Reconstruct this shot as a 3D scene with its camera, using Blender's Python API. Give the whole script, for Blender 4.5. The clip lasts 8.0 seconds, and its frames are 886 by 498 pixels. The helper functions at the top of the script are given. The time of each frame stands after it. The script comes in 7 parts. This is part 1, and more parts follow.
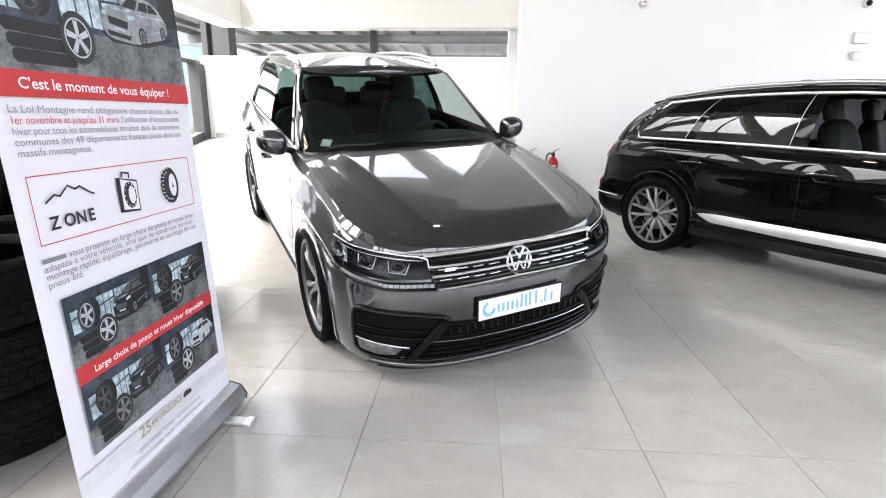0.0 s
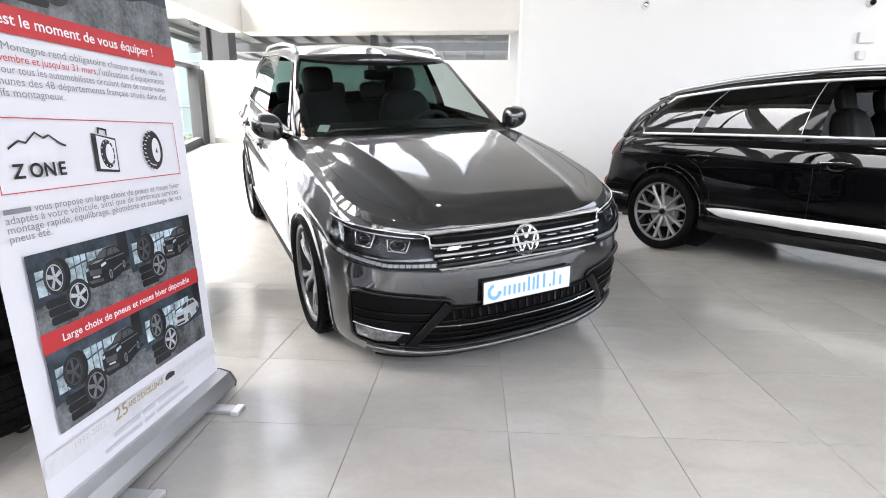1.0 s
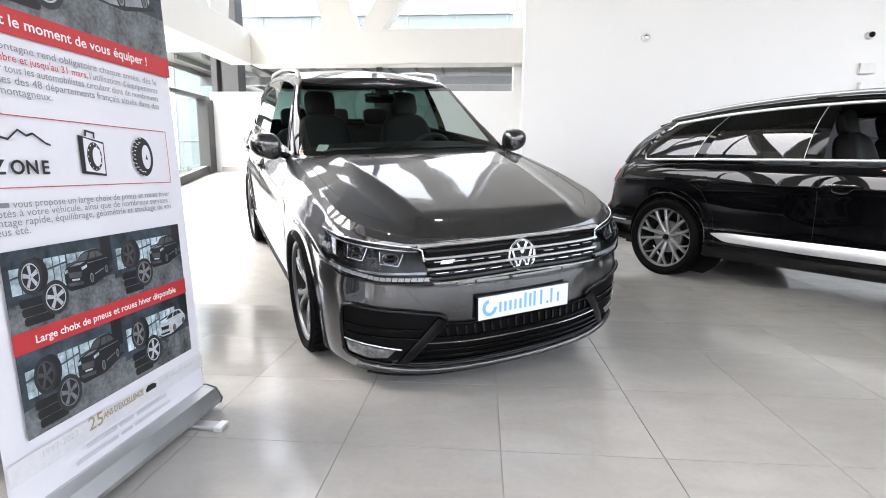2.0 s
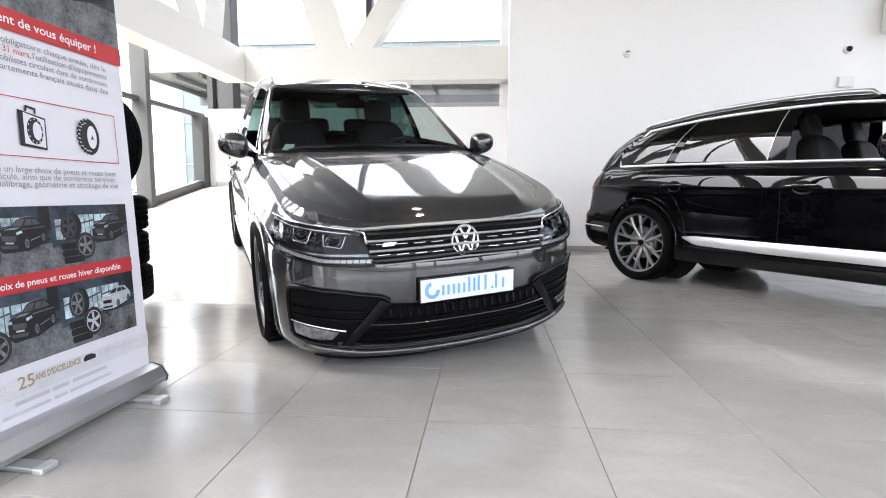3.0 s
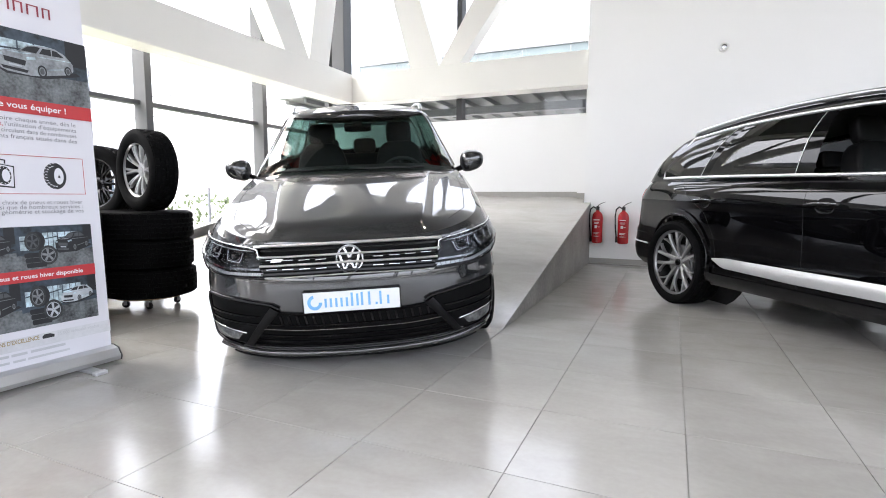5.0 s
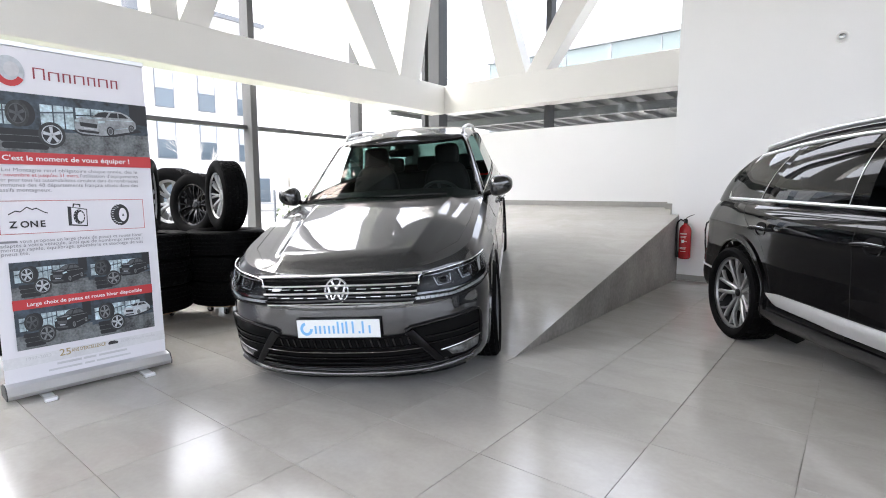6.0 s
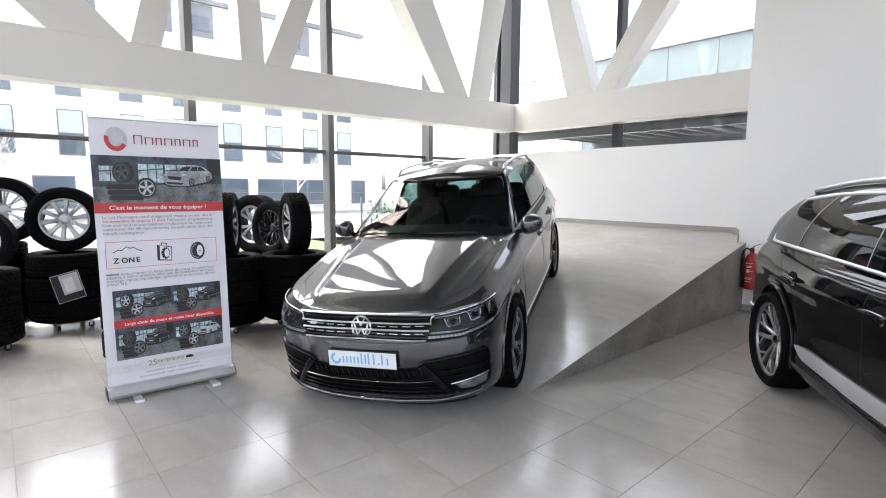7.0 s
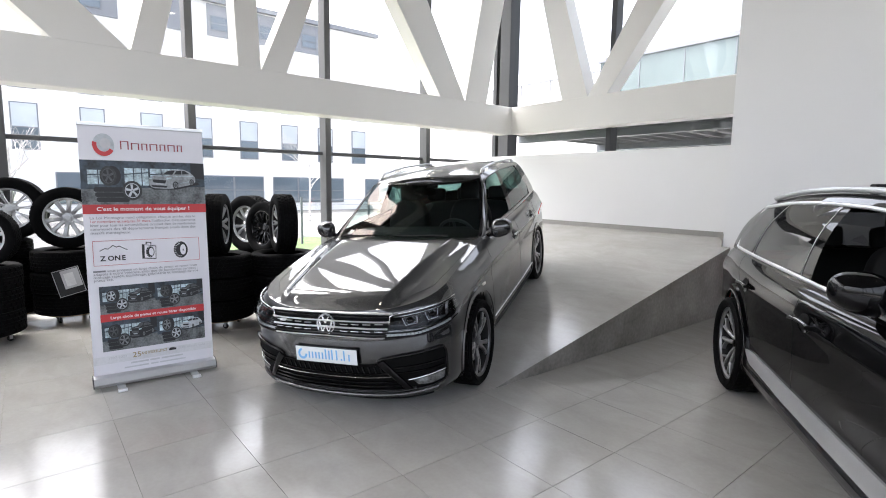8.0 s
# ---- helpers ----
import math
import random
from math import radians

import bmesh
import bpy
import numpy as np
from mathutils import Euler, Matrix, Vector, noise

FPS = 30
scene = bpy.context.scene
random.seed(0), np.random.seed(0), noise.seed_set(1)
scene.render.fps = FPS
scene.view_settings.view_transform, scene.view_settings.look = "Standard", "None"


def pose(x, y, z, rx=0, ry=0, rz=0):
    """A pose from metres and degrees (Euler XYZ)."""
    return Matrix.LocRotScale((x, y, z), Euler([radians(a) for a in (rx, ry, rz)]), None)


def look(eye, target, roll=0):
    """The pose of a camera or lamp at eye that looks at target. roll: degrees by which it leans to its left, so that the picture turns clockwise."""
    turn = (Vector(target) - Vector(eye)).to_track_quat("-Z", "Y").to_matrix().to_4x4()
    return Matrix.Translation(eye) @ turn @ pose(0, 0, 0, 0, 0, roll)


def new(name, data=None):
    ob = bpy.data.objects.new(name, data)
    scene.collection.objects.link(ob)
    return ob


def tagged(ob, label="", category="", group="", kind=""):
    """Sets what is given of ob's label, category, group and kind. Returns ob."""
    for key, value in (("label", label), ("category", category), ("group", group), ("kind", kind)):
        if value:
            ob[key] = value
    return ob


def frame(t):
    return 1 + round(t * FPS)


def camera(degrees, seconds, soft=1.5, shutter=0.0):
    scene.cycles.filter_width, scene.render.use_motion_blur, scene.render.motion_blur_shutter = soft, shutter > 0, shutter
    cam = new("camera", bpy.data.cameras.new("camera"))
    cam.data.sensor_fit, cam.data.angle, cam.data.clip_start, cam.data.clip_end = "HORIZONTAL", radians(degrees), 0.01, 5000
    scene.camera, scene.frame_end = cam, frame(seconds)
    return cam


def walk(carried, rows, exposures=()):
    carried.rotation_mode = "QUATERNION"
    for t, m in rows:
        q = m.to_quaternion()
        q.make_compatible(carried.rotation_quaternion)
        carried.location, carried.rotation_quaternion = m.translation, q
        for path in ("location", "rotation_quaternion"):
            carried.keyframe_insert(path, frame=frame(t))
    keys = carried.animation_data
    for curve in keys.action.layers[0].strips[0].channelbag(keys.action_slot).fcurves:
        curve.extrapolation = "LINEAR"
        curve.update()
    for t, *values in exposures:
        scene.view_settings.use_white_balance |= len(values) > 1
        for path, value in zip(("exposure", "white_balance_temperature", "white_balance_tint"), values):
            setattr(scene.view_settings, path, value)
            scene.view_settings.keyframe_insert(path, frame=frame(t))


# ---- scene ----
cam = camera(81.1, 8.0, soft=1.0)
PATH = [
    (0, (-0.739, -1.946, 1.352), (-0.849, -0.011, 0.858), 0.6),
    (0.5, (-0.739, -1.89, 1.229), (-0.854, 0.048, 0.752), 0.4),
    (1, (-0.749, -1.845, 1.142), (-0.865, 0.104, 0.709), 0.3),
    (1.5, (-0.743, -1.803, 1.091), (-0.864, 0.161, 0.734), 0.4),
    (2.8, (-0.461, -1.871, 0.901), (-0.645, 0.107, 0.669), 0.4),
    (3, (-0.377, -1.889, 0.864), (-0.551, 0.092, 0.653), 0.3),
    (3.5, (-0.076, -1.913, 0.86), (-0.32, 0.062, 0.658), 0.1),
    (4, (0.252, -1.885, 0.866), (-0.156, 0.063, 0.673), -0.5),
    (4.2, (0.439, -1.842, 0.869), (-0.078, 0.081, 0.689), -0.5),
    (5.3, (1.372, -1.604, 1.03), (0.452, 0.159, 0.815), 0.1),
    (5.5, (1.562, -1.523, 1.062), (0.542, 0.184, 0.846), -0.2),
    (6, (1.922, -1.318, 1.238), (0.679, 0.232, 1.012), -0.1),
    (6.5, (2.235, -1.177, 1.457), (0.832, 0.229, 1.226), -0.0),
    (7, (2.504, -1.188, 1.588), (1.004, 0.114, 1.355), 0.3),
    (7.5, (2.733, -1.159, 1.644), (1.2, 0.104, 1.408), 0.8),
    (8, (2.902, -0.992, 1.645), (1.36, 0.259, 1.406), 0.8),
]
walk(cam, [(t, look(eye, target, roll)) for t, eye, target, roll in PATH],
     exposures=[(0.0, 3.86, 6770, 15), (3.5, 3.68, 6690, 15), (5.5, 3.58, 6650, 15), (8.0, 3.11, 6610, 15)])

# ---- world, sun ----
world = bpy.data.worlds.new("world")
scene.world = world
world.use_nodes = True
wn = world.node_tree
sky = wn.nodes.new("ShaderNodeTexSky")
sky.sky_type = "NISHITA"
sky.sun_disc = False
sky.sun_elevation, sky.sun_rotation = radians(62), radians(248)
sky.air_density, sky.dust_density, sky.ozone_density = 0.7, 6.0, 1.5
haze = wn.nodes.new("ShaderNodeHueSaturation")
haze.inputs["Saturation"].default_value = 0.4
wn.links.new(sky.outputs[0], haze.inputs["Color"])
wn.links.new(haze.outputs[0], wn.nodes["Background"].inputs[0])
wn.nodes["Background"].inputs[1].default_value = 0.15
sun_data = bpy.data.lights.new("sun", "SUN")
sun_data.energy, sun_data.angle, sun_data.color = 0.5, radians(60), (1.0, 0.97, 0.93)
sun = new("sun", sun_data)
sun.matrix_world = look((-20, -8, 40.5), (0, 0, 0))


# ---- materials ----
def material(name, color, rough=0.5, metal=0.0, var=0.06, scale=6.0, fine=60.0, bump=0.0, coat=0.0, spec=0.5, rough_var=0.08, flake=0.0, random_var=0.0, coat_rough=0.03, coat_ior=1.5):
    """A principled surface with variation at two scales in colour and gloss."""
    m = bpy.data.materials.new(name)
    m.use_nodes = True
    nt = m.node_tree
    nodes, links = nt.nodes, nt.links
    b = nodes["Principled BSDF"]
    b.inputs["Metallic"].default_value = metal
    b.inputs["Coat Weight"].default_value = coat
    b.inputs["Coat Roughness"].default_value = coat_rough
    b.inputs["Coat IOR"].default_value = coat_ior
    b.inputs["Specular IOR Level"].default_value = spec
    co = nodes.new("ShaderNodeTexCoord")
    big = nodes.new("ShaderNodeTexNoise")
    big.inputs["Scale"].default_value = scale
    big.inputs["Detail"].default_value = 4
    small = nodes.new("ShaderNodeTexNoise")
    small.inputs["Scale"].default_value = fine
    small.inputs["Detail"].default_value = 3
    links.new(co.outputs["Object"], big.inputs["Vector"])
    links.new(co.outputs["Object"], small.inputs["Vector"])
    mixn = nodes.new("ShaderNodeMath")
    mixn.operation = "MULTIPLY_ADD"
    mixn.inputs[1].default_value = 0.65
    links.new(big.outputs["Fac"], mixn.inputs[0])
    half = nodes.new("ShaderNodeMath")
    half.operation = "MULTIPLY"
    half.inputs[1].default_value = 0.35
    links.new(small.outputs["Fac"], half.inputs[0])
    links.new(half.outputs[0], mixn.inputs[2])
    ramp = nodes.new("ShaderNodeMapRange")
    ramp.inputs["From Min"].default_value, ramp.inputs["From Max"].default_value = 0.3, 0.7
    ramp.inputs["To Min"].default_value, ramp.inputs["To Max"].default_value = 1 - var * 2, 1 + var * 2
    links.new(mixn.outputs[0], ramp.inputs["Value"])
    value = ramp.outputs["Result"]
    if random_var:
        info = nodes.new("ShaderNodeObjectInfo")
        rr = nodes.new("ShaderNodeMapRange")
        rr.inputs["To Min"].default_value, rr.inputs["To Max"].default_value = 1 - random_var, 1 + random_var
        links.new(info.outputs["Random"], rr.inputs["Value"])
        mul = nodes.new("ShaderNodeMath")
        mul.operation = "MULTIPLY"
        links.new(value, mul.inputs[0])
        links.new(rr.outputs["Result"], mul.inputs[1])
        value = mul.outputs[0]
    if flake:
        vo = nodes.new("ShaderNodeTexVoronoi")
        vo.inputs["Scale"].default_value = 900
        links.new(co.outputs["Object"], vo.inputs["Vector"])
        fr = nodes.new("ShaderNodeMapRange")
        fr.inputs["To Min"].default_value, fr.inputs["To Max"].default_value = 1 + flake, 1 - flake
        links.new(vo.outputs["Distance"], fr.inputs["Value"])
        mul2 = nodes.new("ShaderNodeMath")
        mul2.operation = "MULTIPLY"
        links.new(value, mul2.inputs[0])
        links.new(fr.outputs["Result"], mul2.inputs[1])
        value = mul2.outputs[0]
    vec = nodes.new("ShaderNodeVectorMath")
    vec.operation = "SCALE"
    vec.inputs[0].default_value = color
    links.new(value, vec.inputs["Scale"])
    links.new(vec.outputs[0], b.inputs["Base Color"])
    rv = nodes.new("ShaderNodeMapRange")
    rv.inputs["From Min"].default_value, rv.inputs["From Max"].default_value = 0.3, 0.7
    rv.inputs["To Min"].default_value, rv.inputs["To Max"].default_value = max(0.0, rough - rough_var), min(1.0, rough + rough_var)
    links.new(mixn.outputs[0], rv.inputs["Value"])
    links.new(rv.outputs["Result"], b.inputs["Roughness"])
    if bump:
        bp = nodes.new("ShaderNodeBump")
        bp.inputs["Strength"].default_value = bump
        bp.inputs["Distance"].default_value = 0.002
        links.new(small.outputs["Fac"], bp.inputs["Height"])
        links.new(bp.outputs["Normal"], b.inputs["Normal"])
    return m


def glass_material(name, tint, gloss_rough=0.0, ior=1.5, gloss=(0.8, 0.8, 0.8)):
    """A thin pane: clear, tinted, with Fresnel gloss."""
    m = bpy.data.materials.new(name)
    m.use_nodes = True
    nt = m.node_tree
    nt.nodes.clear()
    out = nt.nodes.new("ShaderNodeOutputMaterial")
    tr = nt.nodes.new("ShaderNodeBsdfTransparent")
    tr.inputs["Color"].default_value = (*tint, 1)
    gl = nt.nodes.new("ShaderNodeBsdfGlossy")
    gl.inputs["Roughness"].default_value = gloss_rough
    gl.inputs["Color"].default_value = (*gloss, 1)
    lw = nt.nodes.new("ShaderNodeLayerWeight")
    lw.inputs["Blend"].default_value = 0.5
    pw = nt.nodes.new("ShaderNodeMath")
    pw.operation = "POWER"
    pw.inputs[1].default_value = 5.0
    nt.links.new(lw.outputs["Facing"], pw.inputs[0])
    fr = nt.nodes.new("ShaderNodeMath")
    fr.operation = "MULTIPLY_ADD"
    f0 = ((ior - 1) / (ior + 1)) ** 2 * 1.1
    fr.inputs[1].default_value, fr.inputs[2].default_value = 1 - f0, f0
    nt.links.new(pw.outputs[0], fr.inputs[0])
    mx = nt.nodes.new("ShaderNodeMixShader")
    nt.links.new(fr.outputs[0], mx.inputs[0])
    nt.links.new(tr.outputs[0], mx.inputs[1])
    nt.links.new(gl.outputs[0], mx.inputs[2])
    nt.links.new(mx.outputs[0], out.inputs["Surface"])
    return m


def floor_material(name, color, rough):
    """Polished concrete-look porcelain: cloudy, with soft streaks of gloss."""
    m = bpy.data.materials.new(name)
    m.use_nodes = True
    nt = m.node_tree
    nodes, links = nt.nodes, nt.links
    b = nodes["Principled BSDF"]
    b.inputs["Specular IOR Level"].default_value = 0.68
    geo = nodes.new("ShaderNodeNewGeometry")
    info = nodes.new("ShaderNodeObjectInfo")
    off = nodes.new("ShaderNodeVectorMath")
    off.operation = "MULTIPLY_ADD"
    off.inputs[1].default_value = (1, 1, 1)
    links.new(geo.outputs["Position"], off.inputs[0])
    sh = nodes.new("ShaderNodeVectorMath")
    sh.operation = "SCALE"
    sh.inputs[0].default_value = (13.0, 7.0, 3.0)
    links.new(info.outputs["Random"], sh.inputs["Scale"])
    links.new(sh.outputs[0], off.inputs[2])
    cloud = nodes.new("ShaderNodeTexNoise")
    cloud.inputs["Scale"].default_value, cloud.inputs["Detail"].default_value, cloud.inputs["Distortion"].default_value = 1.5, 3, 0.5
    links.new(off.outputs[0], cloud.inputs["Vector"])
    fine = nodes.new("ShaderNodeTexNoise")
    fine.inputs["Scale"].default_value, fine.inputs["Detail"].default_value = 38, 5
    links.new(geo.outputs["Position"], fine.inputs["Vector"])
    stretch = nodes.new("ShaderNodeVectorMath")
    stretch.operation = "MULTIPLY"
    stretch.inputs[1].default_value = (1.4, 2.6, 1.0)
    links.new(off.outputs[0], stretch.inputs[0])
    streak = nodes.new("ShaderNodeTexNoise")
    streak.inputs["Scale"].default_value, streak.inputs["Detail"].default_value, streak.inputs["Distortion"].default_value = 1.6, 5, 1.4
    links.new(stretch.outputs[0], streak.inputs["Vector"])
    blend = nodes.new("ShaderNodeMath")
    blend.operation = "MULTIPLY_ADD"
    blend.inputs[1].default_value = 0.55
    links.new(streak.outputs["Fac"], blend.inputs[0])
    soft_cloud = nodes.new("ShaderNodeMath")
    soft_cloud.operation = "MULTIPLY"
    soft_cloud.inputs[1].default_value = 0.45
    links.new(cloud.outputs["Fac"], soft_cloud.inputs[0])
    links.new(soft_cloud.outputs[0], blend.inputs[2])
    col = nodes.new("ShaderNodeValToRGB")
    e = col.color_ramp.elements
    e[0].position, e[0].color = 0.3, (color[0] * 0.88, color[1] * 0.87, color[2] * 0.855, 1)
    e[1].position, e[1].color = 0.7, (color[0] * 1.08, color[1] * 1.08, color[2] * 1.08, 1)
    add = nodes.new("ShaderNodeMath")
    add.operation = "MULTIPLY_ADD"
    add.inputs[1].default_value, add.inputs[2].default_value = 0.25, -0.125
    links.new(fine.outputs["Fac"], add.inputs[0])
    add2 = nodes.new("ShaderNodeMath")
    add2.operation = "ADD"
    links.new(blend.outputs[0], add2.inputs[0])
    links.new(add.outputs[0], add2.inputs[1])
    links.new(add2.outputs[0], col.inputs["Fac"])
    hue = nodes.new("ShaderNodeMapRange")
    hue.inputs["To Min"].default_value, hue.inputs["To Max"].default_value = 0.98, 1.02
    links.new(info.outputs["Random"], hue.inputs["Value"])
    sc = nodes.new("ShaderNodeVectorMath")
    sc.operation = "SCALE"
    links.new(col.outputs["Color"], sc.inputs[0])
    links.new(hue.outputs["Result"], sc.inputs["Scale"])
    links.new(sc.outputs[0], b.inputs["Base Color"])
    rr = nodes.new("ShaderNodeMapRange")
    rr.inputs["From Min"].default_value, rr.inputs["From Max"].default_value = 0.3, 0.7
    rr.inputs["To Min"].default_value, rr.inputs["To Max"].default_value = rough - 0.04, rough + 0.05
    links.new(blend.outputs[0], rr.inputs["Value"])
    links.new(rr.outputs["Result"], b.inputs["Roughness"])
    bp = nodes.new("ShaderNodeBump")
    bp.inputs["Strength"].default_value, bp.inputs["Distance"].default_value = 0.06, 0.002
    links.new(fine.outputs["Fac"], bp.inputs["Height"])
    links.new(bp.outputs["Normal"], b.inputs["Normal"])
    return m


WALL = material("white_wall_paint", (0.80, 0.80, 0.79), 0.55, var=0.012, scale=0.7, fine=180, bump=0.08)
STEEL_WHITE = material("white_truss_paint", (0.70, 0.69, 0.655), 0.42, var=0.012, scale=1.2, fine=90)
CEILING = material("ceiling_grey", (0.09, 0.09, 0.092), 0.8, var=0.03)
TILE = floor_material("porcelain_tile", (0.40, 0.391, 0.374), 0.16)
GROUT = material("grout", (0.30, 0.29, 0.27), 0.85, var=0.1, fine=220)
RAMP_SIDE = material("ramp_side_tile", (0.245, 0.232, 0.215), 0.55, var=0.22, scale=2.2, fine=26, bump=0.12, spec=0.35)
PLINTH = floor_material("porcelain_plinth", (0.33, 0.32, 0.30), 0.42)
ALU_DARK = material("anodised_dark_grey", (0.06, 0.062, 0.065), 0.6, spec=0.25, metal=0.0, var=0.03)
ALU_MID = material("anodised_grey", (0.085, 0.087, 0.09), 0.6, spec=0.25, metal=0.0, var=0.03)
PANE = glass_material("window_glass", (0.93, 0.97, 0.96))
PAINT_GREY = material("metallic_grey_paint", (0.022, 0.023, 0.0245), 0.36, metal=0.35, var=0.01, coat=1.0, spec=0.15, flake=0.10, rough_var=0.02, coat_ior=1.85)
PAINT_BLACK = material("black_car_paint", (0.002, 0.002, 0.0025), 0.018, metal=0.0, var=0.01, coat=0.0, spec=0.36, rough_var=0.006)
PILLAR = material("pillar_gloss_black", (0.003, 0.003, 0.0035), 0.04, var=0.03, spec=0.22, rough_var=0.01)
GLOSS_BLACK = material("gloss_black_plastic", (0.005, 0.005, 0.0055), 0.15, var=0.05, coat=0.0, spec=0.25, rough_var=0.04)
MATT_BLACK = material("matt_black_plastic", (0.010, 0.010, 0.0105), 0.65, spec=0.3, var=0.1, fine=300, bump=0.2)
CHROME = material("chrome", (0.85, 0.86, 0.87), 0.16, metal=1.0, var=0.01, rough_var=0.02)
SATIN = material("satin_aluminium", (0.62, 0.63, 0.64), 0.37, metal=0.9, var=0.02, rough_var=0.05)
STRIP_ALU = material("door_strip_aluminium", (0.58, 0.585, 0.59), 0.42, metal=0.75, var=0.02, rough_var=0.05)
RIM_GREY = material("grey_alloy", (0.27, 0.273, 0.278), 0.37, metal=0.8, var=0.04, rough_var=0.05)
RIM_DARK = material("dark_grey_alloy", (0.11, 0.112, 0.116), 0.36, metal=0.75, var=0.04, rough_var=0.05)
RIM_SILVER = material("silver_alloy", (0.43, 0.435, 0.44), 0.36, metal=0.75, var=0.03, rough_var=0.05)
RIM_BLACK = material("black_alloy", (0.012, 0.012, 0.013), 0.18, metal=0.3, var=0.05, rough_var=0.04)
RUBBER = material("tyre_rubber", (0.0042, 0.0042, 0.0045), 0.72, spec=0.05, var=0.15, scale=9, fine=160, bump=0.25)
CABIN_BLACK = material("black_fabric", (0.005, 0.005, 0.0055), 0.6, spec=0.2, var=0.1, fine=250, bump=0.3)
DASH = material("dashboard_grey", (0.050, 0.053, 0.054), 0.5, spec=0.35, var=0.08, fine=260, bump=0.2)
SEAT = material("black_leather", (0.016, 0.016, 0.017), 0.55, spec=0.2, var=0.1, fine=250, bump=0.3)
CABIN = material("cabin_trim", (0.028, 0.030, 0.031), 0.65, spec=0.2, var=0.1, fine=300, bump=0.2)
LINER = material("roof_liner", (0.02, 0.02, 0.02), 0.9, var=0.05, fine=300)
CAR_GLASS = glass_material("car_glass", (0.56, 0.66, 0.64))
SCREEN_GLASS = glass_material("coated_windscreen", (0.42, 0.50, 0.48), ior=1.45, gloss=(0.43, 0.375, 0.345))
DARK_GLASS = glass_material("privacy_glass", (0.06, 0.063, 0.067), ior=1.7)
LAMP_GLASS = glass_material("lamp_lens", (0.93, 0.94, 0.95), ior=1.12, gloss=(0.55, 0.55, 0.56))
RED_LENS = material("red_lamp_lens", (0.55, 0.016, 0.016), 0.12, var=0.08, scale=30, coat=1.0)
LAMP_DARK = material("lamp_housing", (0.006, 0.006, 0.0065), 0.18, spec=0.2, metal=0.0, var=0.1, rough_var=0.04)
LAMP_SILVER = material("lamp_reflector", (0.40, 0.41, 0.425), 0.16, metal=0.9, var=0.05)
# black plastic, darkened further to paint in the shade of unmodelled recesses
RECESS_SHADE = material("recess_shade_black", (0.004, 0.004, 0.0042), 0.6, spec=0.08, var=0.1)
TINT_GLASS = glass_material("tinted_side_glass", (0.15, 0.25, 0.235))
BRIGHT_TRIM = material("bright_trim", (0.84, 0.85, 0.86), 0.38, metal=0.9, var=0.01, rough_var=0.04)
LED_STRIP = material("led_strip_lens", (0.42, 0.425, 0.43), 0.2, metal=0.3, var=0.05, rough_var=0.04)
LAMP_GREY = material("lamp_reflector_grey", (0.15, 0.155, 0.16), 0.16, metal=0.9, var=0.05, rough_var=0.05)
FOG_LENS = material("fog_lamp_lens", (0.19, 0.195, 0.20), 0.16, metal=0.6, var=0.35, scale=22, fine=90, rough_var=0.05)
PLATE_WHITE = material("plate_white", (0.74, 0.76, 0.77), 0.38, var=0.01, rough_var=0.04)
PRINT_BLUE = material("print_blue", (0.17, 0.42, 0.72), 0.4, var=0.02)
RED_PAINT = material("extinguisher_red", (0.38, 0.010, 0.014), 0.19, var=0.03, rough_var=0.04)


# ---- mesh tools ----
def smooth(me, angle=35):
    for p in me.polygons:
        p.use_smooth = True
    me.set_sharp_from_angle(angle=radians(angle))


def obj(name, bm, mat, shade=0):
    """Link a bmesh as a mesh object."""
    me = bpy.data.meshes.new(name)
    bmesh.ops.recalc_face_normals(bm, faces=bm.faces)
    bm.to_mesh(me)
    bm.free()
    for m in (mat if isinstance(mat, (list, tuple)) else [mat]):
        me.materials.append(m)
    if shade:
        smooth(me, shade)
    return new(name, me)


def part(name, bm, mat, parent, label="", shade=0):
    ob = obj(name, bm, mat, shade)
    ob.parent = parent
    if label:
        tagged(ob, label)
    return ob


def share(name, me, parent, m=None):
    ob = new(name, me)
    ob.parent = parent
    if m is not None:
        ob.matrix_basis = m
    return ob


def empty(name, m, label, category, group="", kind=""):
    ob = new(name)
    ob.empty_display_size = 0.1
    ob.matrix_basis = m
    return tagged(ob, label, category, group, kind)


def add_box(bm, x0, x1, y0, y1, z0, z1, bevel=0.0, m=None, seg=2):
    vs = [bm.verts.new((x, y, z)) for x in (x0, x1) for y in (y0, y1) for z in (z0, z1)]
    if m is not None:
        for v in vs:
            v.co = m @ v.co
    f = [(0, 1, 3, 2), (4, 6, 7, 5), (0, 4, 5, 1), (2, 3, 7, 6), (0, 2, 6, 4), (1, 5, 7, 3)]
    faces = [bm.faces.new([vs[i] for i in q]) for q in f]
    if bevel:
        edges = list({e for fa in faces for e in fa.edges})
        bmesh.ops.bevel(bm, geom=edges, offset=bevel, segments=seg, affect="EDGES", profile=0.5)
    return bm


def box(x0, x1, y0, y1, z0, z1, bevel=0.0, m=None, seg=2):
    return add_box(bmesh.new(), x0, x1, y0, y1, z0, z1, bevel, m, seg)


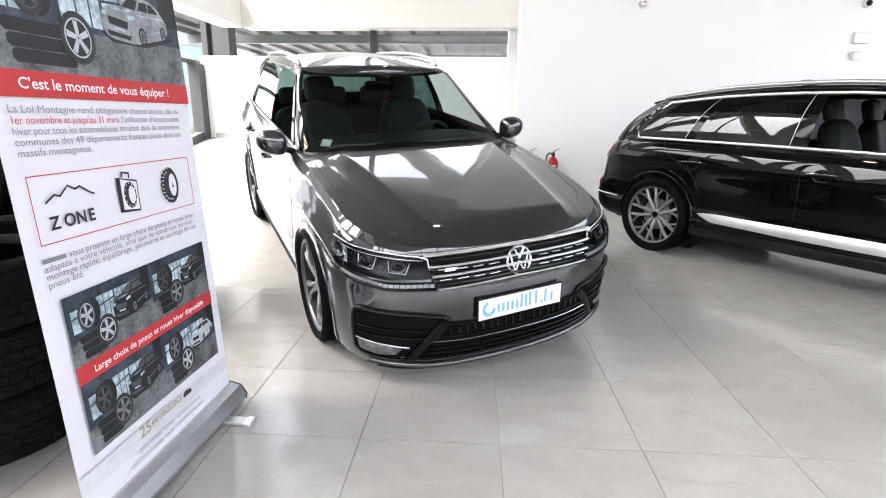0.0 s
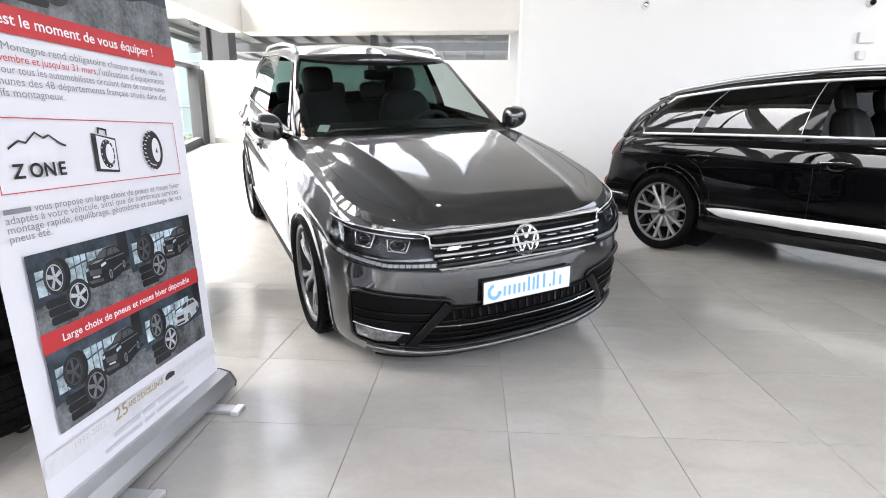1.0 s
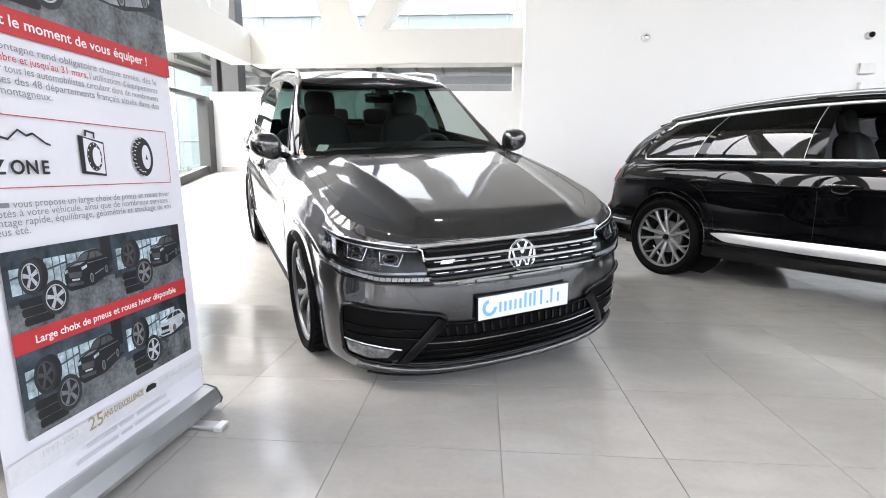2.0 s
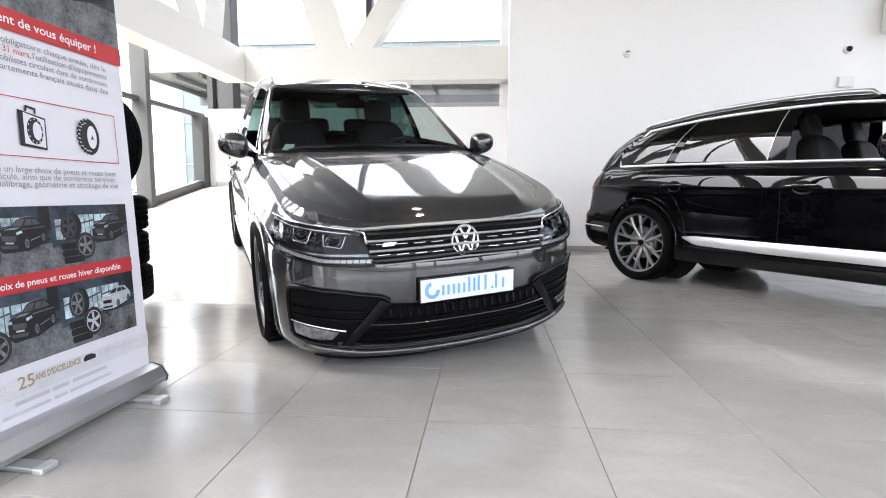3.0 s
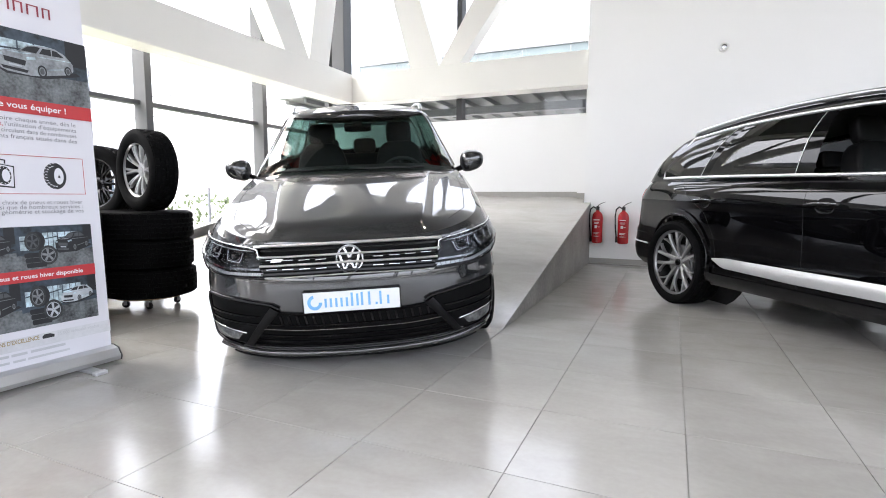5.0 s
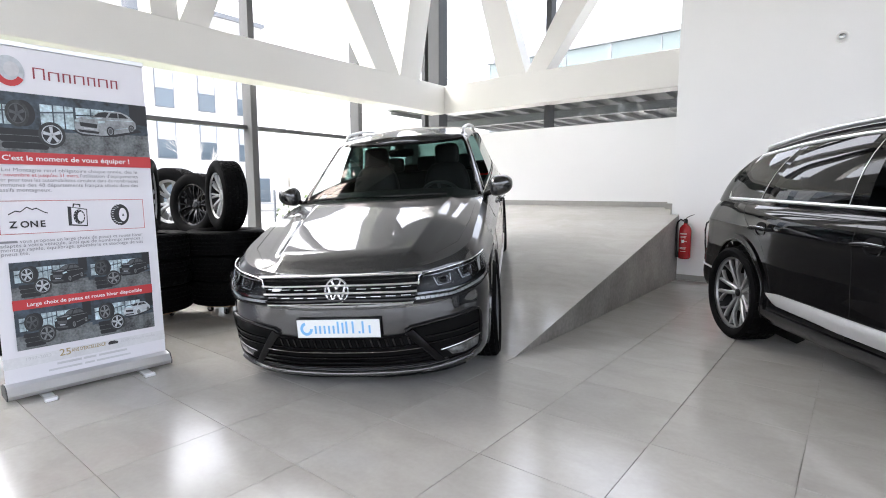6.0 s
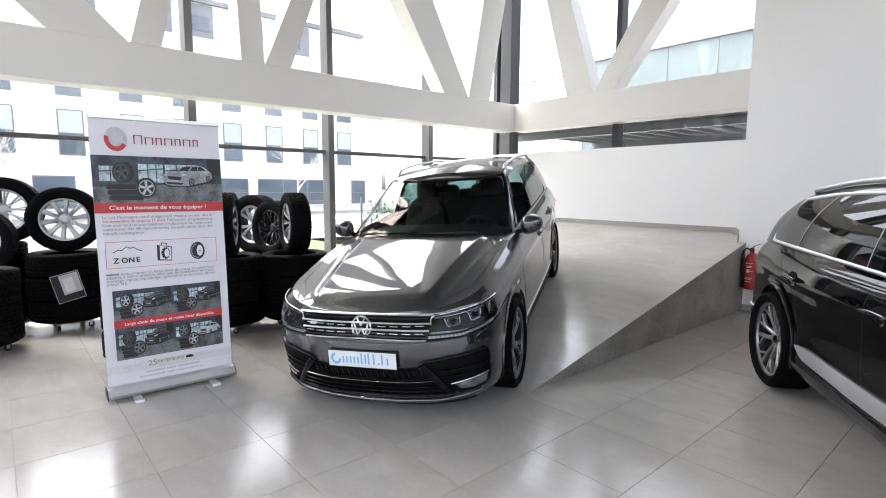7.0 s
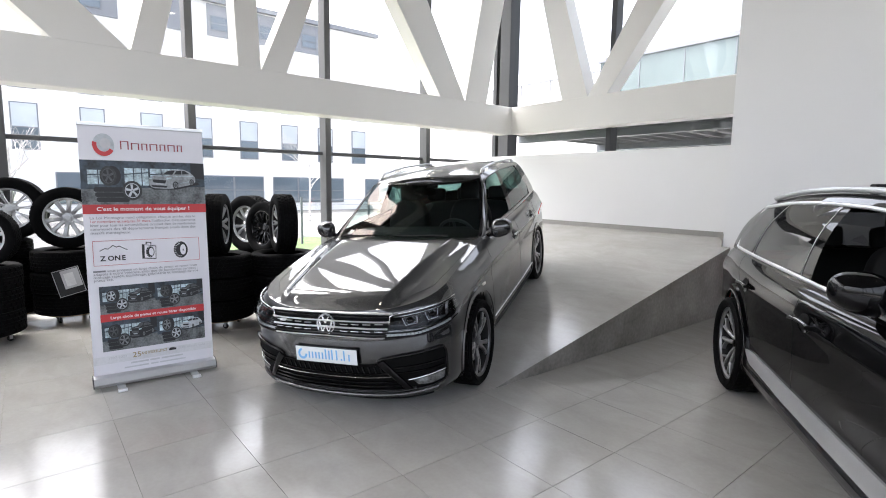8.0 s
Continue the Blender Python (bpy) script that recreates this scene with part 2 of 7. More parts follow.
def add_grid(bm, rows, close_u=False, close_v=False, mat=None):
    """Quads over rows of points; mat(i, j) picks a material index, None leaves a hole."""
    vs = [[bm.verts.new(p) for p in row] for row in rows]
    nr, nc = len(vs), len(vs[0])
    for i in range(nr if close_v else nr - 1):
        for j in range(nc if close_u else nc - 1):
            k = mat(i, j) if mat else 0
            if k is None:
                continue
            q = [vs[i][j], vs[i][(j + 1) % nc], vs[(i + 1) % nr][(j + 1) % nc], vs[(i + 1) % nr][j]]
            if len({tuple(round(c, 6) for c in v.co) for v in q}) < 4:
                q = [v for n, v in enumerate(q) if all((v.co - w.co).length > 1e-6 for w in q[:n])]
                if len(q) < 3:
                    continue
            try:
                bm.faces.new(q).material_index = k
            except ValueError:
                pass
    return vs


def lathe(bm, profile, n=48, axis="y", m=None, a0=0.0, a1=360.0, mat=None):
    """Turn (radius, along) points round an axis."""
    rows = []
    full = abs(a1 - a0 - 360) < 1e-6
    for i in range(n if full else n + 1):
        a = radians(a0 + (a1 - a0) * i / n)
        row = []
        for r, h in profile:
            c, s = r * math.cos(a), r * math.sin(a)
            p = Vector((c, h, s)) if axis == "y" else Vector((h, c, s)) if axis == "x" else Vector((c, s, h))
            row.append(m @ p if m is not None else p)
        rows.append(row)
    add_grid(bm, rows, close_v=full, mat=mat)
    return bm


def tube(bm, pts, r, n=8, closed=False, flat=1.0, caps=True):
    """A tube along a polyline."""
    pts = [Vector(p) for p in pts]
    rows = []
    up = Vector((0, 0, 1))
    for i, p in enumerate(pts):
        a = pts[i - 1] if (i or closed) else p
        b = pts[(i + 1) % len(pts)] if (i < len(pts) - 1 or closed) else p
        d = (b - a).normalized()
        side = d.cross(up)
        if side.length < 1e-3:
            side = d.cross(Vector((0, 1, 0)))
        side.normalize()
        upv = side.cross(d).normalized()
        rad = r[i] if isinstance(r, (list, tuple)) else r
        rows.append([p + (side * math.cos(2 * math.pi * k / n) + upv * math.sin(2 * math.pi * k / n) * flat) * rad for k in range(n)])
    vs = add_grid(bm, rows, close_u=True, close_v=closed)
    if caps and not closed:
        bm.faces.new(vs[0])
        bm.faces.new(vs[-1][::-1])
    return bm


def prism(bm, poly, depth, m=None):
    """Extrude a 2D polygon (u, v) by depth along w; m maps (u, v, w) into place."""
    m = m or Matrix()
    lo = [bm.verts.new(m @ Vector((u, v, 0))) for u, v in poly]
    hi = [bm.verts.new(m @ Vector((u, v, depth))) for u, v in poly]
    n = len(poly)
    bm.faces.new(lo[::-1])
    bm.faces.new(hi)
    for i in range(n):
        bm.faces.new([lo[i], lo[(i + 1) % n], hi[(i + 1) % n], hi[i]])
    return bm


def curve(pairs):
    """A smooth function through (x, value) pairs, monotone between them."""
    xs, ys = np.array([p[0] for p in pairs], float), np.array([p[1] for p in pairs], float)
    d = np.diff(ys) / np.diff(xs)
    t = np.empty_like(ys)
    t[0], t[-1] = d[0], d[-1]
    for i in range(1, len(ys) - 1):
        t[i] = 0 if d[i - 1] * d[i] <= 0 else 2 * d[i - 1] * d[i] / (d[i - 1] + d[i])

    def f(x):
        x = min(max(x, xs[0]), xs[-1])
        i = min(max(int(np.searchsorted(xs, x)) - 1, 0), len(xs) - 2)
        h = xs[i + 1] - xs[i]
        s = (x - xs[i]) / h
        return float((1 + 2 * s) * (1 - s) ** 2 * ys[i] + s * (1 - s) ** 2 * h * t[i] + s * s * (3 - 2 * s) * ys[i + 1] + s * s * (s - 1) * h * t[i + 1])
    return f


def text_mesh(body, size, width=0.0, align="LEFT", extrude=0.0, weight=0.0):
    """Built-in font text as a mesh in the xy plane, squeezed to a width."""
    cu = bpy.data.curves.new("text", "FONT")
    cu.body, cu.size, cu.align_x, cu.extrude, cu.resolution_u = body, size, align, extrude, 3
    cu.offset = weight
    ob = bpy.data.objects.new("text", cu)
    me = bpy.data.meshes.new_from_object(ob)
    bpy.data.objects.remove(ob)
    if width and len(me.vertices):
        xs = [v.co.x for v in me.vertices]
        k = width / (max(xs) - min(xs))
        for v in me.vertices:
            v.co.x *= k
    return me


# ---- the hall ----
GLASS_X, WALL_Y, BACK_Y, RIGHT_X, REAR_Y, TOP = -5.30, 6.28, 6.70, 8.4, -10.2, 6.8
SLOPE, TOE = 0.206, 1.92


def ramp_z(y):
    return max(0.0, (y - TOE) * SLOPE)


floor = tagged(obj("floor", box(-6.2, RIGHT_X + 0.3, REAR_Y - 0.3, 7.6, -0.25, -0.005), GROUT), "recessed grey joints under the polished floor tiles", "floor", kind="structure")
ground = tagged(obj("ground", box(-400, 400, -400, 400, -0.6, -0.30), material("gravel", (0.20, 0.195, 0.185), 0.9, var=0.12, scale=0.5, fine=25, bump=0.6)), "pale gravel ground outside the showroom", "ground", kind="structure")

tagged(obj("lawn", box(-15.0, -5.8, 0.6, 12.0, -0.30, -0.27), material("grass", (0.065, 0.115, 0.032), 0.9, var=0.25, scale=0.8, fine=30, bump=0.6)), "green lawn strip outside the windows", "lawn", kind="structure")

# the sloping display ramp in the corner
bm = bmesh.new()
prism(bm, [(TOE, -0.004), (BACK_Y, -0.004), (BACK_Y, ramp_z(BACK_Y))], -0.004 - GLASS_X, Matrix(((0, 0, 1, GLASS_X), (1, 0, 0, 0), (0, 1, 0, 0), (0, 0, 0, 1))))
bm.normal_update()
# side face: darker, browner and more mottled than the tiled top
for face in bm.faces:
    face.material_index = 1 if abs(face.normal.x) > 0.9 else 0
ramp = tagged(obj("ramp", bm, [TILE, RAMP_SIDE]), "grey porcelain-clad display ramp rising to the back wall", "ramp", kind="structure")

tagged(obj("wall_north", box(-0.10, RIGHT_X + 0.3, WALL_Y, WALL_Y + 0.5, -0.25, TOP), WALL), "smooth white painted wall behind the cars", "wall", kind="structure")
bm = box(GLASS_X + 0.10, -0.04, BACK_Y, BACK_Y + 0.16, 0, 2.275)
tagged(obj("wall_parapet", bm, WALL), "white half-height wall at the top of the ramp", "wall", kind="structure")
bm = box(RIGHT_X, RIGHT_X + 0.3, REAR_Y, WALL_Y, -0.25, 0.45)
add_box(bm, RIGHT_X, RIGHT_X + 0.3, 4.6, WALL_Y, 0.45, 2.4)
tagged(obj("wall_east", bm, WALL), "plain white side wall with a low parapet", "wall", kind="structure")
tagged(obj("ceiling", box(-5.9, RIGHT_X + 0.3, REAR_Y - 0.3, 7.5, TOP, TOP + 0.3), CEILING), "plain dark grey ceiling", "ceiling", kind="structure")

# small round downlights in the ceiling
LAMP_GLOW = bpy.data.materials.new("lamp_glow")
LAMP_GLOW.use_nodes = True
LAMP_GLOW.node_tree.nodes["Principled BSDF"].inputs["Emission Color"].default_value = (1.0, 0.90, 0.74, 1)
LAMP_GLOW.node_tree.nodes["Principled BSDF"].inputs["Emission Strength"].default_value = 14.0


def downlight(x, y):
    d = empty("ceiling_downlight", pose(x, y, TOP), "small round warm downlight set in the ceiling", "lamp", "ceiling downlights")
    bm = bmesh.new()
    lathe(bm, [(0.085, -0.004), (0.115, -0.004), (0.115, -0.022), (0.090, -0.022), (0.085, -0.004)], 28, axis="z")
    part("ring", bm, STEEL_WHITE, d, shade=40)
    bm = bmesh.new()
    lathe(bm, [(0.0001, -0.012), (0.084, -0.012), (0.084, -0.005), (0.0001, -0.005)], 28, axis="z")
    part("lens", bm, LAMP_GLOW, d)


for x, y in ((0.3, 2.9), (-2.0, -0.8), (2.5, -0.8), (0.3, -4.4), (4.6, 2.9), (-2.2, -4.4)):
    downlight(x, y)

# baseboards of tile
tagged(obj("baseboard", box(0.0, RIGHT_X, WALL_Y - 0.012, WALL_Y - 0.001, 0.0, 0.075), PLINTH), "grey tile skirting along the white wall", "baseboard", kind="structure")
bm = box(GLASS_X + 0.25, -0.28, BACK_Y - 0.014, BACK_Y - 0.001, ramp_z(BACK_Y) - 0.01, ramp_z(BACK_Y) + 0.075)
add_box(bm, -0.114, -0.102, WALL_Y - 0.02, BACK_Y - 0.02, 0.86, 1.0)
add_box(bm, -0.28, -0.116, BACK_Y - 0.11, BACK_Y - 0.016, ramp_z(BACK_Y) - 0.03, ramp_z(BACK_Y) + 0.055)
tagged(obj("baseboard", bm, PLINTH), "grey tile skirting at the head of the ramp", "baseboard", kind="structure")

# ---- truss frames in front of the glazing ----
CH0, CH1 = 2.70, 3.23


def member(bm, plane, at, depth, lo, hi, s0, s1, z0, z1):
    """A slanted box member between the chords; s are the slopes of its edges."""
    quad = [(lo, z0), (hi, z0), (hi + s1 * (z1 - z0), z1), (lo + s0 * (z1 - z0), z1)]
    if plane == "x":
        m = Matrix(((0, 0, -1, at), (1, 0, 0, 0), (0, 1, 0, 0), (0, 0, 0, 1)))
    else:
        m = Matrix(((1, 0, 0, 0), (0, 0, 1, at), (0, 1, 0, 0), (0, 0, 0, 1)))
    prism(bm, quad, depth, m)
    return bm


truss = empty("truss_west", pose(0, 0, 0), "white box-section steel truss in front of the window wall", "truss", kind="structure")
part("chord", box(-4.82, -4.47, REAR_Y, BACK_Y + 0.02, CH0, CH1, 0.012), STEEL_WHITE, truss)
part("chord", box(-4.82, -4.47, REAR_Y, BACK_Y + 0.02, TOP - 0.45, TOP - 0.01, 0.012), STEEL_WHITE, truss)
for lo, hi, s0, s1 in ((-0.61, 0.13, -1.07, -1.07), (0.13, 0.45, 0.26, 0.24), (1.39, 1.70, -0.04, -0.045), (1.70, 2.06, 0.42, 0.38), (4.90, 5.47, -0.66, -0.57), (5.47, 6.0, 0.20, 0.21),
                       (-2.2, -1.86, 0.75, 0.75), (-4.1, -3.75, -0.7, -0.7), (-3.75, -3.4, 0.3, 0.3), (-7.3, -6.95, 0.6, 0.6), (-6.0, -5.7, -0.5, -0.5), (-9.0, -8.7, 0.4, 0.4)):
    part("diagonal", member(bmesh.new(), "x", -4.475, 0.32, lo, hi, s0, s1, CH1 - 0.02, TOP - 0.4), STEEL_WHITE, truss)

truss = empty("truss_north", pose(0, 0, 0), "white box-section steel truss above the half-height wall", "truss", kind="structure")
part("chord", box(-4.47, -0.045, BACK_Y + 0.0, BACK_Y + 0.34, CH0, CH1, 0.012), STEEL_WHITE, truss)
part("chord", box(-4.47, -0.045, BACK_Y + 0.0, BACK_Y + 0.34, TOP - 0.45, TOP - 0.01, 0.012), STEEL_WHITE, truss)
for lo, hi, s0, s1 in ((-3.24, -2.69, -0.285, -0.325), (-2.69, -2.32, 0.61, 0.74)):
    part("diagonal", member(bmesh.new(), "y", BACK_Y + 0.01, 0.30, lo, hi, s0, s1, CH1 - 0.02, TOP - 0.4), STEEL_WHITE, truss)

# ---- glazed walls ----
def glazing(name, label, axis, at, cuts, zs, t=0.055, mat=ALU_MID, lows=None, deep=0.14, first=True):
    """Mullions, transoms and one pane a bay. axis 'x': the plane x = at, running along y."""
    w = empty(name, pose(0, 0, 0), label, "window", kind="structure")

    def bx(a0, a1, b0, b1, z0, z1):
        return box(at - b1, at - b0, a0, a1, z0, z1, 0.004, seg=1) if axis == "x" else box(a0, a1, at + b0, at + b1, z0, z1, 0.004, seg=1)
    for c in cuts if first else cuts[1:]:
        part("mullion", bx(c - t / 2, c + t / 2, -deep, 0.05, lows(c) if lows else zs[0], zs[-1]), mat, w)
    for a, b in zip(cuts, cuts[1:]):
        base = [max(zs[0], lows(b) if lows else zs[0])]
        levels = base + [z for z in zs[1:] if z > base[0] + 0.2]
        for n, z in enumerate(levels):
            k = 0.10 if n == 0 else 0.055
            part("transom", bx(a + t / 2, b - t / 2, -0.07, 0.04, z - (0.0 if n == 0 else k / 2), z + k - (0.0 if n == 0 else k / 2)), mat, w)
        for z0, z1 in zip(levels, levels[1:]):
            corners = ((a, z0 + 0.01), (b, z0 + 0.01), (b, z1 - 0.01), (a, z1 - 0.01))
            bm = bmesh.new()
            bm.faces.new([bm.verts.new((at, p, q) if axis == "x" else (p, at, q)) for p, q in corners])
            part("pane", bm, PANE, w)
    return w


CUTS = [0.94 + 2.09 * k for k in range(-5, 3)]
glazing("window_1", "tall aluminium-framed curtain wall with clear panes", "x", GLASS_X, [REAR_Y + 0.2] + CUTS, [0.0, 2.17, 6.75], t=0.10, deep=0.18)
glazing("window_2", "glazed bay with a sill that climbs beside the ramp", "x", GLASS_X, [CUTS[-1], 7.16], [-0.1, 2.17, 6.75], t=0.10, deep=0.18, first=False, lows=lambda y: 0.0 if y < 5.5 else 0.55)
glazing("window_3", "high band of clear panes over the half-height wall", "y", 7.12, [GLASS_X + 0.05, -2.42, -0.16], [2.1, 6.75], t=0.10, mat=ALU_DARK)
tagged(obj("wall_jamb", box(-0.22, 0.30, 6.97, 7.35, 2.28, TOP - 0.005), WALL), "white wall end beside the high panes", "wall", kind="structure")
# front and side glazing out of view, added to brighten floor and cars
glazing("unseen_window_4", "high window band of the showroom front", "y", REAR_Y, [GLASS_X + 0.1, -3.0, -0.4, 2.2, 4.5, RIGHT_X - 0.05], [2.9, 4.8, 6.75], t=0.09)
tagged(obj("wall_east_high", box(RIGHT_X, RIGHT_X + 0.3, 4.65, WALL_Y, 2.4, TOP), WALL), "plain white side wall beside the high windows", "wall", kind="structure")
glazing("unseen_window_6", "tall windows in the side wall", "x", RIGHT_X + 0.1, [REAR_Y + 0.1, -7.5, -4.5, -1.5, 1.5, 4.6], [0.45, 2.4, 6.75], t=0.09)
glazing("unseen_window_5", "tall glazed front of the showroom", "y", REAR_Y, [-3.0, -0.4, 2.2, 4.5, RIGHT_X - 0.05], [1.0, 2.85], t=0.09)
tagged(obj("wall_south", box(GLASS_X, RIGHT_X, REAR_Y - 0.2, REAR_Y + 0.1, -0.25, 0.98), WALL), "low white wall under the front windows", "wall", kind="structure")
tagged(obj("corner_post", box(GLASS_X + 0.19, GLASS_X + 0.47, 6.98, 7.26, 0.0, 6.78, 0.006), ALU_DARK), "dark grey corner post of the glazing", "post", kind="structure")
tagged(obj("wall_south_west", box(GLASS_X, -3.05, REAR_Y - 0.2, REAR_Y + 0.1, 0.985, 2.9), WALL), "plain white wall beside the front windows", "wall", kind="structure")
tagged(obj("window_post", box(GLASS_X - 0.03, GLASS_X + 0.16, 6.50, 6.69, 0.94, 2.14, 0.004, seg=1), ALU_DARK), "dark grey end post of the low glazing", "post", kind="structure")
# sloping base rail where the ramp meets the side glazing
bm = bmesh.new()
y0, y1 = TOE + 0.05, BACK_Y - 0.02
prism(bm, [(y0, ramp_z(y0)), (y1, ramp_z(y1)), (y1, ramp_z(y1) + 0.13), (y0, ramp_z(y0) + 0.13)], 0.10, Matrix(((0, 0, 1, GLASS_X + 0.02), (1, 0, 0, 0), (0, 1, 0, 0), (0, 0, 0, 1))))
tagged(obj("window_sill", bm, ALU_MID), "grey aluminium base rail beside the ramp", "window sill", kind="structure")


# ---- car building ----
from mathutils.bvhtree import BVHTree


def half_outline(fx, rx, w, aF, aR, nF, nR, shape, NF, NS, NR, warp=0.0):
    """Plan outline of one half, from the front's middle round the side to the rear's middle."""
    pts = []
    for k in range(NF):
        a = math.pi / 2 * k / NF
        pts.append((fx - aF + aF * math.cos(a) ** (2 / nF), w * math.sin(a) ** (2 / nF) * shape(fx - aF)))
    for k in range(NS):
        f = k / (NS - 1)
        x = fx - aF + (rx + aR - fx + aF) * f + warp * 4 * f * (1 - f)
        pts.append((x, w * shape(x)))
    for k in range(1, NR + 1):
        a = math.pi / 2 * (1 - k / NR)
        c = max(0.0, math.cos(a))
        pts.append((rx + aR - aR * c ** (2 / nR), w * max(0.0, math.sin(a)) ** (2 / nR) * shape(rx + aR)))
    return pts


def arch_cut(bm, xw, zw, R):
    """Open a round wheel arch in the body's sides."""
    def d(v):
        return math.hypot(v.co.x - xw, v.co.z - zw)
    near = [v for v in bm.verts if abs(v.co.y) > 0.55 and d(v) < R + 0.1]
    inside = {v for v in near if d(v) < R}
    for v in list(inside):
        if any(d(e.other_vert(v)) >= R for e in v.link_edges):
            k = R / max(d(v), 1e-6)
            v.co.x, v.co.z = xw + (v.co.x - xw) * k, zw + (v.co.z - zw) * k
    gone = [f for f in bm.faces if all(v in inside for v in f.verts)]
    bmesh.ops.delete(bm, geom=gone, context="FACES")


def car_shell(p):
    """Lower body, hood, greenhouse frame and glass from a table of curves."""
    NF, NS, NR = p["nf"], p["ns"], p["nr"]
    vs = p["rows"]
    bm = bmesh.new()
    zt, zb = p["zt"], p["zb"]
    top = None
    for s in (1, -1):
        rows = []
        for v in vs:
            o = half_outline(p["fx"](v), p["rx"](v), p["w"](v), p["aF"](v), p["aR"](v), p["nF"], p["nR"], p["shape"], NF, NS, NR)
            rows.append([(x, s * y, zb(x) + v * (zt(x) - zb(x))) for x, y in o])
        add_grid(bm, rows)
        if s == 1:
            top = rows[-1]
    # hood and cowl
    rows = []
    for k, (x, y, z) in enumerate(top):
        if x < p["hood_end"]:
            break
        row = []
        for n in range(161):
            f = 1 - n / 80
            row.append((x, y * f, z + p["hood"](x, y * f, y)))
        rows.append(row)

    def hood_mat(i, j):
        x, y = rows[i][j][0], rows[i][j][1]
        return 0 if x > p["cowl"](abs(y)) else 1
    add_grid(bm, rows, mat=hood_mat)
    bmesh.ops.remove_doubles(bm, verts=bm.verts, dist=0.0006)
    for xw, zw, R in p["arches"]:
        arch_cut(bm, xw, zw, R)
    # greenhouse
    gv = p["grows"]
    zr = p["zr"]
    glass, frames = {}, {}
    nf, ns, nr = p["gnf"], p["gns"], p["gnr"]
    gtop = None
    for s in (1, -1):
        rows = []
        for v in gv:
            o = half_outline(p["gfx"](v), p["grx"](v), p["gw"](v), p["gaF"](v), p["gaR"](v), p["gnF"], p["gnR"], p["shape"], nf, ns, nr, p["warp"] * v)
            rows.append([(x, s * y, zt(x) + v * (zr(x) - zt(x)) + p["bow"](x, y, v)) for x, y in o])

        def pick(i, j):
            v = (gv[i] + gv[i + 1]) / 2
            if j < nf:
                part_of, f = "front", j / nf
            elif j < nf + ns - 1:
                part_of, f = "side", (j - nf + 0.5) / (ns - 1)
            else:
                part_of, f = "rear", 1 - (j - nf - ns + 1.5) / nr
            return p["window"](part_of, f, v)
        add_grid(bm, rows, mat=lambda i, j: {None: 0, "pillar": 2}.get(pick(i, j), None))
        for i in range(len(rows) - 1):
            for j in range(len(rows[0]) - 1):
                k = pick(i, j)
                if k and k != "pillar":
                    glass.setdefault((k, s) if k not in ("windscreen", "rear_window") else (k, 0), []).append([rows[i][j], rows[i][j + 1], rows[i + 1][j + 1], rows[i + 1][j]])
        frames[s] = rows
        if s == 1:
            gtop = rows[-1]
    rows = []
    for x, y, z in gtop:
        rows.append([(x, y * (1 - n / 10), z + p["roof_crown"] * (1 - (1 - n / 10) ** 2) * min(1.0, y / 0.4)) for n in range(21)])
    add_grid(bm, rows, mat=lambda i, j: 3 if p["sunroof"](rows[i][j][0], abs(rows[i][j][1])) else 0)
    bmesh.ops.remove_doubles(bm, verts=bm.verts, dist=0.0006)
    bmesh.ops.recalc_face_normals(bm, faces=bm.faces)
    return bm, glass, frames, rows


def quads(faces):
    bm = bmesh.new()
    for q in faces:
        vs = [bm.verts.new(c) for c in q]
        bm.faces.new(vs)
    bmesh.ops.remove_doubles(bm, verts=bm.verts, dist=0.0006)
    bmesh.ops.dissolve_degenerate(bm, edges=bm.edges, dist=1e-5)
    return bm


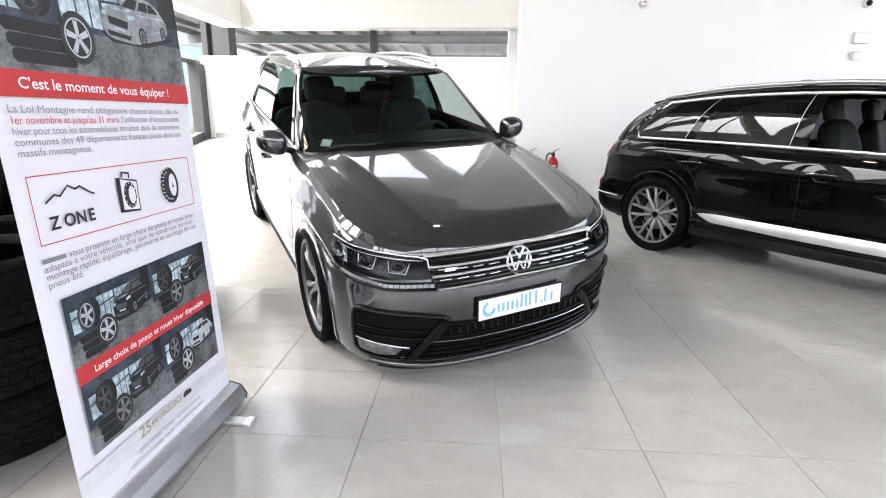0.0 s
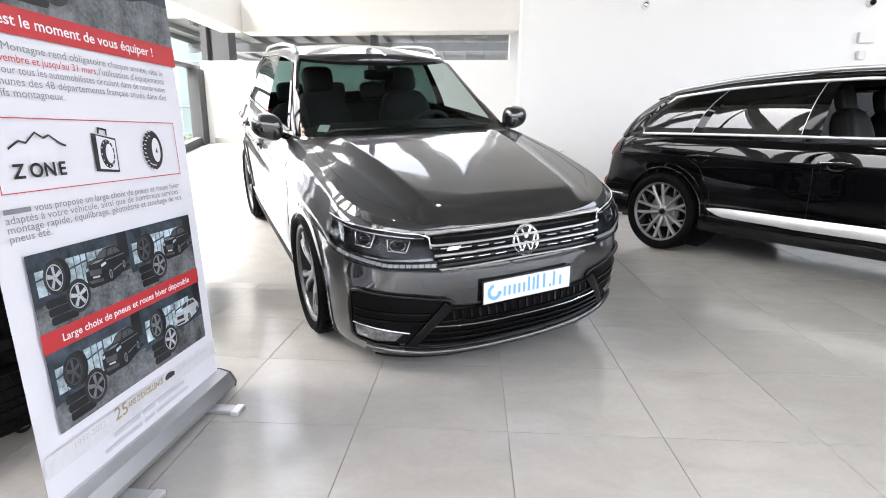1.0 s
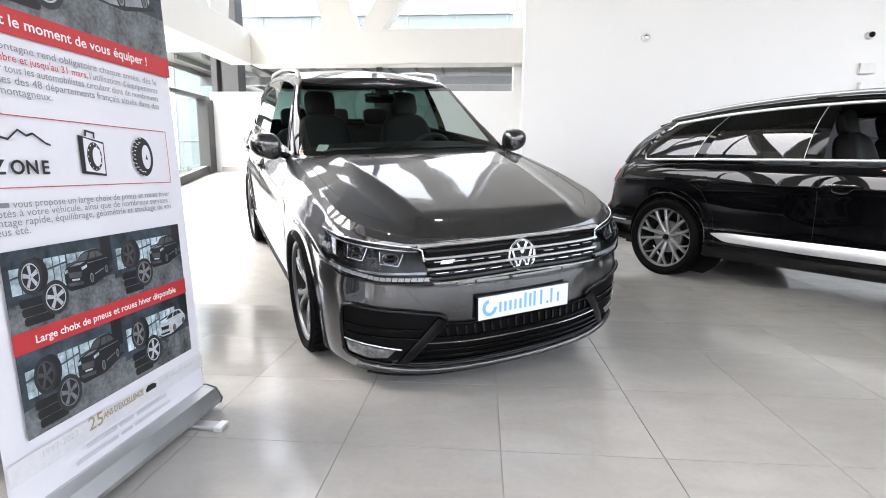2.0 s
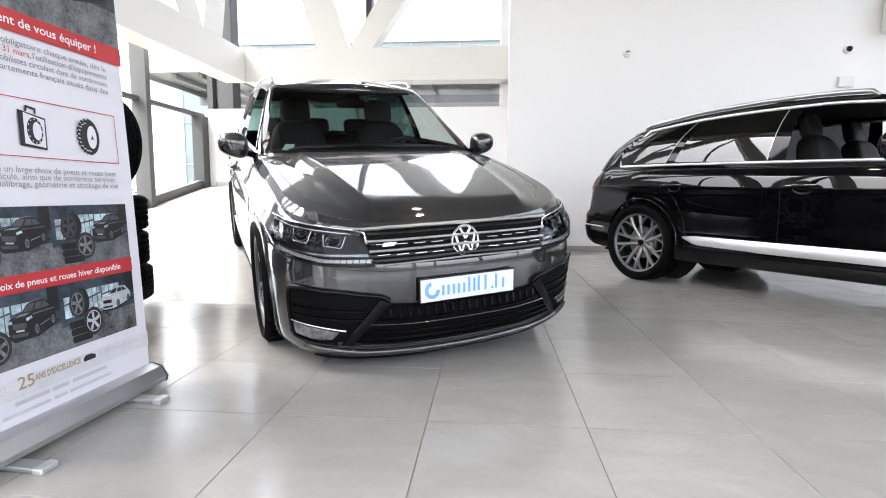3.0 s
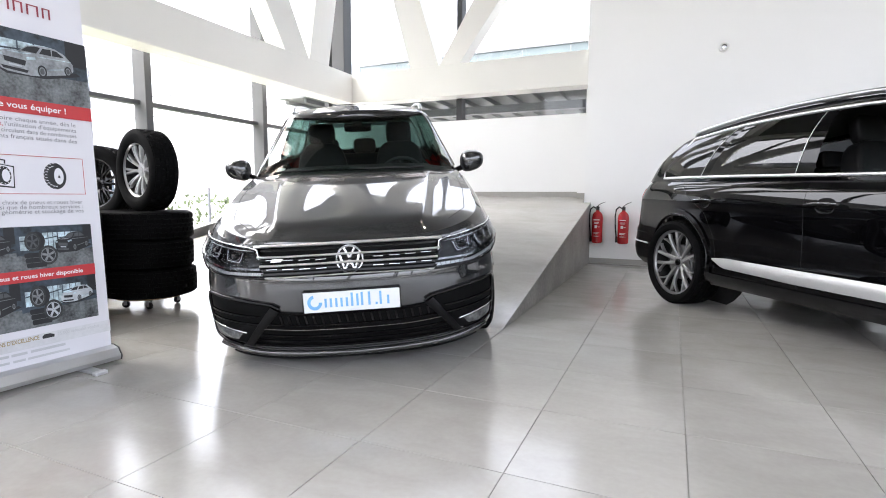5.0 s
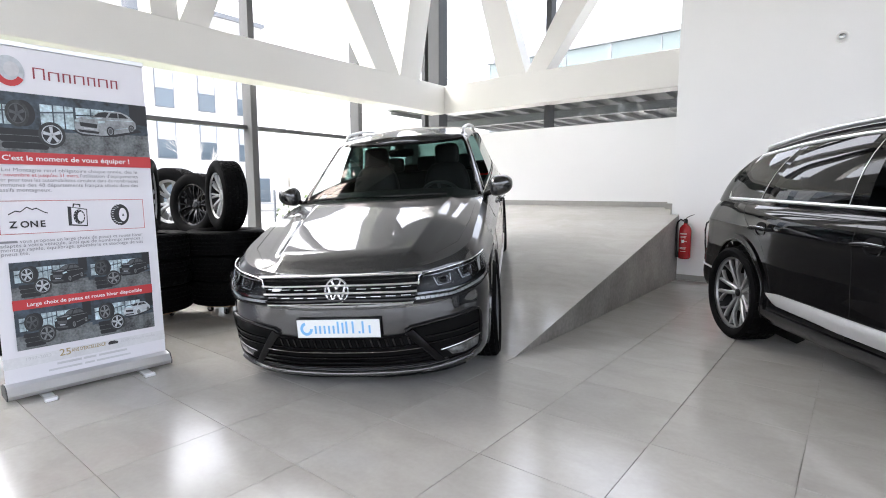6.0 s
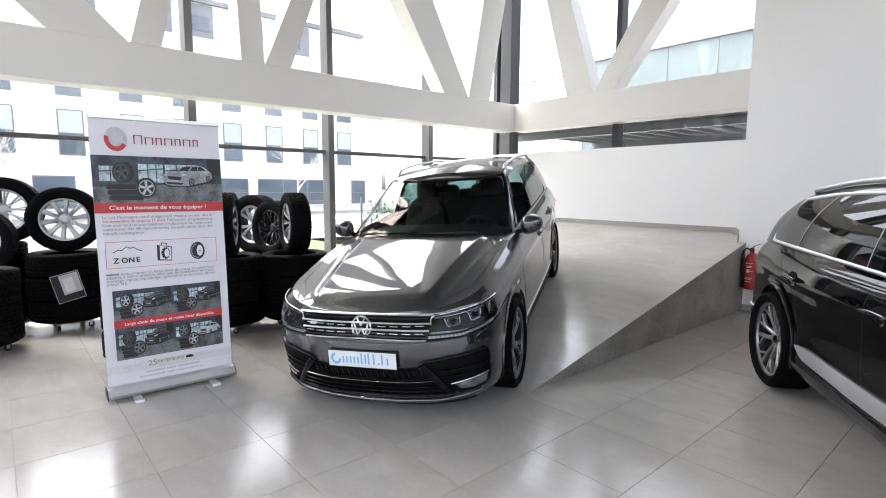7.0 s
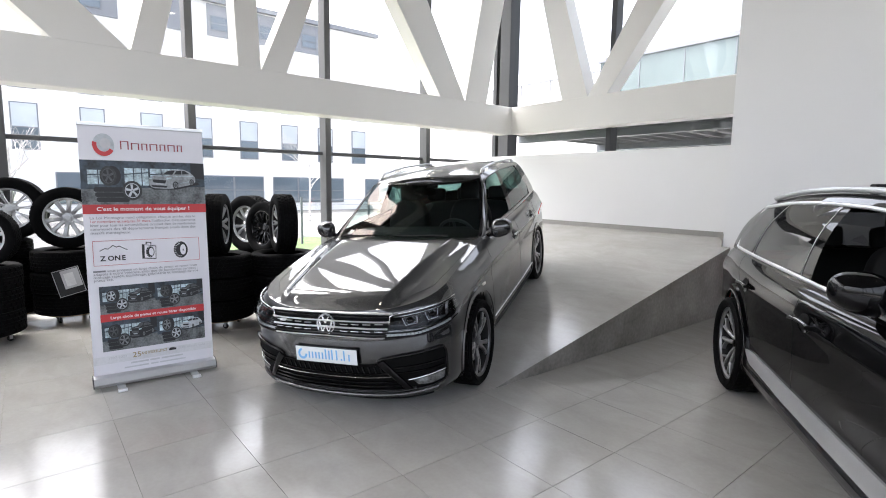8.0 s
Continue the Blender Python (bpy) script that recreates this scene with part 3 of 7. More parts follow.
class Skin:
    """Lays shapes on a body: 'x' from the front, 'r' from the rear, 'y' from the left side, '-y' from the right, 'z' from above."""
    def __init__(self, bm):
        self.tree = BVHTree.FromBMesh(bm)

    def at(self, axis, a, b):
        if axis in ("c", "-c"):
            k = 1 if axis == "c" else -1
            o = Vector((-a * 0.70711 + 3, k * (a * 0.70711 + 3), b))
            d = Vector((-0.70711, -k * 0.70711, 0))
            loc, nor, _, _ = self.tree.ray_cast(o, d)
            if loc is None:
                loc, nor, _, _ = self.tree.find_nearest(o + d * 3.2)
            return loc, (-nor if nor.dot(d) > 0 else nor)
        o, d = {"x": ((4, a, b), (-1, 0, 0)), "r": ((-8, a, b), (1, 0, 0)), "y": ((a, 4, b), (0, -1, 0)), "-y": ((a, -4, b), (0, 1, 0)), "z": ((a, b, 4), (0, 0, -1))}[axis]
        o, d = Vector(o), Vector(d)
        loc, nor, _, _ = self.tree.ray_cast(o, d)
        if loc is None:
            q = o.copy()
            q += d * (4 - 0.85 if axis in ("x", "y", "-y") else 4)
            loc, nor, _, _ = self.tree.find_nearest(q)
        if nor.dot(d) > 0:
            nor = -nor
        return loc, nor

    @staticmethod
    def resample(poly, n):
        poly = [Vector((*p, 0)) for p in poly]
        cum = [0.0]
        for a, b in zip(poly, poly[1:]):
            cum.append(cum[-1] + (b - a).length)
        out = []
        for k in range(n):
            s = cum[-1] * k / (n - 1)
            i = max(j for j in range(len(cum) - 1) if cum[j] <= s + 1e-9)
            f = (s - cum[i]) / max(cum[i + 1] - cum[i], 1e-9)
            out.append(poly[i].lerp(poly[i + 1], f))
        return out

    def patch(self, axis, top, bottom, off=0.002, thick=0.01, nu=16, nv=6, bm=None, flip=1, bulge=0.0):
        """A plate between two edge lines, laid on the body. flip = -1 mirrors it to the car's other side."""
        bm = bm or bmesh.new()
        a, b = self.resample(top, nu), self.resample(bottom, nu)
        outer, inner = [], []
        for i in range(nv):
            ro, ri = [], []
            for k in range(nu):
                q = a[k].lerp(b[k], i / (nv - 1))
                if axis == "c":
                    loc, nor = self.at("c" if flip > 0 else "-c", q.x, q.y)
                else:
                    loc, nor = self.at(axis if not (flip < 0 and axis == "y") else "-y", q.x, q.y * (flip if axis == "z" else 1)) if axis in ("y", "-y", "z") else self.at(axis, q.x * flip, q.y)
                u, v = k / (nu - 1), i / (nv - 1)
                h = off + bulge * (1 - (2 * u - 1) ** 4) * (1 - (2 * v - 1) ** 2)
                ro.append(loc + nor * h)
                ri.append(loc + nor * (off - thick))
            outer.append(ro)
            inner.append(ri)
        add_grid(bm, outer)
        add_grid(bm, inner)
        rim_o = outer[0] + [r[-1] for r in outer[1:]] + outer[-1][-2::-1] + [r[0] for r in outer[-2:0:-1]]
        rim_i = inner[0] + [r[-1] for r in inner[1:]] + inner[-1][-2::-1] + [r[0] for r in inner[-2:0:-1]]
        add_grid(bm, [rim_o, rim_i], close_u=True)
        bmesh.ops.remove_doubles(bm, verts=bm.verts, dist=0.0002)
        return bm

    def line(self, axis, pts, r=0.004, n=24, off=0.0, bm=None, flip=1, flat=1.0, sides=6, closed=False):
        """A thin bead along a line on the body."""
        bm = bm or bmesh.new()
        path = []
        for q in self.resample(pts, n):
            if axis == "c":
                loc, nor = self.at("c" if flip > 0 else "-c", q.x, q.y)
            elif axis in ("y", "-y"):
                loc, nor = self.at("y" if flip > 0 else "-y", q.x, q.y)
            elif axis == "z":
                loc, nor = self.at("z", q.x, q.y * flip)
            else:
                loc, nor = self.at(axis, q.x * flip, q.y)
            path.append(loc + nor * off)
        tube(bm, path, r, sides, flat=flat, closed=closed)
        return bm


def tyre_mesh(R, r_in, W, tread=True, n=152):
    """A tyre, axis along y, with circumferential grooves and cut tread blocks."""
    h = W / 2
    prof = [(r_in, -h * 0.80), (r_in + 0.012, -h * 0.90), (r_in + (R - r_in) * 0.35, -h * 0.99), (r_in + (R - r_in) * 0.62, -h), (R - 0.028, -h * 0.95), (R - 0.010, -h * 0.86)]
    ribs = [(-0.80, -0.50), (-0.44, -0.16), (-0.10, 0.10), (0.16, 0.44), (0.50, 0.80)]
    tr = []
    for n_rib, (a, b) in enumerate(ribs):
        crown = 0.003
        ra, rb = R - crown * abs(a) ** 2, R - crown * abs(b) ** 2
        tr += [(ra - 0.008, a * h, n_rib, 0), (ra, a * h + 0.0015, n_rib, 1), (rb, b * h - 0.0015, n_rib, 1), (rb - 0.008, b * h, n_rib, 0)]
    rows = []
    for i in range(n):
        row = []
        for r, y in prof:
            row.append((r, y))
        for r, y, k, up in tr:
            low = tread and up and i % 4 in (1, 2)
            row.append((r - (0.007 if low else 0.0), y))
        for r, y in reversed(prof):
            row.append((r, -y))
        skew = []
        for m, (r, y) in enumerate(row):
            rib = (m - len(prof)) // 4
            step = i - i % 4 + (0.0, 0.10, 0.80, 0.90)[i % 4]
            shift = 2.0 if 0 <= rib < 5 and rib % 2 else 0.0
            a = 2 * math.pi * (step + shift + (abs(y) / h) * (1.6 if tread else 0)) / n
            skew.append((r * math.cos(a), y, r * math.sin(a)))
        rows.append(skew)
    bm = bmesh.new()
    add_grid(bm, rows, close_v=True)
    return bm


def rim_mesh(R, W, spokes=5, style="twin", spread=10.0, wide=0.030, dish=0.02, hub=0.075):
    """An alloy wheel, outer face towards +y."""
    bm = bmesh.new()
    h = W / 2
    lathe(bm, [(R - 0.004, -h * 0.85), (R + 0.004, -h * 0.88), (R - 0.022, -h * 0.6), (R - 0.035, 0), (R - 0.026, h * 0.70), (R - 0.016, h * 0.82), (R + 0.003, h * 0.86), (R + 0.003, h * 0.80)], 64)
    for f in bm.faces:
        if f.calc_center_median().y < h * 0.62:
            f.material_index = 1
    barrel = set(bm.faces)
    yo = h * 0.72
    lathe(bm, [(0.0001, yo - dish + 0.004), (0.028, yo - dish + 0.004), (0.031, yo - dish), (hub * 0.8, yo - dish - 0.004), (hub, yo - dish - 0.014), (hub, yo - dish - 0.05)], 32)
    for k in range(5):
        a = 2 * math.pi * (k + 0.5) / 5
        m = Matrix.Translation((0.05 * math.cos(a), yo - dish - 0.006, 0.05 * math.sin(a)))
        lathe(bm, [(0.0001, 0.006), (0.007, 0.006), (0.008, 0.0)], 8, m=m)
    for k in range(spokes):
        base = 360 * k / spokes + 90
        for s in ((-1, 1) if style in ("twin", "y") else (0,)):
            a0 = radians(base + s * spread * (0.55 if style == "twin" else 0.25))
            a1 = radians(base + s * spread)
            r0, r1 = hub * 0.7, R - 0.020
            rows = []
            for n in range(7):
                f = n / 6
                r = r0 + (r1 - r0) * f
                a = a0 + (a1 - a0) * f
                y = yo - dish * (1 - f) - 0.004 + 0.010 * math.sin(math.pi * f)
                wd = wide * (0.75 + 0.35 * abs(2 * f - 0.9)) / 2
                c, sn = math.cos(a), math.sin(a)
                t = Vector((-sn, 0, c))
                o = Vector((r * c, 0, r * sn))
                dp = 0.034 - 0.014 * f
                rows.append([o + t * wd * 0.55 + Vector((0, y, 0)), o - t * wd * 0.55 + Vector((0, y, 0)), o - t * wd + Vector((0, y - 0.008, 0)), o - t * wd + Vector((0, y - dp, 0)), o + t * wd + Vector((0, y - dp, 0)), o + t * wd + Vector((0, y - 0.008, 0))])
            add_grid(bm, rows, close_u=True)
    bmesh.ops.recalc_face_normals(bm, faces=bm.faces)
    bm.normal_update()
    for f in bm.faces:
        c = f.calc_center_median()
        if f not in barrel and f.normal.y > 0.7 and math.hypot(c.x, c.z) > hub * 0.9:
            f.material_index = 2
    return bm


def forked_rim(R, W, hub=0.062, dish=0.035):
    """An alloy wheel with five pairs of forked spokes, outer face towards +y."""
    bm = rim_mesh(R, W, 0, "single", 0.0, 0.02, dish, hub)
    yo = W / 2 * 0.72

    def arm(r0, a0, r1, a1, w0, w1):
        rows = []
        for n in range(6):
            f = n / 5
            r, a = r0 + (r1 - r0) * f, radians(a0 + (a1 - a0) * f)
            g = (r - hub) / (R - hub)
            y = yo - dish * (1 - g) - 0.003 + 0.010 * math.sin(math.pi * min(1.0, max(0.0, g)))
            wd = (w0 + (w1 - w0) * f) / 2
            t, o = Vector((-math.sin(a), 0, math.cos(a))), Vector((r * math.cos(a), 0, r * math.sin(a)))
            rows.append([o + t * wd * 0.5 + Vector((0, y, 0)), o - t * wd * 0.5 + Vector((0, y, 0)), o - t * wd + Vector((0, y - 0.007, 0)), o - t * wd + Vector((0, y - 0.028, 0)), o + t * wd + Vector((0, y - 0.028, 0)), o + t * wd + Vector((0, y - 0.007, 0))])
        first = len(bm.faces)
        add_grid(bm, rows, close_u=True)
        bm.faces.ensure_lookup_table()
        for k in range(first, len(bm.faces), 6):
            bm.faces[k].material_index = 2
    for k in range(5):
        base = 90 + 72 * k
        for s in (-1, 1):
            arm(hub * 0.7, base + s * 16, R - 0.018, base + s * 11, 0.036, 0.030)
            arm(hub + 0.42 * (R - hub), base + s * 13, R - 0.018, base + s * 30, 0.020, 0.022)
    return bm


def disc_mesh():
    bm = bmesh.new()
    lathe(bm, [(0.06, 0.03), (0.16, 0.03), (0.16, 0.005), (0.06, 0.005)], 40)
    add_box(bm, -0.13, -0.07, -0.04, 0.05, -0.09, 0.09, 0.012)
    return bm


def make_wheel(parent, m, meshes, name="wheel"):
    """A wheel part with tyre, rim and brake as its pieces. meshes: tyre, rim, brake, cap."""
    w = share(name, meshes[0], parent, m)
    share("rim", meshes[1], w)
    if meshes[2]:
        share("brake", meshes[2], w)
        share("spoke_shade_disc", SPOKE_SHADE, w)
    if len(meshes) > 3:
        share("centre_cap", CAP_MESH, w, pose(0, meshes[3], 0))
    return w


def mesh_of(name, bm, mat, shade=30):
    me = bpy.data.meshes.new(name)
    bmesh.ops.recalc_face_normals(bm, faces=bm.faces)
    bm.to_mesh(me)
    bm.free()
    for m in mat if isinstance(mat, (list, tuple)) else [mat]:
        me.materials.append(m)
    smooth(me, shade)
    return me


# near-black disc inside each wheel, standing in for shade behind the spokes
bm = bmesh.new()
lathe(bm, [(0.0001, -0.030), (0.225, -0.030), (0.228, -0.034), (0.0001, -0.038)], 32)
SPOKE_SHADE = mesh_of("spoke_shade_disc", bm, RECESS_SHADE, 40)


bm = bmesh.new()
lathe(bm, [(0.0001, 0.006), (0.026, 0.006), (0.031, 0.002), (0.031, -0.008)], 24)
CAP_MESH = mesh_of("centre_cap", bm, GLOSS_BLACK, 40)


def soft_block(sx, sy, sz, bulge=0.12, n=8, p=6.0):
    """A padded block: a cube grid pressed towards a rounded shape."""
    bm = bmesh.new()
    bmesh.ops.create_cube(bm, size=2.0)
    bmesh.ops.subdivide_edges(bm, edges=bm.edges, cuts=n - 1, use_grid_fill=True)
    for v in bm.verts:
        x, y, z = v.co
        k = (abs(x) ** p + abs(y) ** p + abs(z) ** p) ** (1 / p)
        r = 1 + bulge * (1 - max(abs(x), abs(y)) ** 2 * 0.5 - abs(z) ** 2 * 0.3)
        v.co = Vector((x * sx, y * sy, z * sz)) / k * (0.9 + 0.1 * r)
    return bm


def moved(bm, m):
    bmesh.ops.transform(bm, matrix=m, verts=bm.verts)
    return bm


def seat_parts(car, x, y, z, lean=-14, wide=0.27, mat=SEAT):
    """A front seat: cushion, backrest, headrest on two posts."""
    s = part("seat", moved(soft_block(0.27, wide, 0.09), pose(x + 0.22, y, z + 0.34)), mat, car, "black leather seat", 60)
    bm = soft_block(0.085, wide * 0.90, 0.33, 0.15, p=4.2)
    for v in bm.verts:
        f = (v.co.z + 0.34) / 0.68
        v.co.y *= 1 - 0.20 * f ** 3
        if v.co.x > 0:
            v.co.x += 0.05 * (abs(v.co.y) / wide) ** 2
    moved(bm, pose(x - 0.08, y, z + 0.72, 0, lean, 0))
    part("backrest", bm, mat, s, shade=60)
    part("headrest", moved(soft_block(0.050, 0.122, 0.105, 0.2, p=4.5), pose(x - 0.185, y, z + 1.125, 0, lean, 0)), mat, s, shade=60)
    for k in (-0.05, 0.05):
        part("headrest_post", tube(bmesh.new(), [(x - 0.17, y + k, z + 1.0), (x - 0.19, y + k, z + 1.12)], 0.006, 8), CHROME, s, shade=60)
    return s


def mirror_parts(car, sx, x, y, z, paint, size=1.0, wide=0.118):
    """A door mirror: painted cap, black shell, glass and foot. sx is +1 on the left side."""
    bm = bmesh.new()
    bmesh.ops.create_uvsphere(bm, u_segments=28, v_segments=16, radius=1)
    for v in bm.verts:
        a, b, c = v.co
        k = (abs(a) ** 2.6 + abs(b) ** 2.6 + abs(c) ** 2.6) ** (1 / 2.6)
        a, b, c = a / k, b / k, c / k
        fl = 0.30 if a < 0 else 1.0
        out = b * sx
        v.co = Vector((a * 0.105 * fl * (1 - 0.18 * out), b * wide, c * 0.084 * (1 - 0.16 * out) + 0.010 * out)) * size
    cap = part("mirror", moved(bm, pose(x, sx * y, z)), paint, car, "rounded door mirror", 60)
    bm = bmesh.new()
    lathe(bm, [(0.0001, -0.006), (0.9, -0.006), (0.96, -0.002), (0.9, 0.002), (0.0001, 0.002)], 28, axis="x")
    for v in bm.verts:
        v.co = Vector((v.co.x, v.co.y * wide * 0.88, v.co.z * 0.070)) * size
    part("mirror_glass", moved(bm, pose(x - 0.026 * size, sx * y, z)), CHROME, cap, shade=40)
    bm = bmesh.new()
    tube(bm, [(x + 0.03, sx * (y - 0.24), z - 0.09), (x + 0.02, sx * (y - 0.15), z - 0.075), (x + 0.01, sx * (y - 0.06), z - 0.045)], [0.030, 0.032, 0.040], 10, flat=0.6)
    add_box(bm, -0.040, 0.05, -wide * 0.6, wide * 0.6, -0.010, 0.010, 0.008, pose(x, sx * (y - 0.02), z - 0.058 * size))
    part("mirror_foot", bm, GLOSS_BLACK, cap, shade=50)
    return cap


def spread_rows(n, extra):
    return sorted(set([round(k / (n - 1), 4) for k in range(n)] + extra))


def car_common(car, p, paint, shell_label, front_glass=False, side_glass=CAR_GLASS):
    """Body, panes, trim lines, wheel housings, floor pan and cabin common to both cars."""
    bm, glass, frames, roof = car_shell(p)
    skin = Skin(bm)
    body = part("body", bm, [paint, MATT_BLACK, PILLAR, p["roof_glass"]], car, shell_label, 28)
    names = {"windscreen": ("windscreen", SCREEN_GLASS), "rear_window": ("rear_window", side_glass), "front_window": ("front_window", CAR_GLASS), "door_window": ("door_window", side_glass), "quarter": ("quarter_window", side_glass)}
    for (k, s), faces in glass.items():
        if k == "front_window" and not front_glass:
            continue
        part(names[k][0], quads(faces), names[k][1], car, shade=60)
    # bead along the waist and over the windows
    nf, ns = p["gnf"], p["gns"]
    gi = p["bead_rows"]
    for s in (1, -1):
        rows = frames[s]
        lo = [Vector(q) + Vector((0, s * 0.004, 0)) for q in rows[gi[0]][nf:nf + ns]]
        hi = [Vector(q) + Vector((0, s * 0.004, 0.002)) for q in rows[gi[1]][nf:nf + ns]]
        cut = int(ns * p["bead_end"])
        loop = lo[:cut] + [lo[cut].lerp(hi[cut], 0.25) + (lo[cut + 1] - lo[cut]) * 1.0, lo[cut].lerp(hi[cut], 0.7)] + hi[cut - 1::-1]
        part("window_trim", tube(bmesh.new(), loop, p["bead_r"], 8, closed=True, flat=1.25), p["bead"], car, "bright window trim", 60)
    # wheel housings
    for xw, zw, R in p["arches"]:
        for s in (1, -1):
            bm = bmesh.new()
            lathe(bm, [(R + 0.004, s * 0.50), (R + 0.004, s * p["house_y"])], 28, m=Matrix.Translation((xw, 0, zw)), a0=-14, a1=194)
            lathe(bm, [(0.02, s * 0.50), (R + 0.004, s * 0.50)], 28, m=Matrix.Translation((xw, 0, zw)))
            part("wheel_housing", bm, MATT_BLACK, car, shade=40)
    x0, x1 = p["pan"]
    bm = box(x0, x1, -0.62, 0.62, 0.235, 0.26)
    for k in range(3):
        add_box(bm, x0 + 0.4 + k * 0.9, x0 + 0.9 + k * 0.9, -0.3, 0.25, 0.19, 0.236, 0.02)
    part("floor_pan", bm, MATT_BLACK, car)
    # cabin tub
    c0, c1, cw, cz0, cz1 = p["tub"]
    bm = bmesh.new()
    for a in ((c0, c1, -cw, cw, cz0, cz0 + 0.02), (c0, c1, cw - 0.03, cw, cz0, cz1), (c0, c1, -cw, -cw + 0.03, cz0, cz1), (c0, c0 + 0.03, -cw, cw, cz0, cz1 - 0.05), (c1 - 0.03, c1, -cw, cw, cz0, cz1 - 0.06)):
        add_box(bm, *a, 0.008)
    part("cabin", bm, CABIN, car)
    # roof lining
    rows = [[Vector(q) * 1.0 + Vector((0, -q[1] * 0.04, -0.035)) for q in r] for r in roof]
    bm = bmesh.new()
    add_grid(bm, rows)
    part("roof_lining", bm, LINER, car, shade=60)
    return body, skin, frames


def handle_parts(car, skin, s, x, z, mat, inset):
    """A pull bar across a round finger cup: hollow's shade painted above, polished bowl below."""
    h = part("door_handle", skin.line("y", [(x - 0.122, z - 0.002), (x - 0.07, z + 0.004), (x, z + 0.007), (x + 0.07, z + 0.005), (x + 0.122, z)], 0.0165, 18, 0.026, flip=s, flat=0.75, sides=10), mat, car, shade=60)
    arc = [(x - 0.068 * math.cos(a), z + 0.052 * math.sin(a) ** 0.7) for a in [math.pi * k / 12 for k in range(13)]]
    part("handle_hollow_shade", skin.patch("y", arc, [(x - 0.068, z), (x + 0.068, z)], 0.0045, 0.008, 16, 6, flip=s), inset, h, shade=40)
    arc = [(x - 0.068 * math.cos(a), z - 0.050 * math.sin(a) ** 0.7) for a in [math.pi * k / 12 for k in range(13)]]
    part("handle_bowl", skin.patch("y", [(x - 0.068, z), (x + 0.068, z)], arc, 0.0050, 0.012, 16, 8, flip=s, bulge=-0.006), mat, h, shade=60)
    for e in (-0.112, 0.112):
        part("handle_mount", skin.patch("y", [(x + e - 0.014, z + 0.010), (x + e + 0.014, z + 0.010)], [(x + e - 0.014, z - 0.012), (x + e + 0.014, z - 0.012)], 0.020, 0.022, 4, 4, flip=s), mat, h, shade=40)
    return h


def flare(skin, xw, zw, R, s, width, off=0.010):
    """A raised lip round a wheel arch."""
    a = [(xw + (R + 0.017) * math.cos(t), zw + (R + 0.017) * math.sin(t)) for t in [radians(-18 + 216 * k / 40) for k in range(41)]]
    b = [(xw + (R + width) * math.cos(t), zw + (R + width) * math.sin(t)) for t in [radians(-18 + 216 * k / 40) for k in range(41)]]
    return skin.patch("y", b, a, off, off + 0.012, 48, 4, flip=s)


# ---- the grey car on the ramp ----
TIG = dict(
    nf=30, ns=124, nr=14, rows=spread_rows(27, [0.61, 0.635, 0.66, 0.72, 0.80, 0.86, 0.965]),
    fx=curve([(0, 0.80), (0.04, 0.850), (0.12, 0.876), (0.3, 0.890), (0.5, 0.900), (0.6, 0.898), (0.70, 0.891), (0.75, 0.880), (0.86, 0.852), (0.965, 0.842), (1, 0.832)]),
    rx=curve([(0, -3.54), (0.15, -3.60), (0.4, -3.61), (0.7, -3.57), (1, -3.49)]),
    w=curve([(0, 0.85), (0.06, 0.885), (0.3, 0.903), (0.55, 0.908), (0.70, 0.898), (0.80, 0.914), (0.83, 0.898), (0.95, 0.850), (1, 0.806)]),
    aF=curve([(0, 0.52), (1, 0.56)]), aR=curve([(0, 0.34), (1, 0.30)]), nF=2.65, nR=3.2,
    shape=curve([(-3.5, 0.890), (-3.1, 0.928), (-2.6, 0.968), (-1.5, 0.998), (-0.6, 0.997), (0, 0.99), (0.4, 0.97)]),
    zt=curve([(-3.7, 1.145), (-3.2, 1.145), (-2, 1.130), (-1, 1.115), (-0.5, 1.100), (0, 1.045), (0.4, 0.975), (0.7, 0.912), (0.8, 0.888), (0.9, 0.874)]),
    zb=curve([(-3.7, 0.36), (-3.2, 0.28), (-2.2, 0.245), (-0.5, 0.245), (0.45, 0.22), (0.8, 0.195), (0.9, 0.19)]),
    hood_end=-0.80,
    arches=[(0.0, 0.365, 0.392), (-2.68, 0.365, 0.392)], house_y=0.83,
    grows=[0, 0.03, 0.07, 0.2, 0.35, 0.5, 0.65, 0.8, 0.90, 0.95, 0.98, 1.0],
    gfx=curve([(0, -0.30), (0.5, -0.70), (1, -1.16)]), grx=curve([(0, -3.46), (0.5, -3.38), (0.9, -3.27), (1, -3.20)]),
    gw=curve([(0, 0.800), (0.1, 0.791), (0.5, 0.722), (0.9, 0.630), (1, 0.585)]),
    gaF=curve([(0, 0.36), (1, 0.16)]), gaR=curve([(0, 0.22), (1, 0.16)]), gnF=2.4, gnR=3.0, gnf=24, gns=51, gnr=12, warp=0.22,
    zr=curve([(-3.5, 1.50), (-3.1, 1.565), (-2.5, 1.612), (-1.9, 1.632), (-1.5, 1.618), (-1.2, 1.570), (-0.9, 1.50)]),
    roof_crown=0.045, bead_rows=(2, 8), bead_end=0.86, bead=GLOSS_BLACK, bead_r=0.0058, roof_glass=GLOSS_BLACK,
    pan=(-3.3, 0.6), tub=(-3.3, -0.75, 0.72, 0.27, 1.03),
)


def ease(k):
    k = min(1.0, max(0.0, k))
    return k * k * (3 - 2 * k)


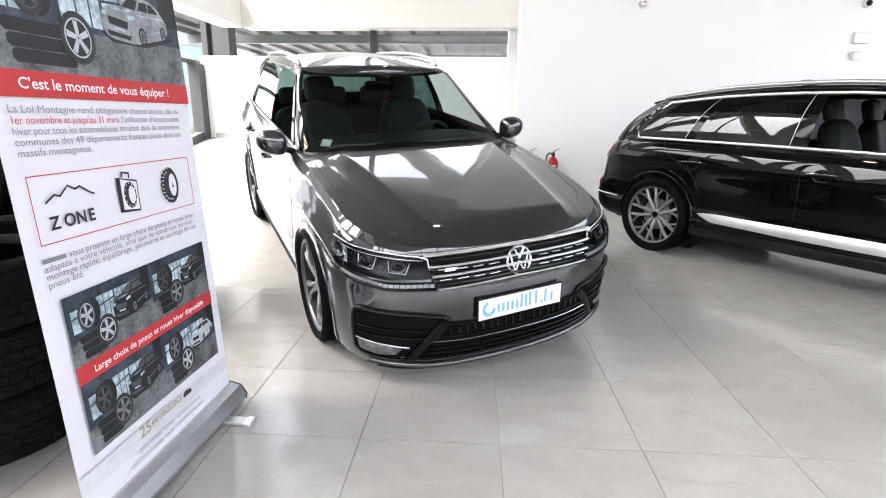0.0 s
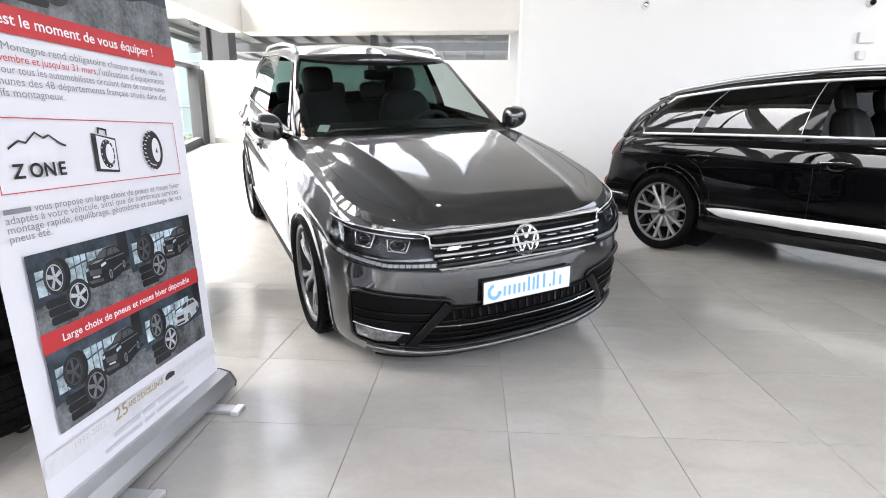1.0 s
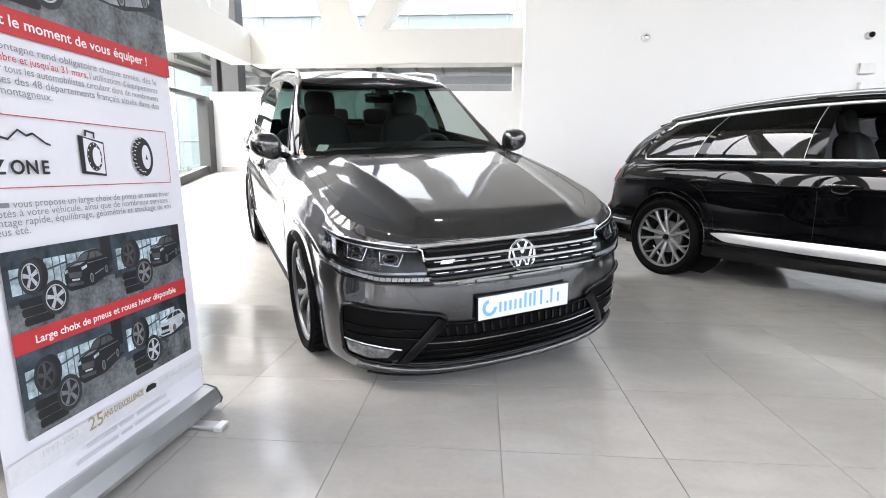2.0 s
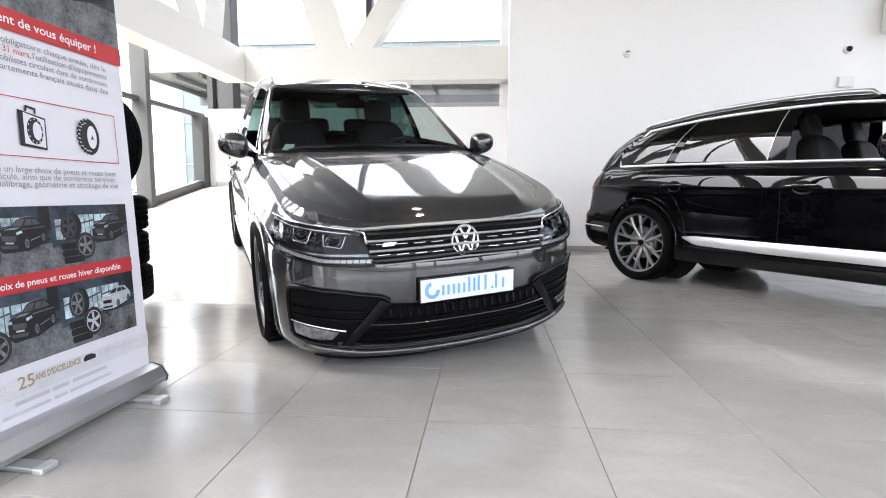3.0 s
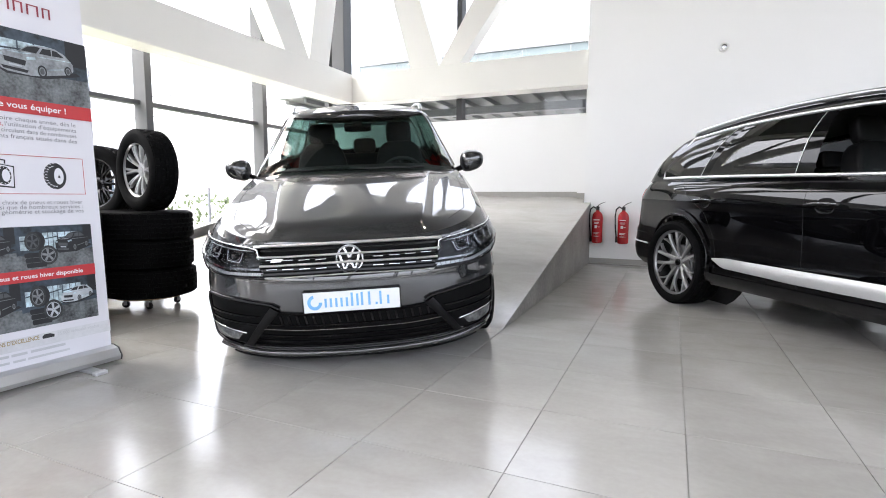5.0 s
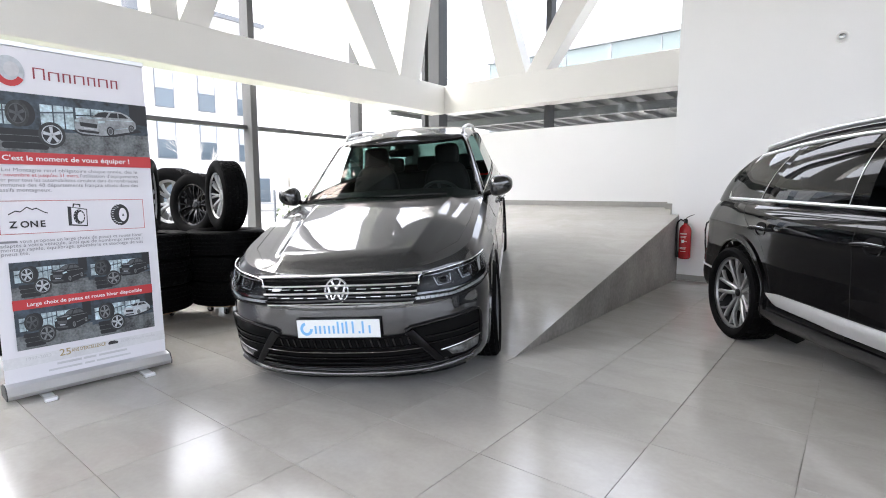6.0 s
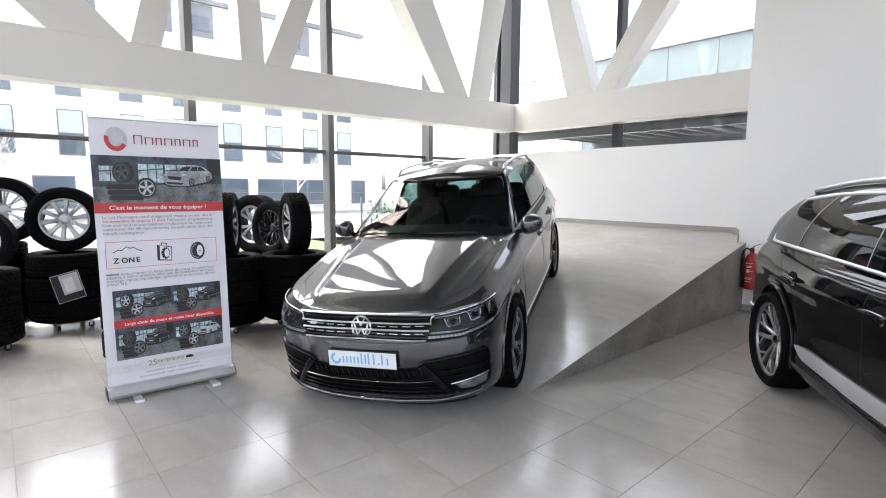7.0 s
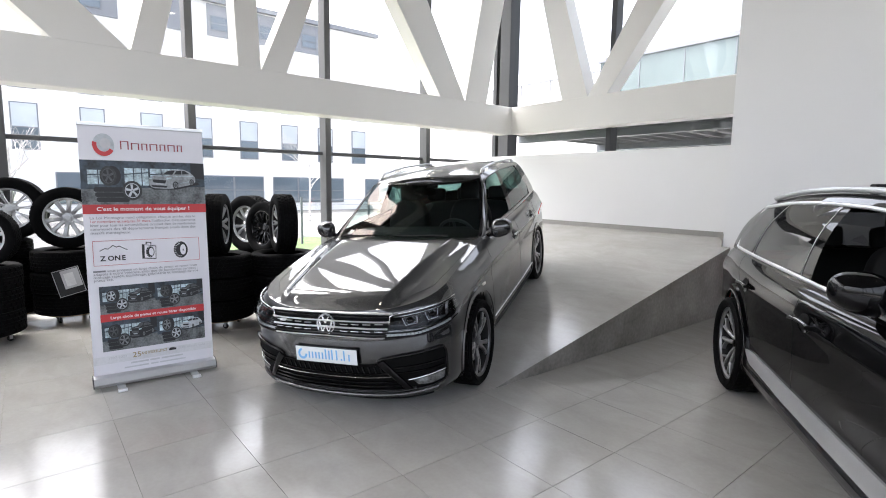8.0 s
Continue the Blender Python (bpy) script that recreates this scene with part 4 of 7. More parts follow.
def tig_hood(x, y, ye):
    """Crowned bonnet with two pressed lines a side."""
    f = min(1.0, abs(y) / max(ye, 1e-3))
    rise = TIG_CROWN(x) * (1 - f ** 2.6)
    c = max(0.0, 1 - min(1.0, abs(y) / 0.782) ** 2.65) ** 0.5
    back = min(1.0, max(0.0, (0.272 + 0.56 * c ** 0.7547 - x) / 0.16)) if x > 0.27 else 1.0
    u = min(1.0, max(0.0, (0.80 - x) / 1.15))
    inner, outer = 0.405 + 0.15 * u, 0.520 + 0.195 * u
    depth = 0.034 * (0.35 + 0.65 * ease((0.83 - x) / 0.22)) * (1 - 0.35 * u)
    band = min(1.0, max(0.0, (abs(y) - inner) / (outer - inner)))
    dip = depth * (1 - (1 - band) ** 2)
    past = min(1.0, max(0.0, (abs(y) - outer) / max(ye - outer, 0.02)))
    side = 0.012 * (1 - (1 - past) ** 2) * (1 - 0.5 * u)
    total = depth + 0.012 * (1 - 0.5 * u)
    return rise + (total - dip - side) * (1 - (1 - back) ** 2) * min(1.0, (ye - abs(y)) / 0.03)


TIG_CROWN = curve([(-0.8, 0.026), (-0.2, 0.020), (0.3, 0.010), (0.6, 0.004), (0.75, 0.001), (0.9, 0.0)])
TIG["hood"] = tig_hood
TIG["cowl"] = lambda y: -0.66 + 0.36 * max(0.0, 1 - (y / 0.800) ** 2.4) ** (1 / 2.4) + 0.035
TIG["bow"] = lambda x, y, v: 0.046 * max(0.0, 1 - (abs(y) / 0.80) ** 2.4) * (1 - v) if x > -1.4 else 0.0
TIG["sunroof"] = lambda x, y: False


def tig_window(kind, f, v):
    if kind == "front":
        if not (f < 0.84 and 0.02 < v < 0.97):
            return None
        return "windscreen" if f < 0.79 and 0.04 < v < 0.94 else "pillar"
    if kind == "rear":
        return "rear_window" if f < 0.80 and 0.1 < v < 0.9 else None
    if not 0.07 < v < 0.90:
        return None
    for lo, hi, k in ((0.0, 0.05, "pillar"), (0.05, 0.37, "front_window"), (0.37, 0.42, "pillar"), (0.42, 0.69, "door_window"), (0.69, 0.72, "pillar"), (0.72, 0.87, "quarter")):
        if lo <= f < hi:
            return k
    return None


TIG["window"] = tig_window
GREY_AT = pose(-0.945, 1.525, -0.02, 3.0, 8.0, -59.6)
grey = empty("suv", GREY_AT, "dark grey metallic compact SUV with its nose down on the ramp", "car")
body, skin, frames = car_common(grey, TIG, PAINT_GREY, "dark grey metallic bodywork", side_glass=TINT_GLASS)

# front: grille, lamps, intakes
grille = part("grille", skin.patch("x", [(-0.510, 0.856), (-0.3, 0.866), (0, 0.870), (0.3, 0.866), (0.510, 0.856)], [(-0.462, 0.706), (-0.3, 0.700), (0, 0.696), (0.3, 0.700), (0.462, 0.706)], 0.003, 0.02, 40, 8), RECESS_SHADE, grey, "black grille with bright bars", 40)
for z, r, off, k in ((0.872, 0.0125, 0.016, 0.7), (0.818, 0.0070, 0.022, 0.9), (0.768, 0.0078, 0.022, 0.9), (0.708, 0.0055, 0.014, 0.8)):
    e = 0.508 - (0.868 - z) * 0.28
    part("grille_bar", skin.line("x", [(-e, z - 0.011), (-e * 0.5, z - 0.003), (0, z), (e * 0.5, z - 0.003), (e, z - 0.011)], r, 40, off, flat=k), BRIGHT_TRIM, grille, shade=60)
for z in (0.846, 0.796, 0.742, 0.722):
    bm = skin.patch("x", [(-0.480, z), (0, z + 0.010), (0.480, z)], [(-0.476, z - 0.010), (0, z), (0.476, z - 0.010)], 0.016, 0.016, 34, 3)
    part("grille_slat", bm, GLOSS_BLACK, grille)
for s in (1, -1):
    for z in (0.7945, 0.7435):
        for k in range(4):
            y = 0.125 + 0.088 * k
            bm = skin.patch("x", [(y, z), (y + 0.056, z - 0.002)], [(y, z - 0.0022), (y + 0.056, z - 0.0042)], 0.027, 0.022, 4, 2, flip=s)
            part("grille_insert", bm, BRIGHT_TRIM, grille)
loc, nor = skin.at("x", 0.0, 0.785)
M = Matrix.Translation(loc + nor * 0.012) @ Matrix.Rotation(math.atan2(nor.z, nor.x) * -1, 4, "Y")
bm = bmesh.new()
lathe(bm, [(0.0001, 0.0), (0.066, 0.0), (0.066, -0.02)], 40, axis="x")
badge = part("badge", moved(bm, M), LAMP_DARK, grey, "round chrome-ringed badge", 40)
bm = bmesh.new()
lathe(bm, [(0.064, -0.012), (0.066, 0.008), (0.073, 0.012), (0.080, 0.006), (0.081, -0.02)], 48, axis="x")
part("badge_ring", moved(bm, M), CHROME, badge, shade=60)
bm = bmesh.new()
for pts in (((-0.028, 0.061), (0.0, 0.010), (0.028, 0.061)), ((-0.057, 0.038), (-0.027, -0.060), (0.0, -0.006), (0.027, -0.060), (0.057, 0.038))):
    for a, b in zip(pts, pts[1:]):
        tube(bm, [(0.004, a[0], a[1]), (0.004, b[0], b[1])], 0.0072, 6)
part("badge_bars", moved(bm, M), CHROME, badge, shade=60)
part("small_badge", skin.patch("x", [(-0.410, 0.799), (-0.352, 0.801)], [(-0.420, 0.780), (-0.366, 0.782)], 0.028, 0.008, 6, 3), BRIGHT_TRIM, grey, "small slanted bright badge")

for s in (1, -1):
    # a runs round the front corner, from the grille back along the wing
    top = [(-0.222, 0.858), (-0.05, 0.868), (0.14, 0.876), (0.282, 0.888)]
    low = [(-0.272, 0.700), (-0.05, 0.708), (0.14, 0.732), (0.270, 0.785)]
    lamp = part("headlight", skin.patch("c", top, low, 0.002, 0.012, 34, 10, flip=s), LAMP_DARK, grey, "dark LED headlight with a clear lens", 40)
    part("headlight_lens", skin.patch("c", top, low, 0.020, 0.003, 34, 10, flip=s), LAMP_GLASS, lamp, shade=60)
    part("brow", skin.line("c", [(-0.222, 0.795), (-0.208, 0.846), (-0.16, 0.858), (-0.05, 0.867), (0.14, 0.880), (0.286, 0.896)], 0.0042, 34, 0.017, flip=s), CHROME, lamp, shade=60)
    part("brow", skin.line("c", [(-0.190, 0.838), (-0.05, 0.848), (0.14, 0.862), (0.262, 0.882)], 0.0035, 28, 0.015, flip=s), LAMP_SILVER, lamp, shade=60)
    part("lower_edge", skin.line("c", [(-0.276, 0.695), (-0.05, 0.702), (0.14, 0.726), (0.275, 0.780)], 0.005, 24, 0.016, flip=s), GLOSS_BLACK, lamp, shade=60)
    for a0, a1, z0, z1 in ((-0.138, -0.030, 0.768, 0.832), (0.018, 0.122, 0.784, 0.850)):
        part("lamp_unit", skin.patch("c", [(a0, z1), (a1, z1 + 0.008)], [(a0 + 0.012, z0), (a1 - 0.010, z0 + 0.008)], 0.010, 0.010, 8, 6, flip=s, bulge=0.003), LAMP_DARK, lamp, shade=40)
        frame_pts = [(a0 + 0.004, z1 - 0.004), (a0 + 0.016, z0 + 0.006), (a1 - 0.014, z0 + 0.014), (a1 - 0.006, z1 + 0.002)]
        part("lamp_frame", skin.line("c", frame_pts, 0.0028, 24, 0.015, flip=s), LAMP_SILVER, lamp, shade=60)
        am, zm = (a0 + a1) / 2, (z0 + z1) / 2 + 0.004
        part("lamp_eye", skin.patch("c", [(am - 0.024, zm + 0.018), (am + 0.024, zm + 0.021)], [(am - 0.022, zm - 0.018), (am + 0.022, zm - 0.015)], 0.010, 0.006, 10, 8, flip=s, bulge=0.016), PILLAR, lamp, shade=60)
        ring_pts = [(am + 0.034 * math.cos(2 * math.pi * k / 20), zm + 0.002 + 0.025 * math.sin(2 * math.pi * k / 20)) for k in range(21)]
        part("lamp_ring", skin.line("c", ring_pts, 0.0026, 24, 0.014, flip=s), LAMP_GREY, lamp, shade=60)
    part("led_blade", skin.patch("c", [(0.188, 0.862), (0.222, 0.876)], [(0.168, 0.800), (0.186, 0.806)], 0.014, 0.006, 4, 5, flip=s), LAMP_SILVER, lamp)
    part("lamp_fin", skin.patch("c", [(-0.235, 0.748), (-0.05, 0.750), (0.12, 0.770), (0.190, 0.788)], [(-0.240, 0.738), (-0.05, 0.740), (0.12, 0.760), (0.190, 0.776)], 0.015, 0.008, 24, 3, flip=s), LAMP_GREY, lamp, shade=40)
    for k in range(18):
        f = k / 18
        a0, z = -0.258 + 0.468 * f, 0.708 + 0.006 * f + 0.075 * max(0.0, f - 0.42)
        part("light_segment", skin.patch("c", [(a0, z + 0.017), (a0 + 0.0225, z + 0.018)], [(a0 + 0.002, z + 0.002), (a0 + 0.0246, z + 0.003)], 0.014, 0.008, 2, 2, flip=s), LED_STRIP, lamp)
    # side intake with fog lamp
    it = part("intake", skin.patch("c", [(-0.320, 0.540), (-0.17, 0.566), (0.06, 0.582), (0.125, 0.578)], [(-0.150, 0.318), (-0.06, 0.314), (0.04, 0.318), (0.130, 0.340)], 0.004, 0.02, 24, 10, flip=s), RECESS_SHADE, grey, "black corner intake with gloss frame", 40)
    part("intake_frame", skin.line("c", [(-0.335, 0.532), (-0.305, 0.552), (-0.17, 0.574), (0.06, 0.590), (0.118, 0.588), (0.134, 0.560), (0.140, 0.45), (0.136, 0.352), (0.110, 0.326), (0.02, 0.308), (-0.10, 0.300)], 0.0125, 54, 0.008, flip=s, flat=0.8, sides=8), GLOSS_BLACK, it, shade=60)
    part("intake_strut", skin.patch("c", [(-0.338, 0.516), (-0.298, 0.540)], [(-0.170, 0.304), (-0.128, 0.310)], 0.020, 0.03, 6, 12, flip=s, bulge=0.006), PILLAR, it, "gloss black slanting strut", 40)
    for z0, z1 in ((0.486, 0.476), (0.440, 0.432)):
        part("intake_fin", skin.patch("c", [(-0.24, z0), (-0.05, z0 + 0.008), (0.112, z0 + 0.012)], [(-0.225, z1), (-0.05, z1 + 0.008), (0.112, z1 + 0.012)], 0.014, 0.014, 16, 3, flip=s), PILLAR, it)
    part("fog_lamp", skin.patch("c", [(-0.118, 0.374), (0, 0.390), (0.112, 0.402)], [(-0.085, 0.336), (0, 0.330), (0.104, 0.348)], 0.014, 0.008, 14, 6, flip=s, bulge=0.006), FOG_LENS, it, "clear fog lamp", 40)
    part("fog_trim", skin.line("c", [(-0.150, 0.384), (0, 0.404), (0.118, 0.417)], 0.0036, 16, 0.018, flip=s), CHROME, it, shade=60)

intake = part("lower_intake", skin.patch("x", [(-0.455, 0.520), (-0.30, 0.506), (0, 0.500), (0.30, 0.506), (0.455, 0.520)], [(-0.62, 0.300), (0, 0.292), (0.62, 0.300)], 0.003, 0.02, 36, 10), RECESS_SHADE, grey, "black lower air intake", 40)
for z, r, off, mat in ((0.404, 0.0060, 0.018, CHROME), (0.362, 0.010, 0.012, GLOSS_BLACK), (0.330, 0.010, 0.012, GLOSS_BLACK), (0.302, 0.010, 0.010, GLOSS_BLACK), (0.428, 0.008, 0.012, GLOSS_BLACK), (0.496, 0.008, 0.010, GLOSS_BLACK)):
    e = 0.44 + (0.52 - z) * 0.72
    part("intake_bar", skin.line("x", [(-e, z + 0.014), (-0.3, z + 0.002), (0, z), (0.3, z + 0.002), (e, z + 0.014)], r, 36, off, flat=0.7), mat, intake, shade=60)
for k in range(19):
    y = -0.405 + 0.045 * k
    part("intake_rib", skin.patch("x", [(y, 0.488), (y + 0.012, 0.488)], [(y + 0.010, 0.438), (y + 0.022, 0.438)], 0.010, 0.008, 2, 3), GLOSS_BLACK, intake)
part("front_spoiler", skin.line("x", [(-0.76, 0.292), (-0.5, 0.266), (0, 0.254), (0.5, 0.266), (0.76, 0.292)], 0.026, 44, 0.008, flat=0.75, sides=12), PAINT_GREY, grey, shade=60)
part("front_lip", skin.line("x", [(-0.72, 0.226), (-0.5, 0.215), (0, 0.208), (0.5, 0.215), (0.72, 0.226)], 0.010, 40, 0.004, flat=0.8), GLOSS_BLACK, grey, shade=60)
# number plate with the dealer's web address as plain bars
loc, nor = skin.at("x", 0.0, 0.565)
M = Matrix.Translation((loc.x + 0.018, 0, 0.566)) @ Matrix.Rotation(radians(-4), 4, "Y")
bm = box(-0.012, 0.0, -0.268, 0.268, -0.064, 0.064, 0.006)
plate = part("number_plate", moved(bm, M), GLOSS_BLACK, grey, "white dealer plate in a black holder")
part("plate_face", moved(box(0.0, 0.004, -0.26, 0.26, -0.056, 0.056, 0.0018, seg=1), M), PLATE_WHITE, plate)
x = -0.148
for wd, hi, stems in ((0.050, 0.050, 2), (0.050, 0.050, 2), (0.050, 0.075, 2), (0.018, 0.068, 1), (0.032, 0.075, 1), (0.032, 0.075, 1), (0.016, 0.014, 1), (0.034, 0.075, 1), (0.030, 0.050, 1)):
    for k in range(stems):
        a = x + k * (wd - 0.022)
        part("plate_bar", moved(box(0.004, 0.0052, a, a + 0.0125, -0.030, -0.030 + (hi if k == stems - 1 else min(hi, 0.05))), M), PRINT_BLUE, plate)
    x += wd + 0.007
bm = bmesh.new()
prism(bm, [(-0.200 + 0.040 * math.cos(radians(a)), 0.042 * math.sin(radians(a))) for a in range(100, 361, 20)] + [(-0.200 + 0.022 * math.cos(radians(a)), 0.024 * math.sin(radians(a))) for a in range(360, 99, -20)], 0.0012, Matrix(((0, 0, 1, 0.004), (1, 0, 0, 0), (0, 1, 0, 0), (0, 0, 0, 1))))
part("plate_roundel", moved(bm, M), PRINT_BLUE, plate)

# sides: flares, seams, sills, handles, mirrors
SEAM = material("panel_gap", (0.006, 0.006, 0.006), 0.8)
for s in (1, -1):
    for xw, zw, R in TIG["arches"]:
        part("arch_flare", flare(skin, xw, zw, R, s, 0.052), PAINT_GREY, grey, shade=50)
    for pts in ([(-0.46, 1.045), (-0.42, 0.80), (-0.44, 0.55), (-0.50, 0.33)], [(-1.56, 1.08), (-1.55, 0.7), (-1.57, 0.33)], [(-2.66, 1.115), (-2.55, 0.93), (-2.36, 0.76), (-2.26, 0.60), (-2.22, 0.34)], [(-0.50, 0.33), (-2.22, 0.34)], [(0.52, 0.60), (0.40, 0.615)]):
        part("panel_seam", skin.line("y", pts, 0.0030, 24, -0.001, flip=s, sides=4), SEAM, grey)
    part("sill_trim", skin.patch("y", [(-0.42, 0.320), (-2.26, 0.325)], [(-0.42, 0.245), (-2.26, 0.250)], 0.010, 0.02, 30, 4, flip=s), MATT_BLACK, grey, shade=40)
    part("sill_strip", skin.line("y", [(-0.45, 0.392), (-2.24, 0.405)], 0.007, 30, 0.004, flip=s, flat=0.7), STRIP_ALU, grey, "bright strip along the doors", 60)
    part("hood_seam", skin.line("z", [(0.62, 0.58), (0.45, 0.70), (0.1, 0.745), (-0.30, 0.755)], 0.003, 30, -0.001, flip=s, sides=4), SEAM, grey)
    for x, z in ((-1.36, 0.955), (-2.36, 0.985)):
        handle_parts(grey, skin, s, x, z, PAINT_GREY, SEAM)
    mirror_parts(grey, s, -0.70, 0.944, 1.168, PAINT_GREY, 1.0, 0.098)
    rail = [Vector(q) for q in frames[s][-1][TIG["gnf"] + 2:TIG["gnf"] + TIG["gns"] - 1:3]]
    pts = [Vector((q.x, q.y * 0.99, q.z + 0.035)) for q in rail]
    pts[0].z -= 0.03
    pts[-1].z -= 0.03
    part("roof_rail", tube(bmesh.new(), pts, 0.016, 8, flat=0.8), SATIN, grey, "aluminium roof rail", 60)
    part("side_badge", skin.patch("y", [(-0.22, 0.80), (-0.13, 0.805)], [(-0.23, 0.775), (-0.14, 0.78)], 0.004, 0.004, 5, 3, flip=s), CHROME, grey)
    part("tail_light", skin.patch("r", [(0.45, 0.98), (0.83, 0.99)], [(0.48, 0.83), (0.84, 0.86)], 0.006, 0.02, 12, 6, flip=s), RED_LENS, grey, "red tail light", 40)
part("hood_seam", skin.line("x", [(-0.57, 0.872), (0, 0.884), (0.57, 0.872)], 0.003, 36, 0.0, sides=4), SEAM, grey)

# cabin
for y in (0.37, -0.37):
    seat_parts(grey, -1.45, y, 0.27)
bench = part("rear_seat", moved(soft_block(0.09, 0.62, 0.30, 0.15), pose(-2.45, 0, 0.86, 0, -18, 0)), SEAT, grey, "black rear bench", 60)
for y in (-0.42, 0.0, 0.42):
    part("headrest", moved(soft_block(0.045, 0.125, 0.085, 0.15, p=4.5), pose(-2.56, y, 1.24, 0, -12, 0)), SEAT, bench, shade=60)
dash = part("dashboard", moved(soft_block(0.20, 0.67, 0.13, 0.2), pose(-0.80, 0, 0.93, 0, 10, 0)), DASH, grey, "dark dashboard", 50)
part("instrument_hood", moved(soft_block(0.10, 0.20, 0.05, 0.3), pose(-0.90, 0.37, 1.075)), CABIN, dash, shade=50)
M = Matrix.Translation((-1.06, 0.37, 1.03)) @ Matrix.Rotation(radians(-62), 4, "Y")
bm = bmesh.new()
tube(bm, [M @ Vector((0.185 * math.cos(2 * math.pi * k / 40), 0.185 * math.sin(2 * math.pi * k / 40), 0)) for k in range(40)], 0.016, 10, closed=True)
for a in (0, 180, 270):
    c, sn = math.cos(radians(a)), math.sin(radians(a))
    tube(bm, [M @ Vector((0, 0, -0.01)), M @ Vector((0.18 * sn * -1 if a == 270 else 0.0, 0.18 * c, 0)) if a != 270 else M @ Vector((0.18, 0, 0))], 0.016, 8, flat=0.6)
moved_hub = soft_block(0.07, 0.075, 0.03, 0.3)
me_tmp = moved(moved_hub, M)
for f in list(me_tmp.faces):
    bm.faces.new([bm.verts.new(v.co) for v in f.verts])
me_tmp.free()
part("steering_wheel", bm, DASH, grey, "black leather steering wheel", 60)
part("rear_view_mirror", moved(soft_block(0.02, 0.12, 0.035, 0.2), pose(-1.18, 0, 1.46, 0, 12, 0)), GLOSS_BLACK, grey, shade=50)
part("camera_housing", moved(soft_block(0.06, 0.045, 0.016, 0.2), pose(-1.12, 0, 1.508, 0, 25, 0)), GLOSS_BLACK, grey, shade=50)
for pts in ([(-0.40, 0.52), (-0.37, 0.10), (-0.40, -0.20)], [(-0.43, -0.05), (-0.40, -0.35), (-0.46, -0.62)]):
    part("wiper", skin.line("z", pts, 0.010, 16, 0.022), MATT_BLACK, grey, shade=60)
loc = Vector((-0.60, -0.60, 1.155))
part("windscreen_sticker", moved(box(-0.002, 0.002, -0.035, 0.035, -0.03, 0.03), Matrix.Translation(loc) @ Matrix.Rotation(radians(-38), 4, "Z") @ Matrix.Rotation(radians(-55), 4, "Y")), PLATE_WHITE, grey)

# wheels, each standing on floor or ramp
T_TYRE = mesh_of("tyre", tyre_mesh(0.358, 0.279, 0.235), RUBBER, 40)
T_RIM = mesh_of("rim", rim_mesh(0.284, 0.232, 5, "twin", 11.0, 0.040, 0.018), [RIM_DARK, MATT_BLACK, RIM_GREY], 30)
T_DISC = mesh_of("brake", disc_mesh(), RIM_GREY, 40)
for xw in (0.0, -2.68):
    for s in (1, -1):
        dz = 0.0
        for _ in range(4):
            w = GREY_AT @ Vector((xw, s * 0.785, 0.358 + dz))
            nz = ramp_z(w.y)
            rest = nz + 0.358 * math.sqrt(1 + (SLOPE ** 2 if nz > 0.03 else 0)) - 0.004
            dz += (rest - w.z) / 0.99
        make_wheel(grey, pose(xw, s * (0.798 if xw == 0 else 0.775), 0.358 + dz, 0, 20 * s, (0 if s > 0 else 180)), (T_TYRE, T_RIM, T_DISC, 0.053))


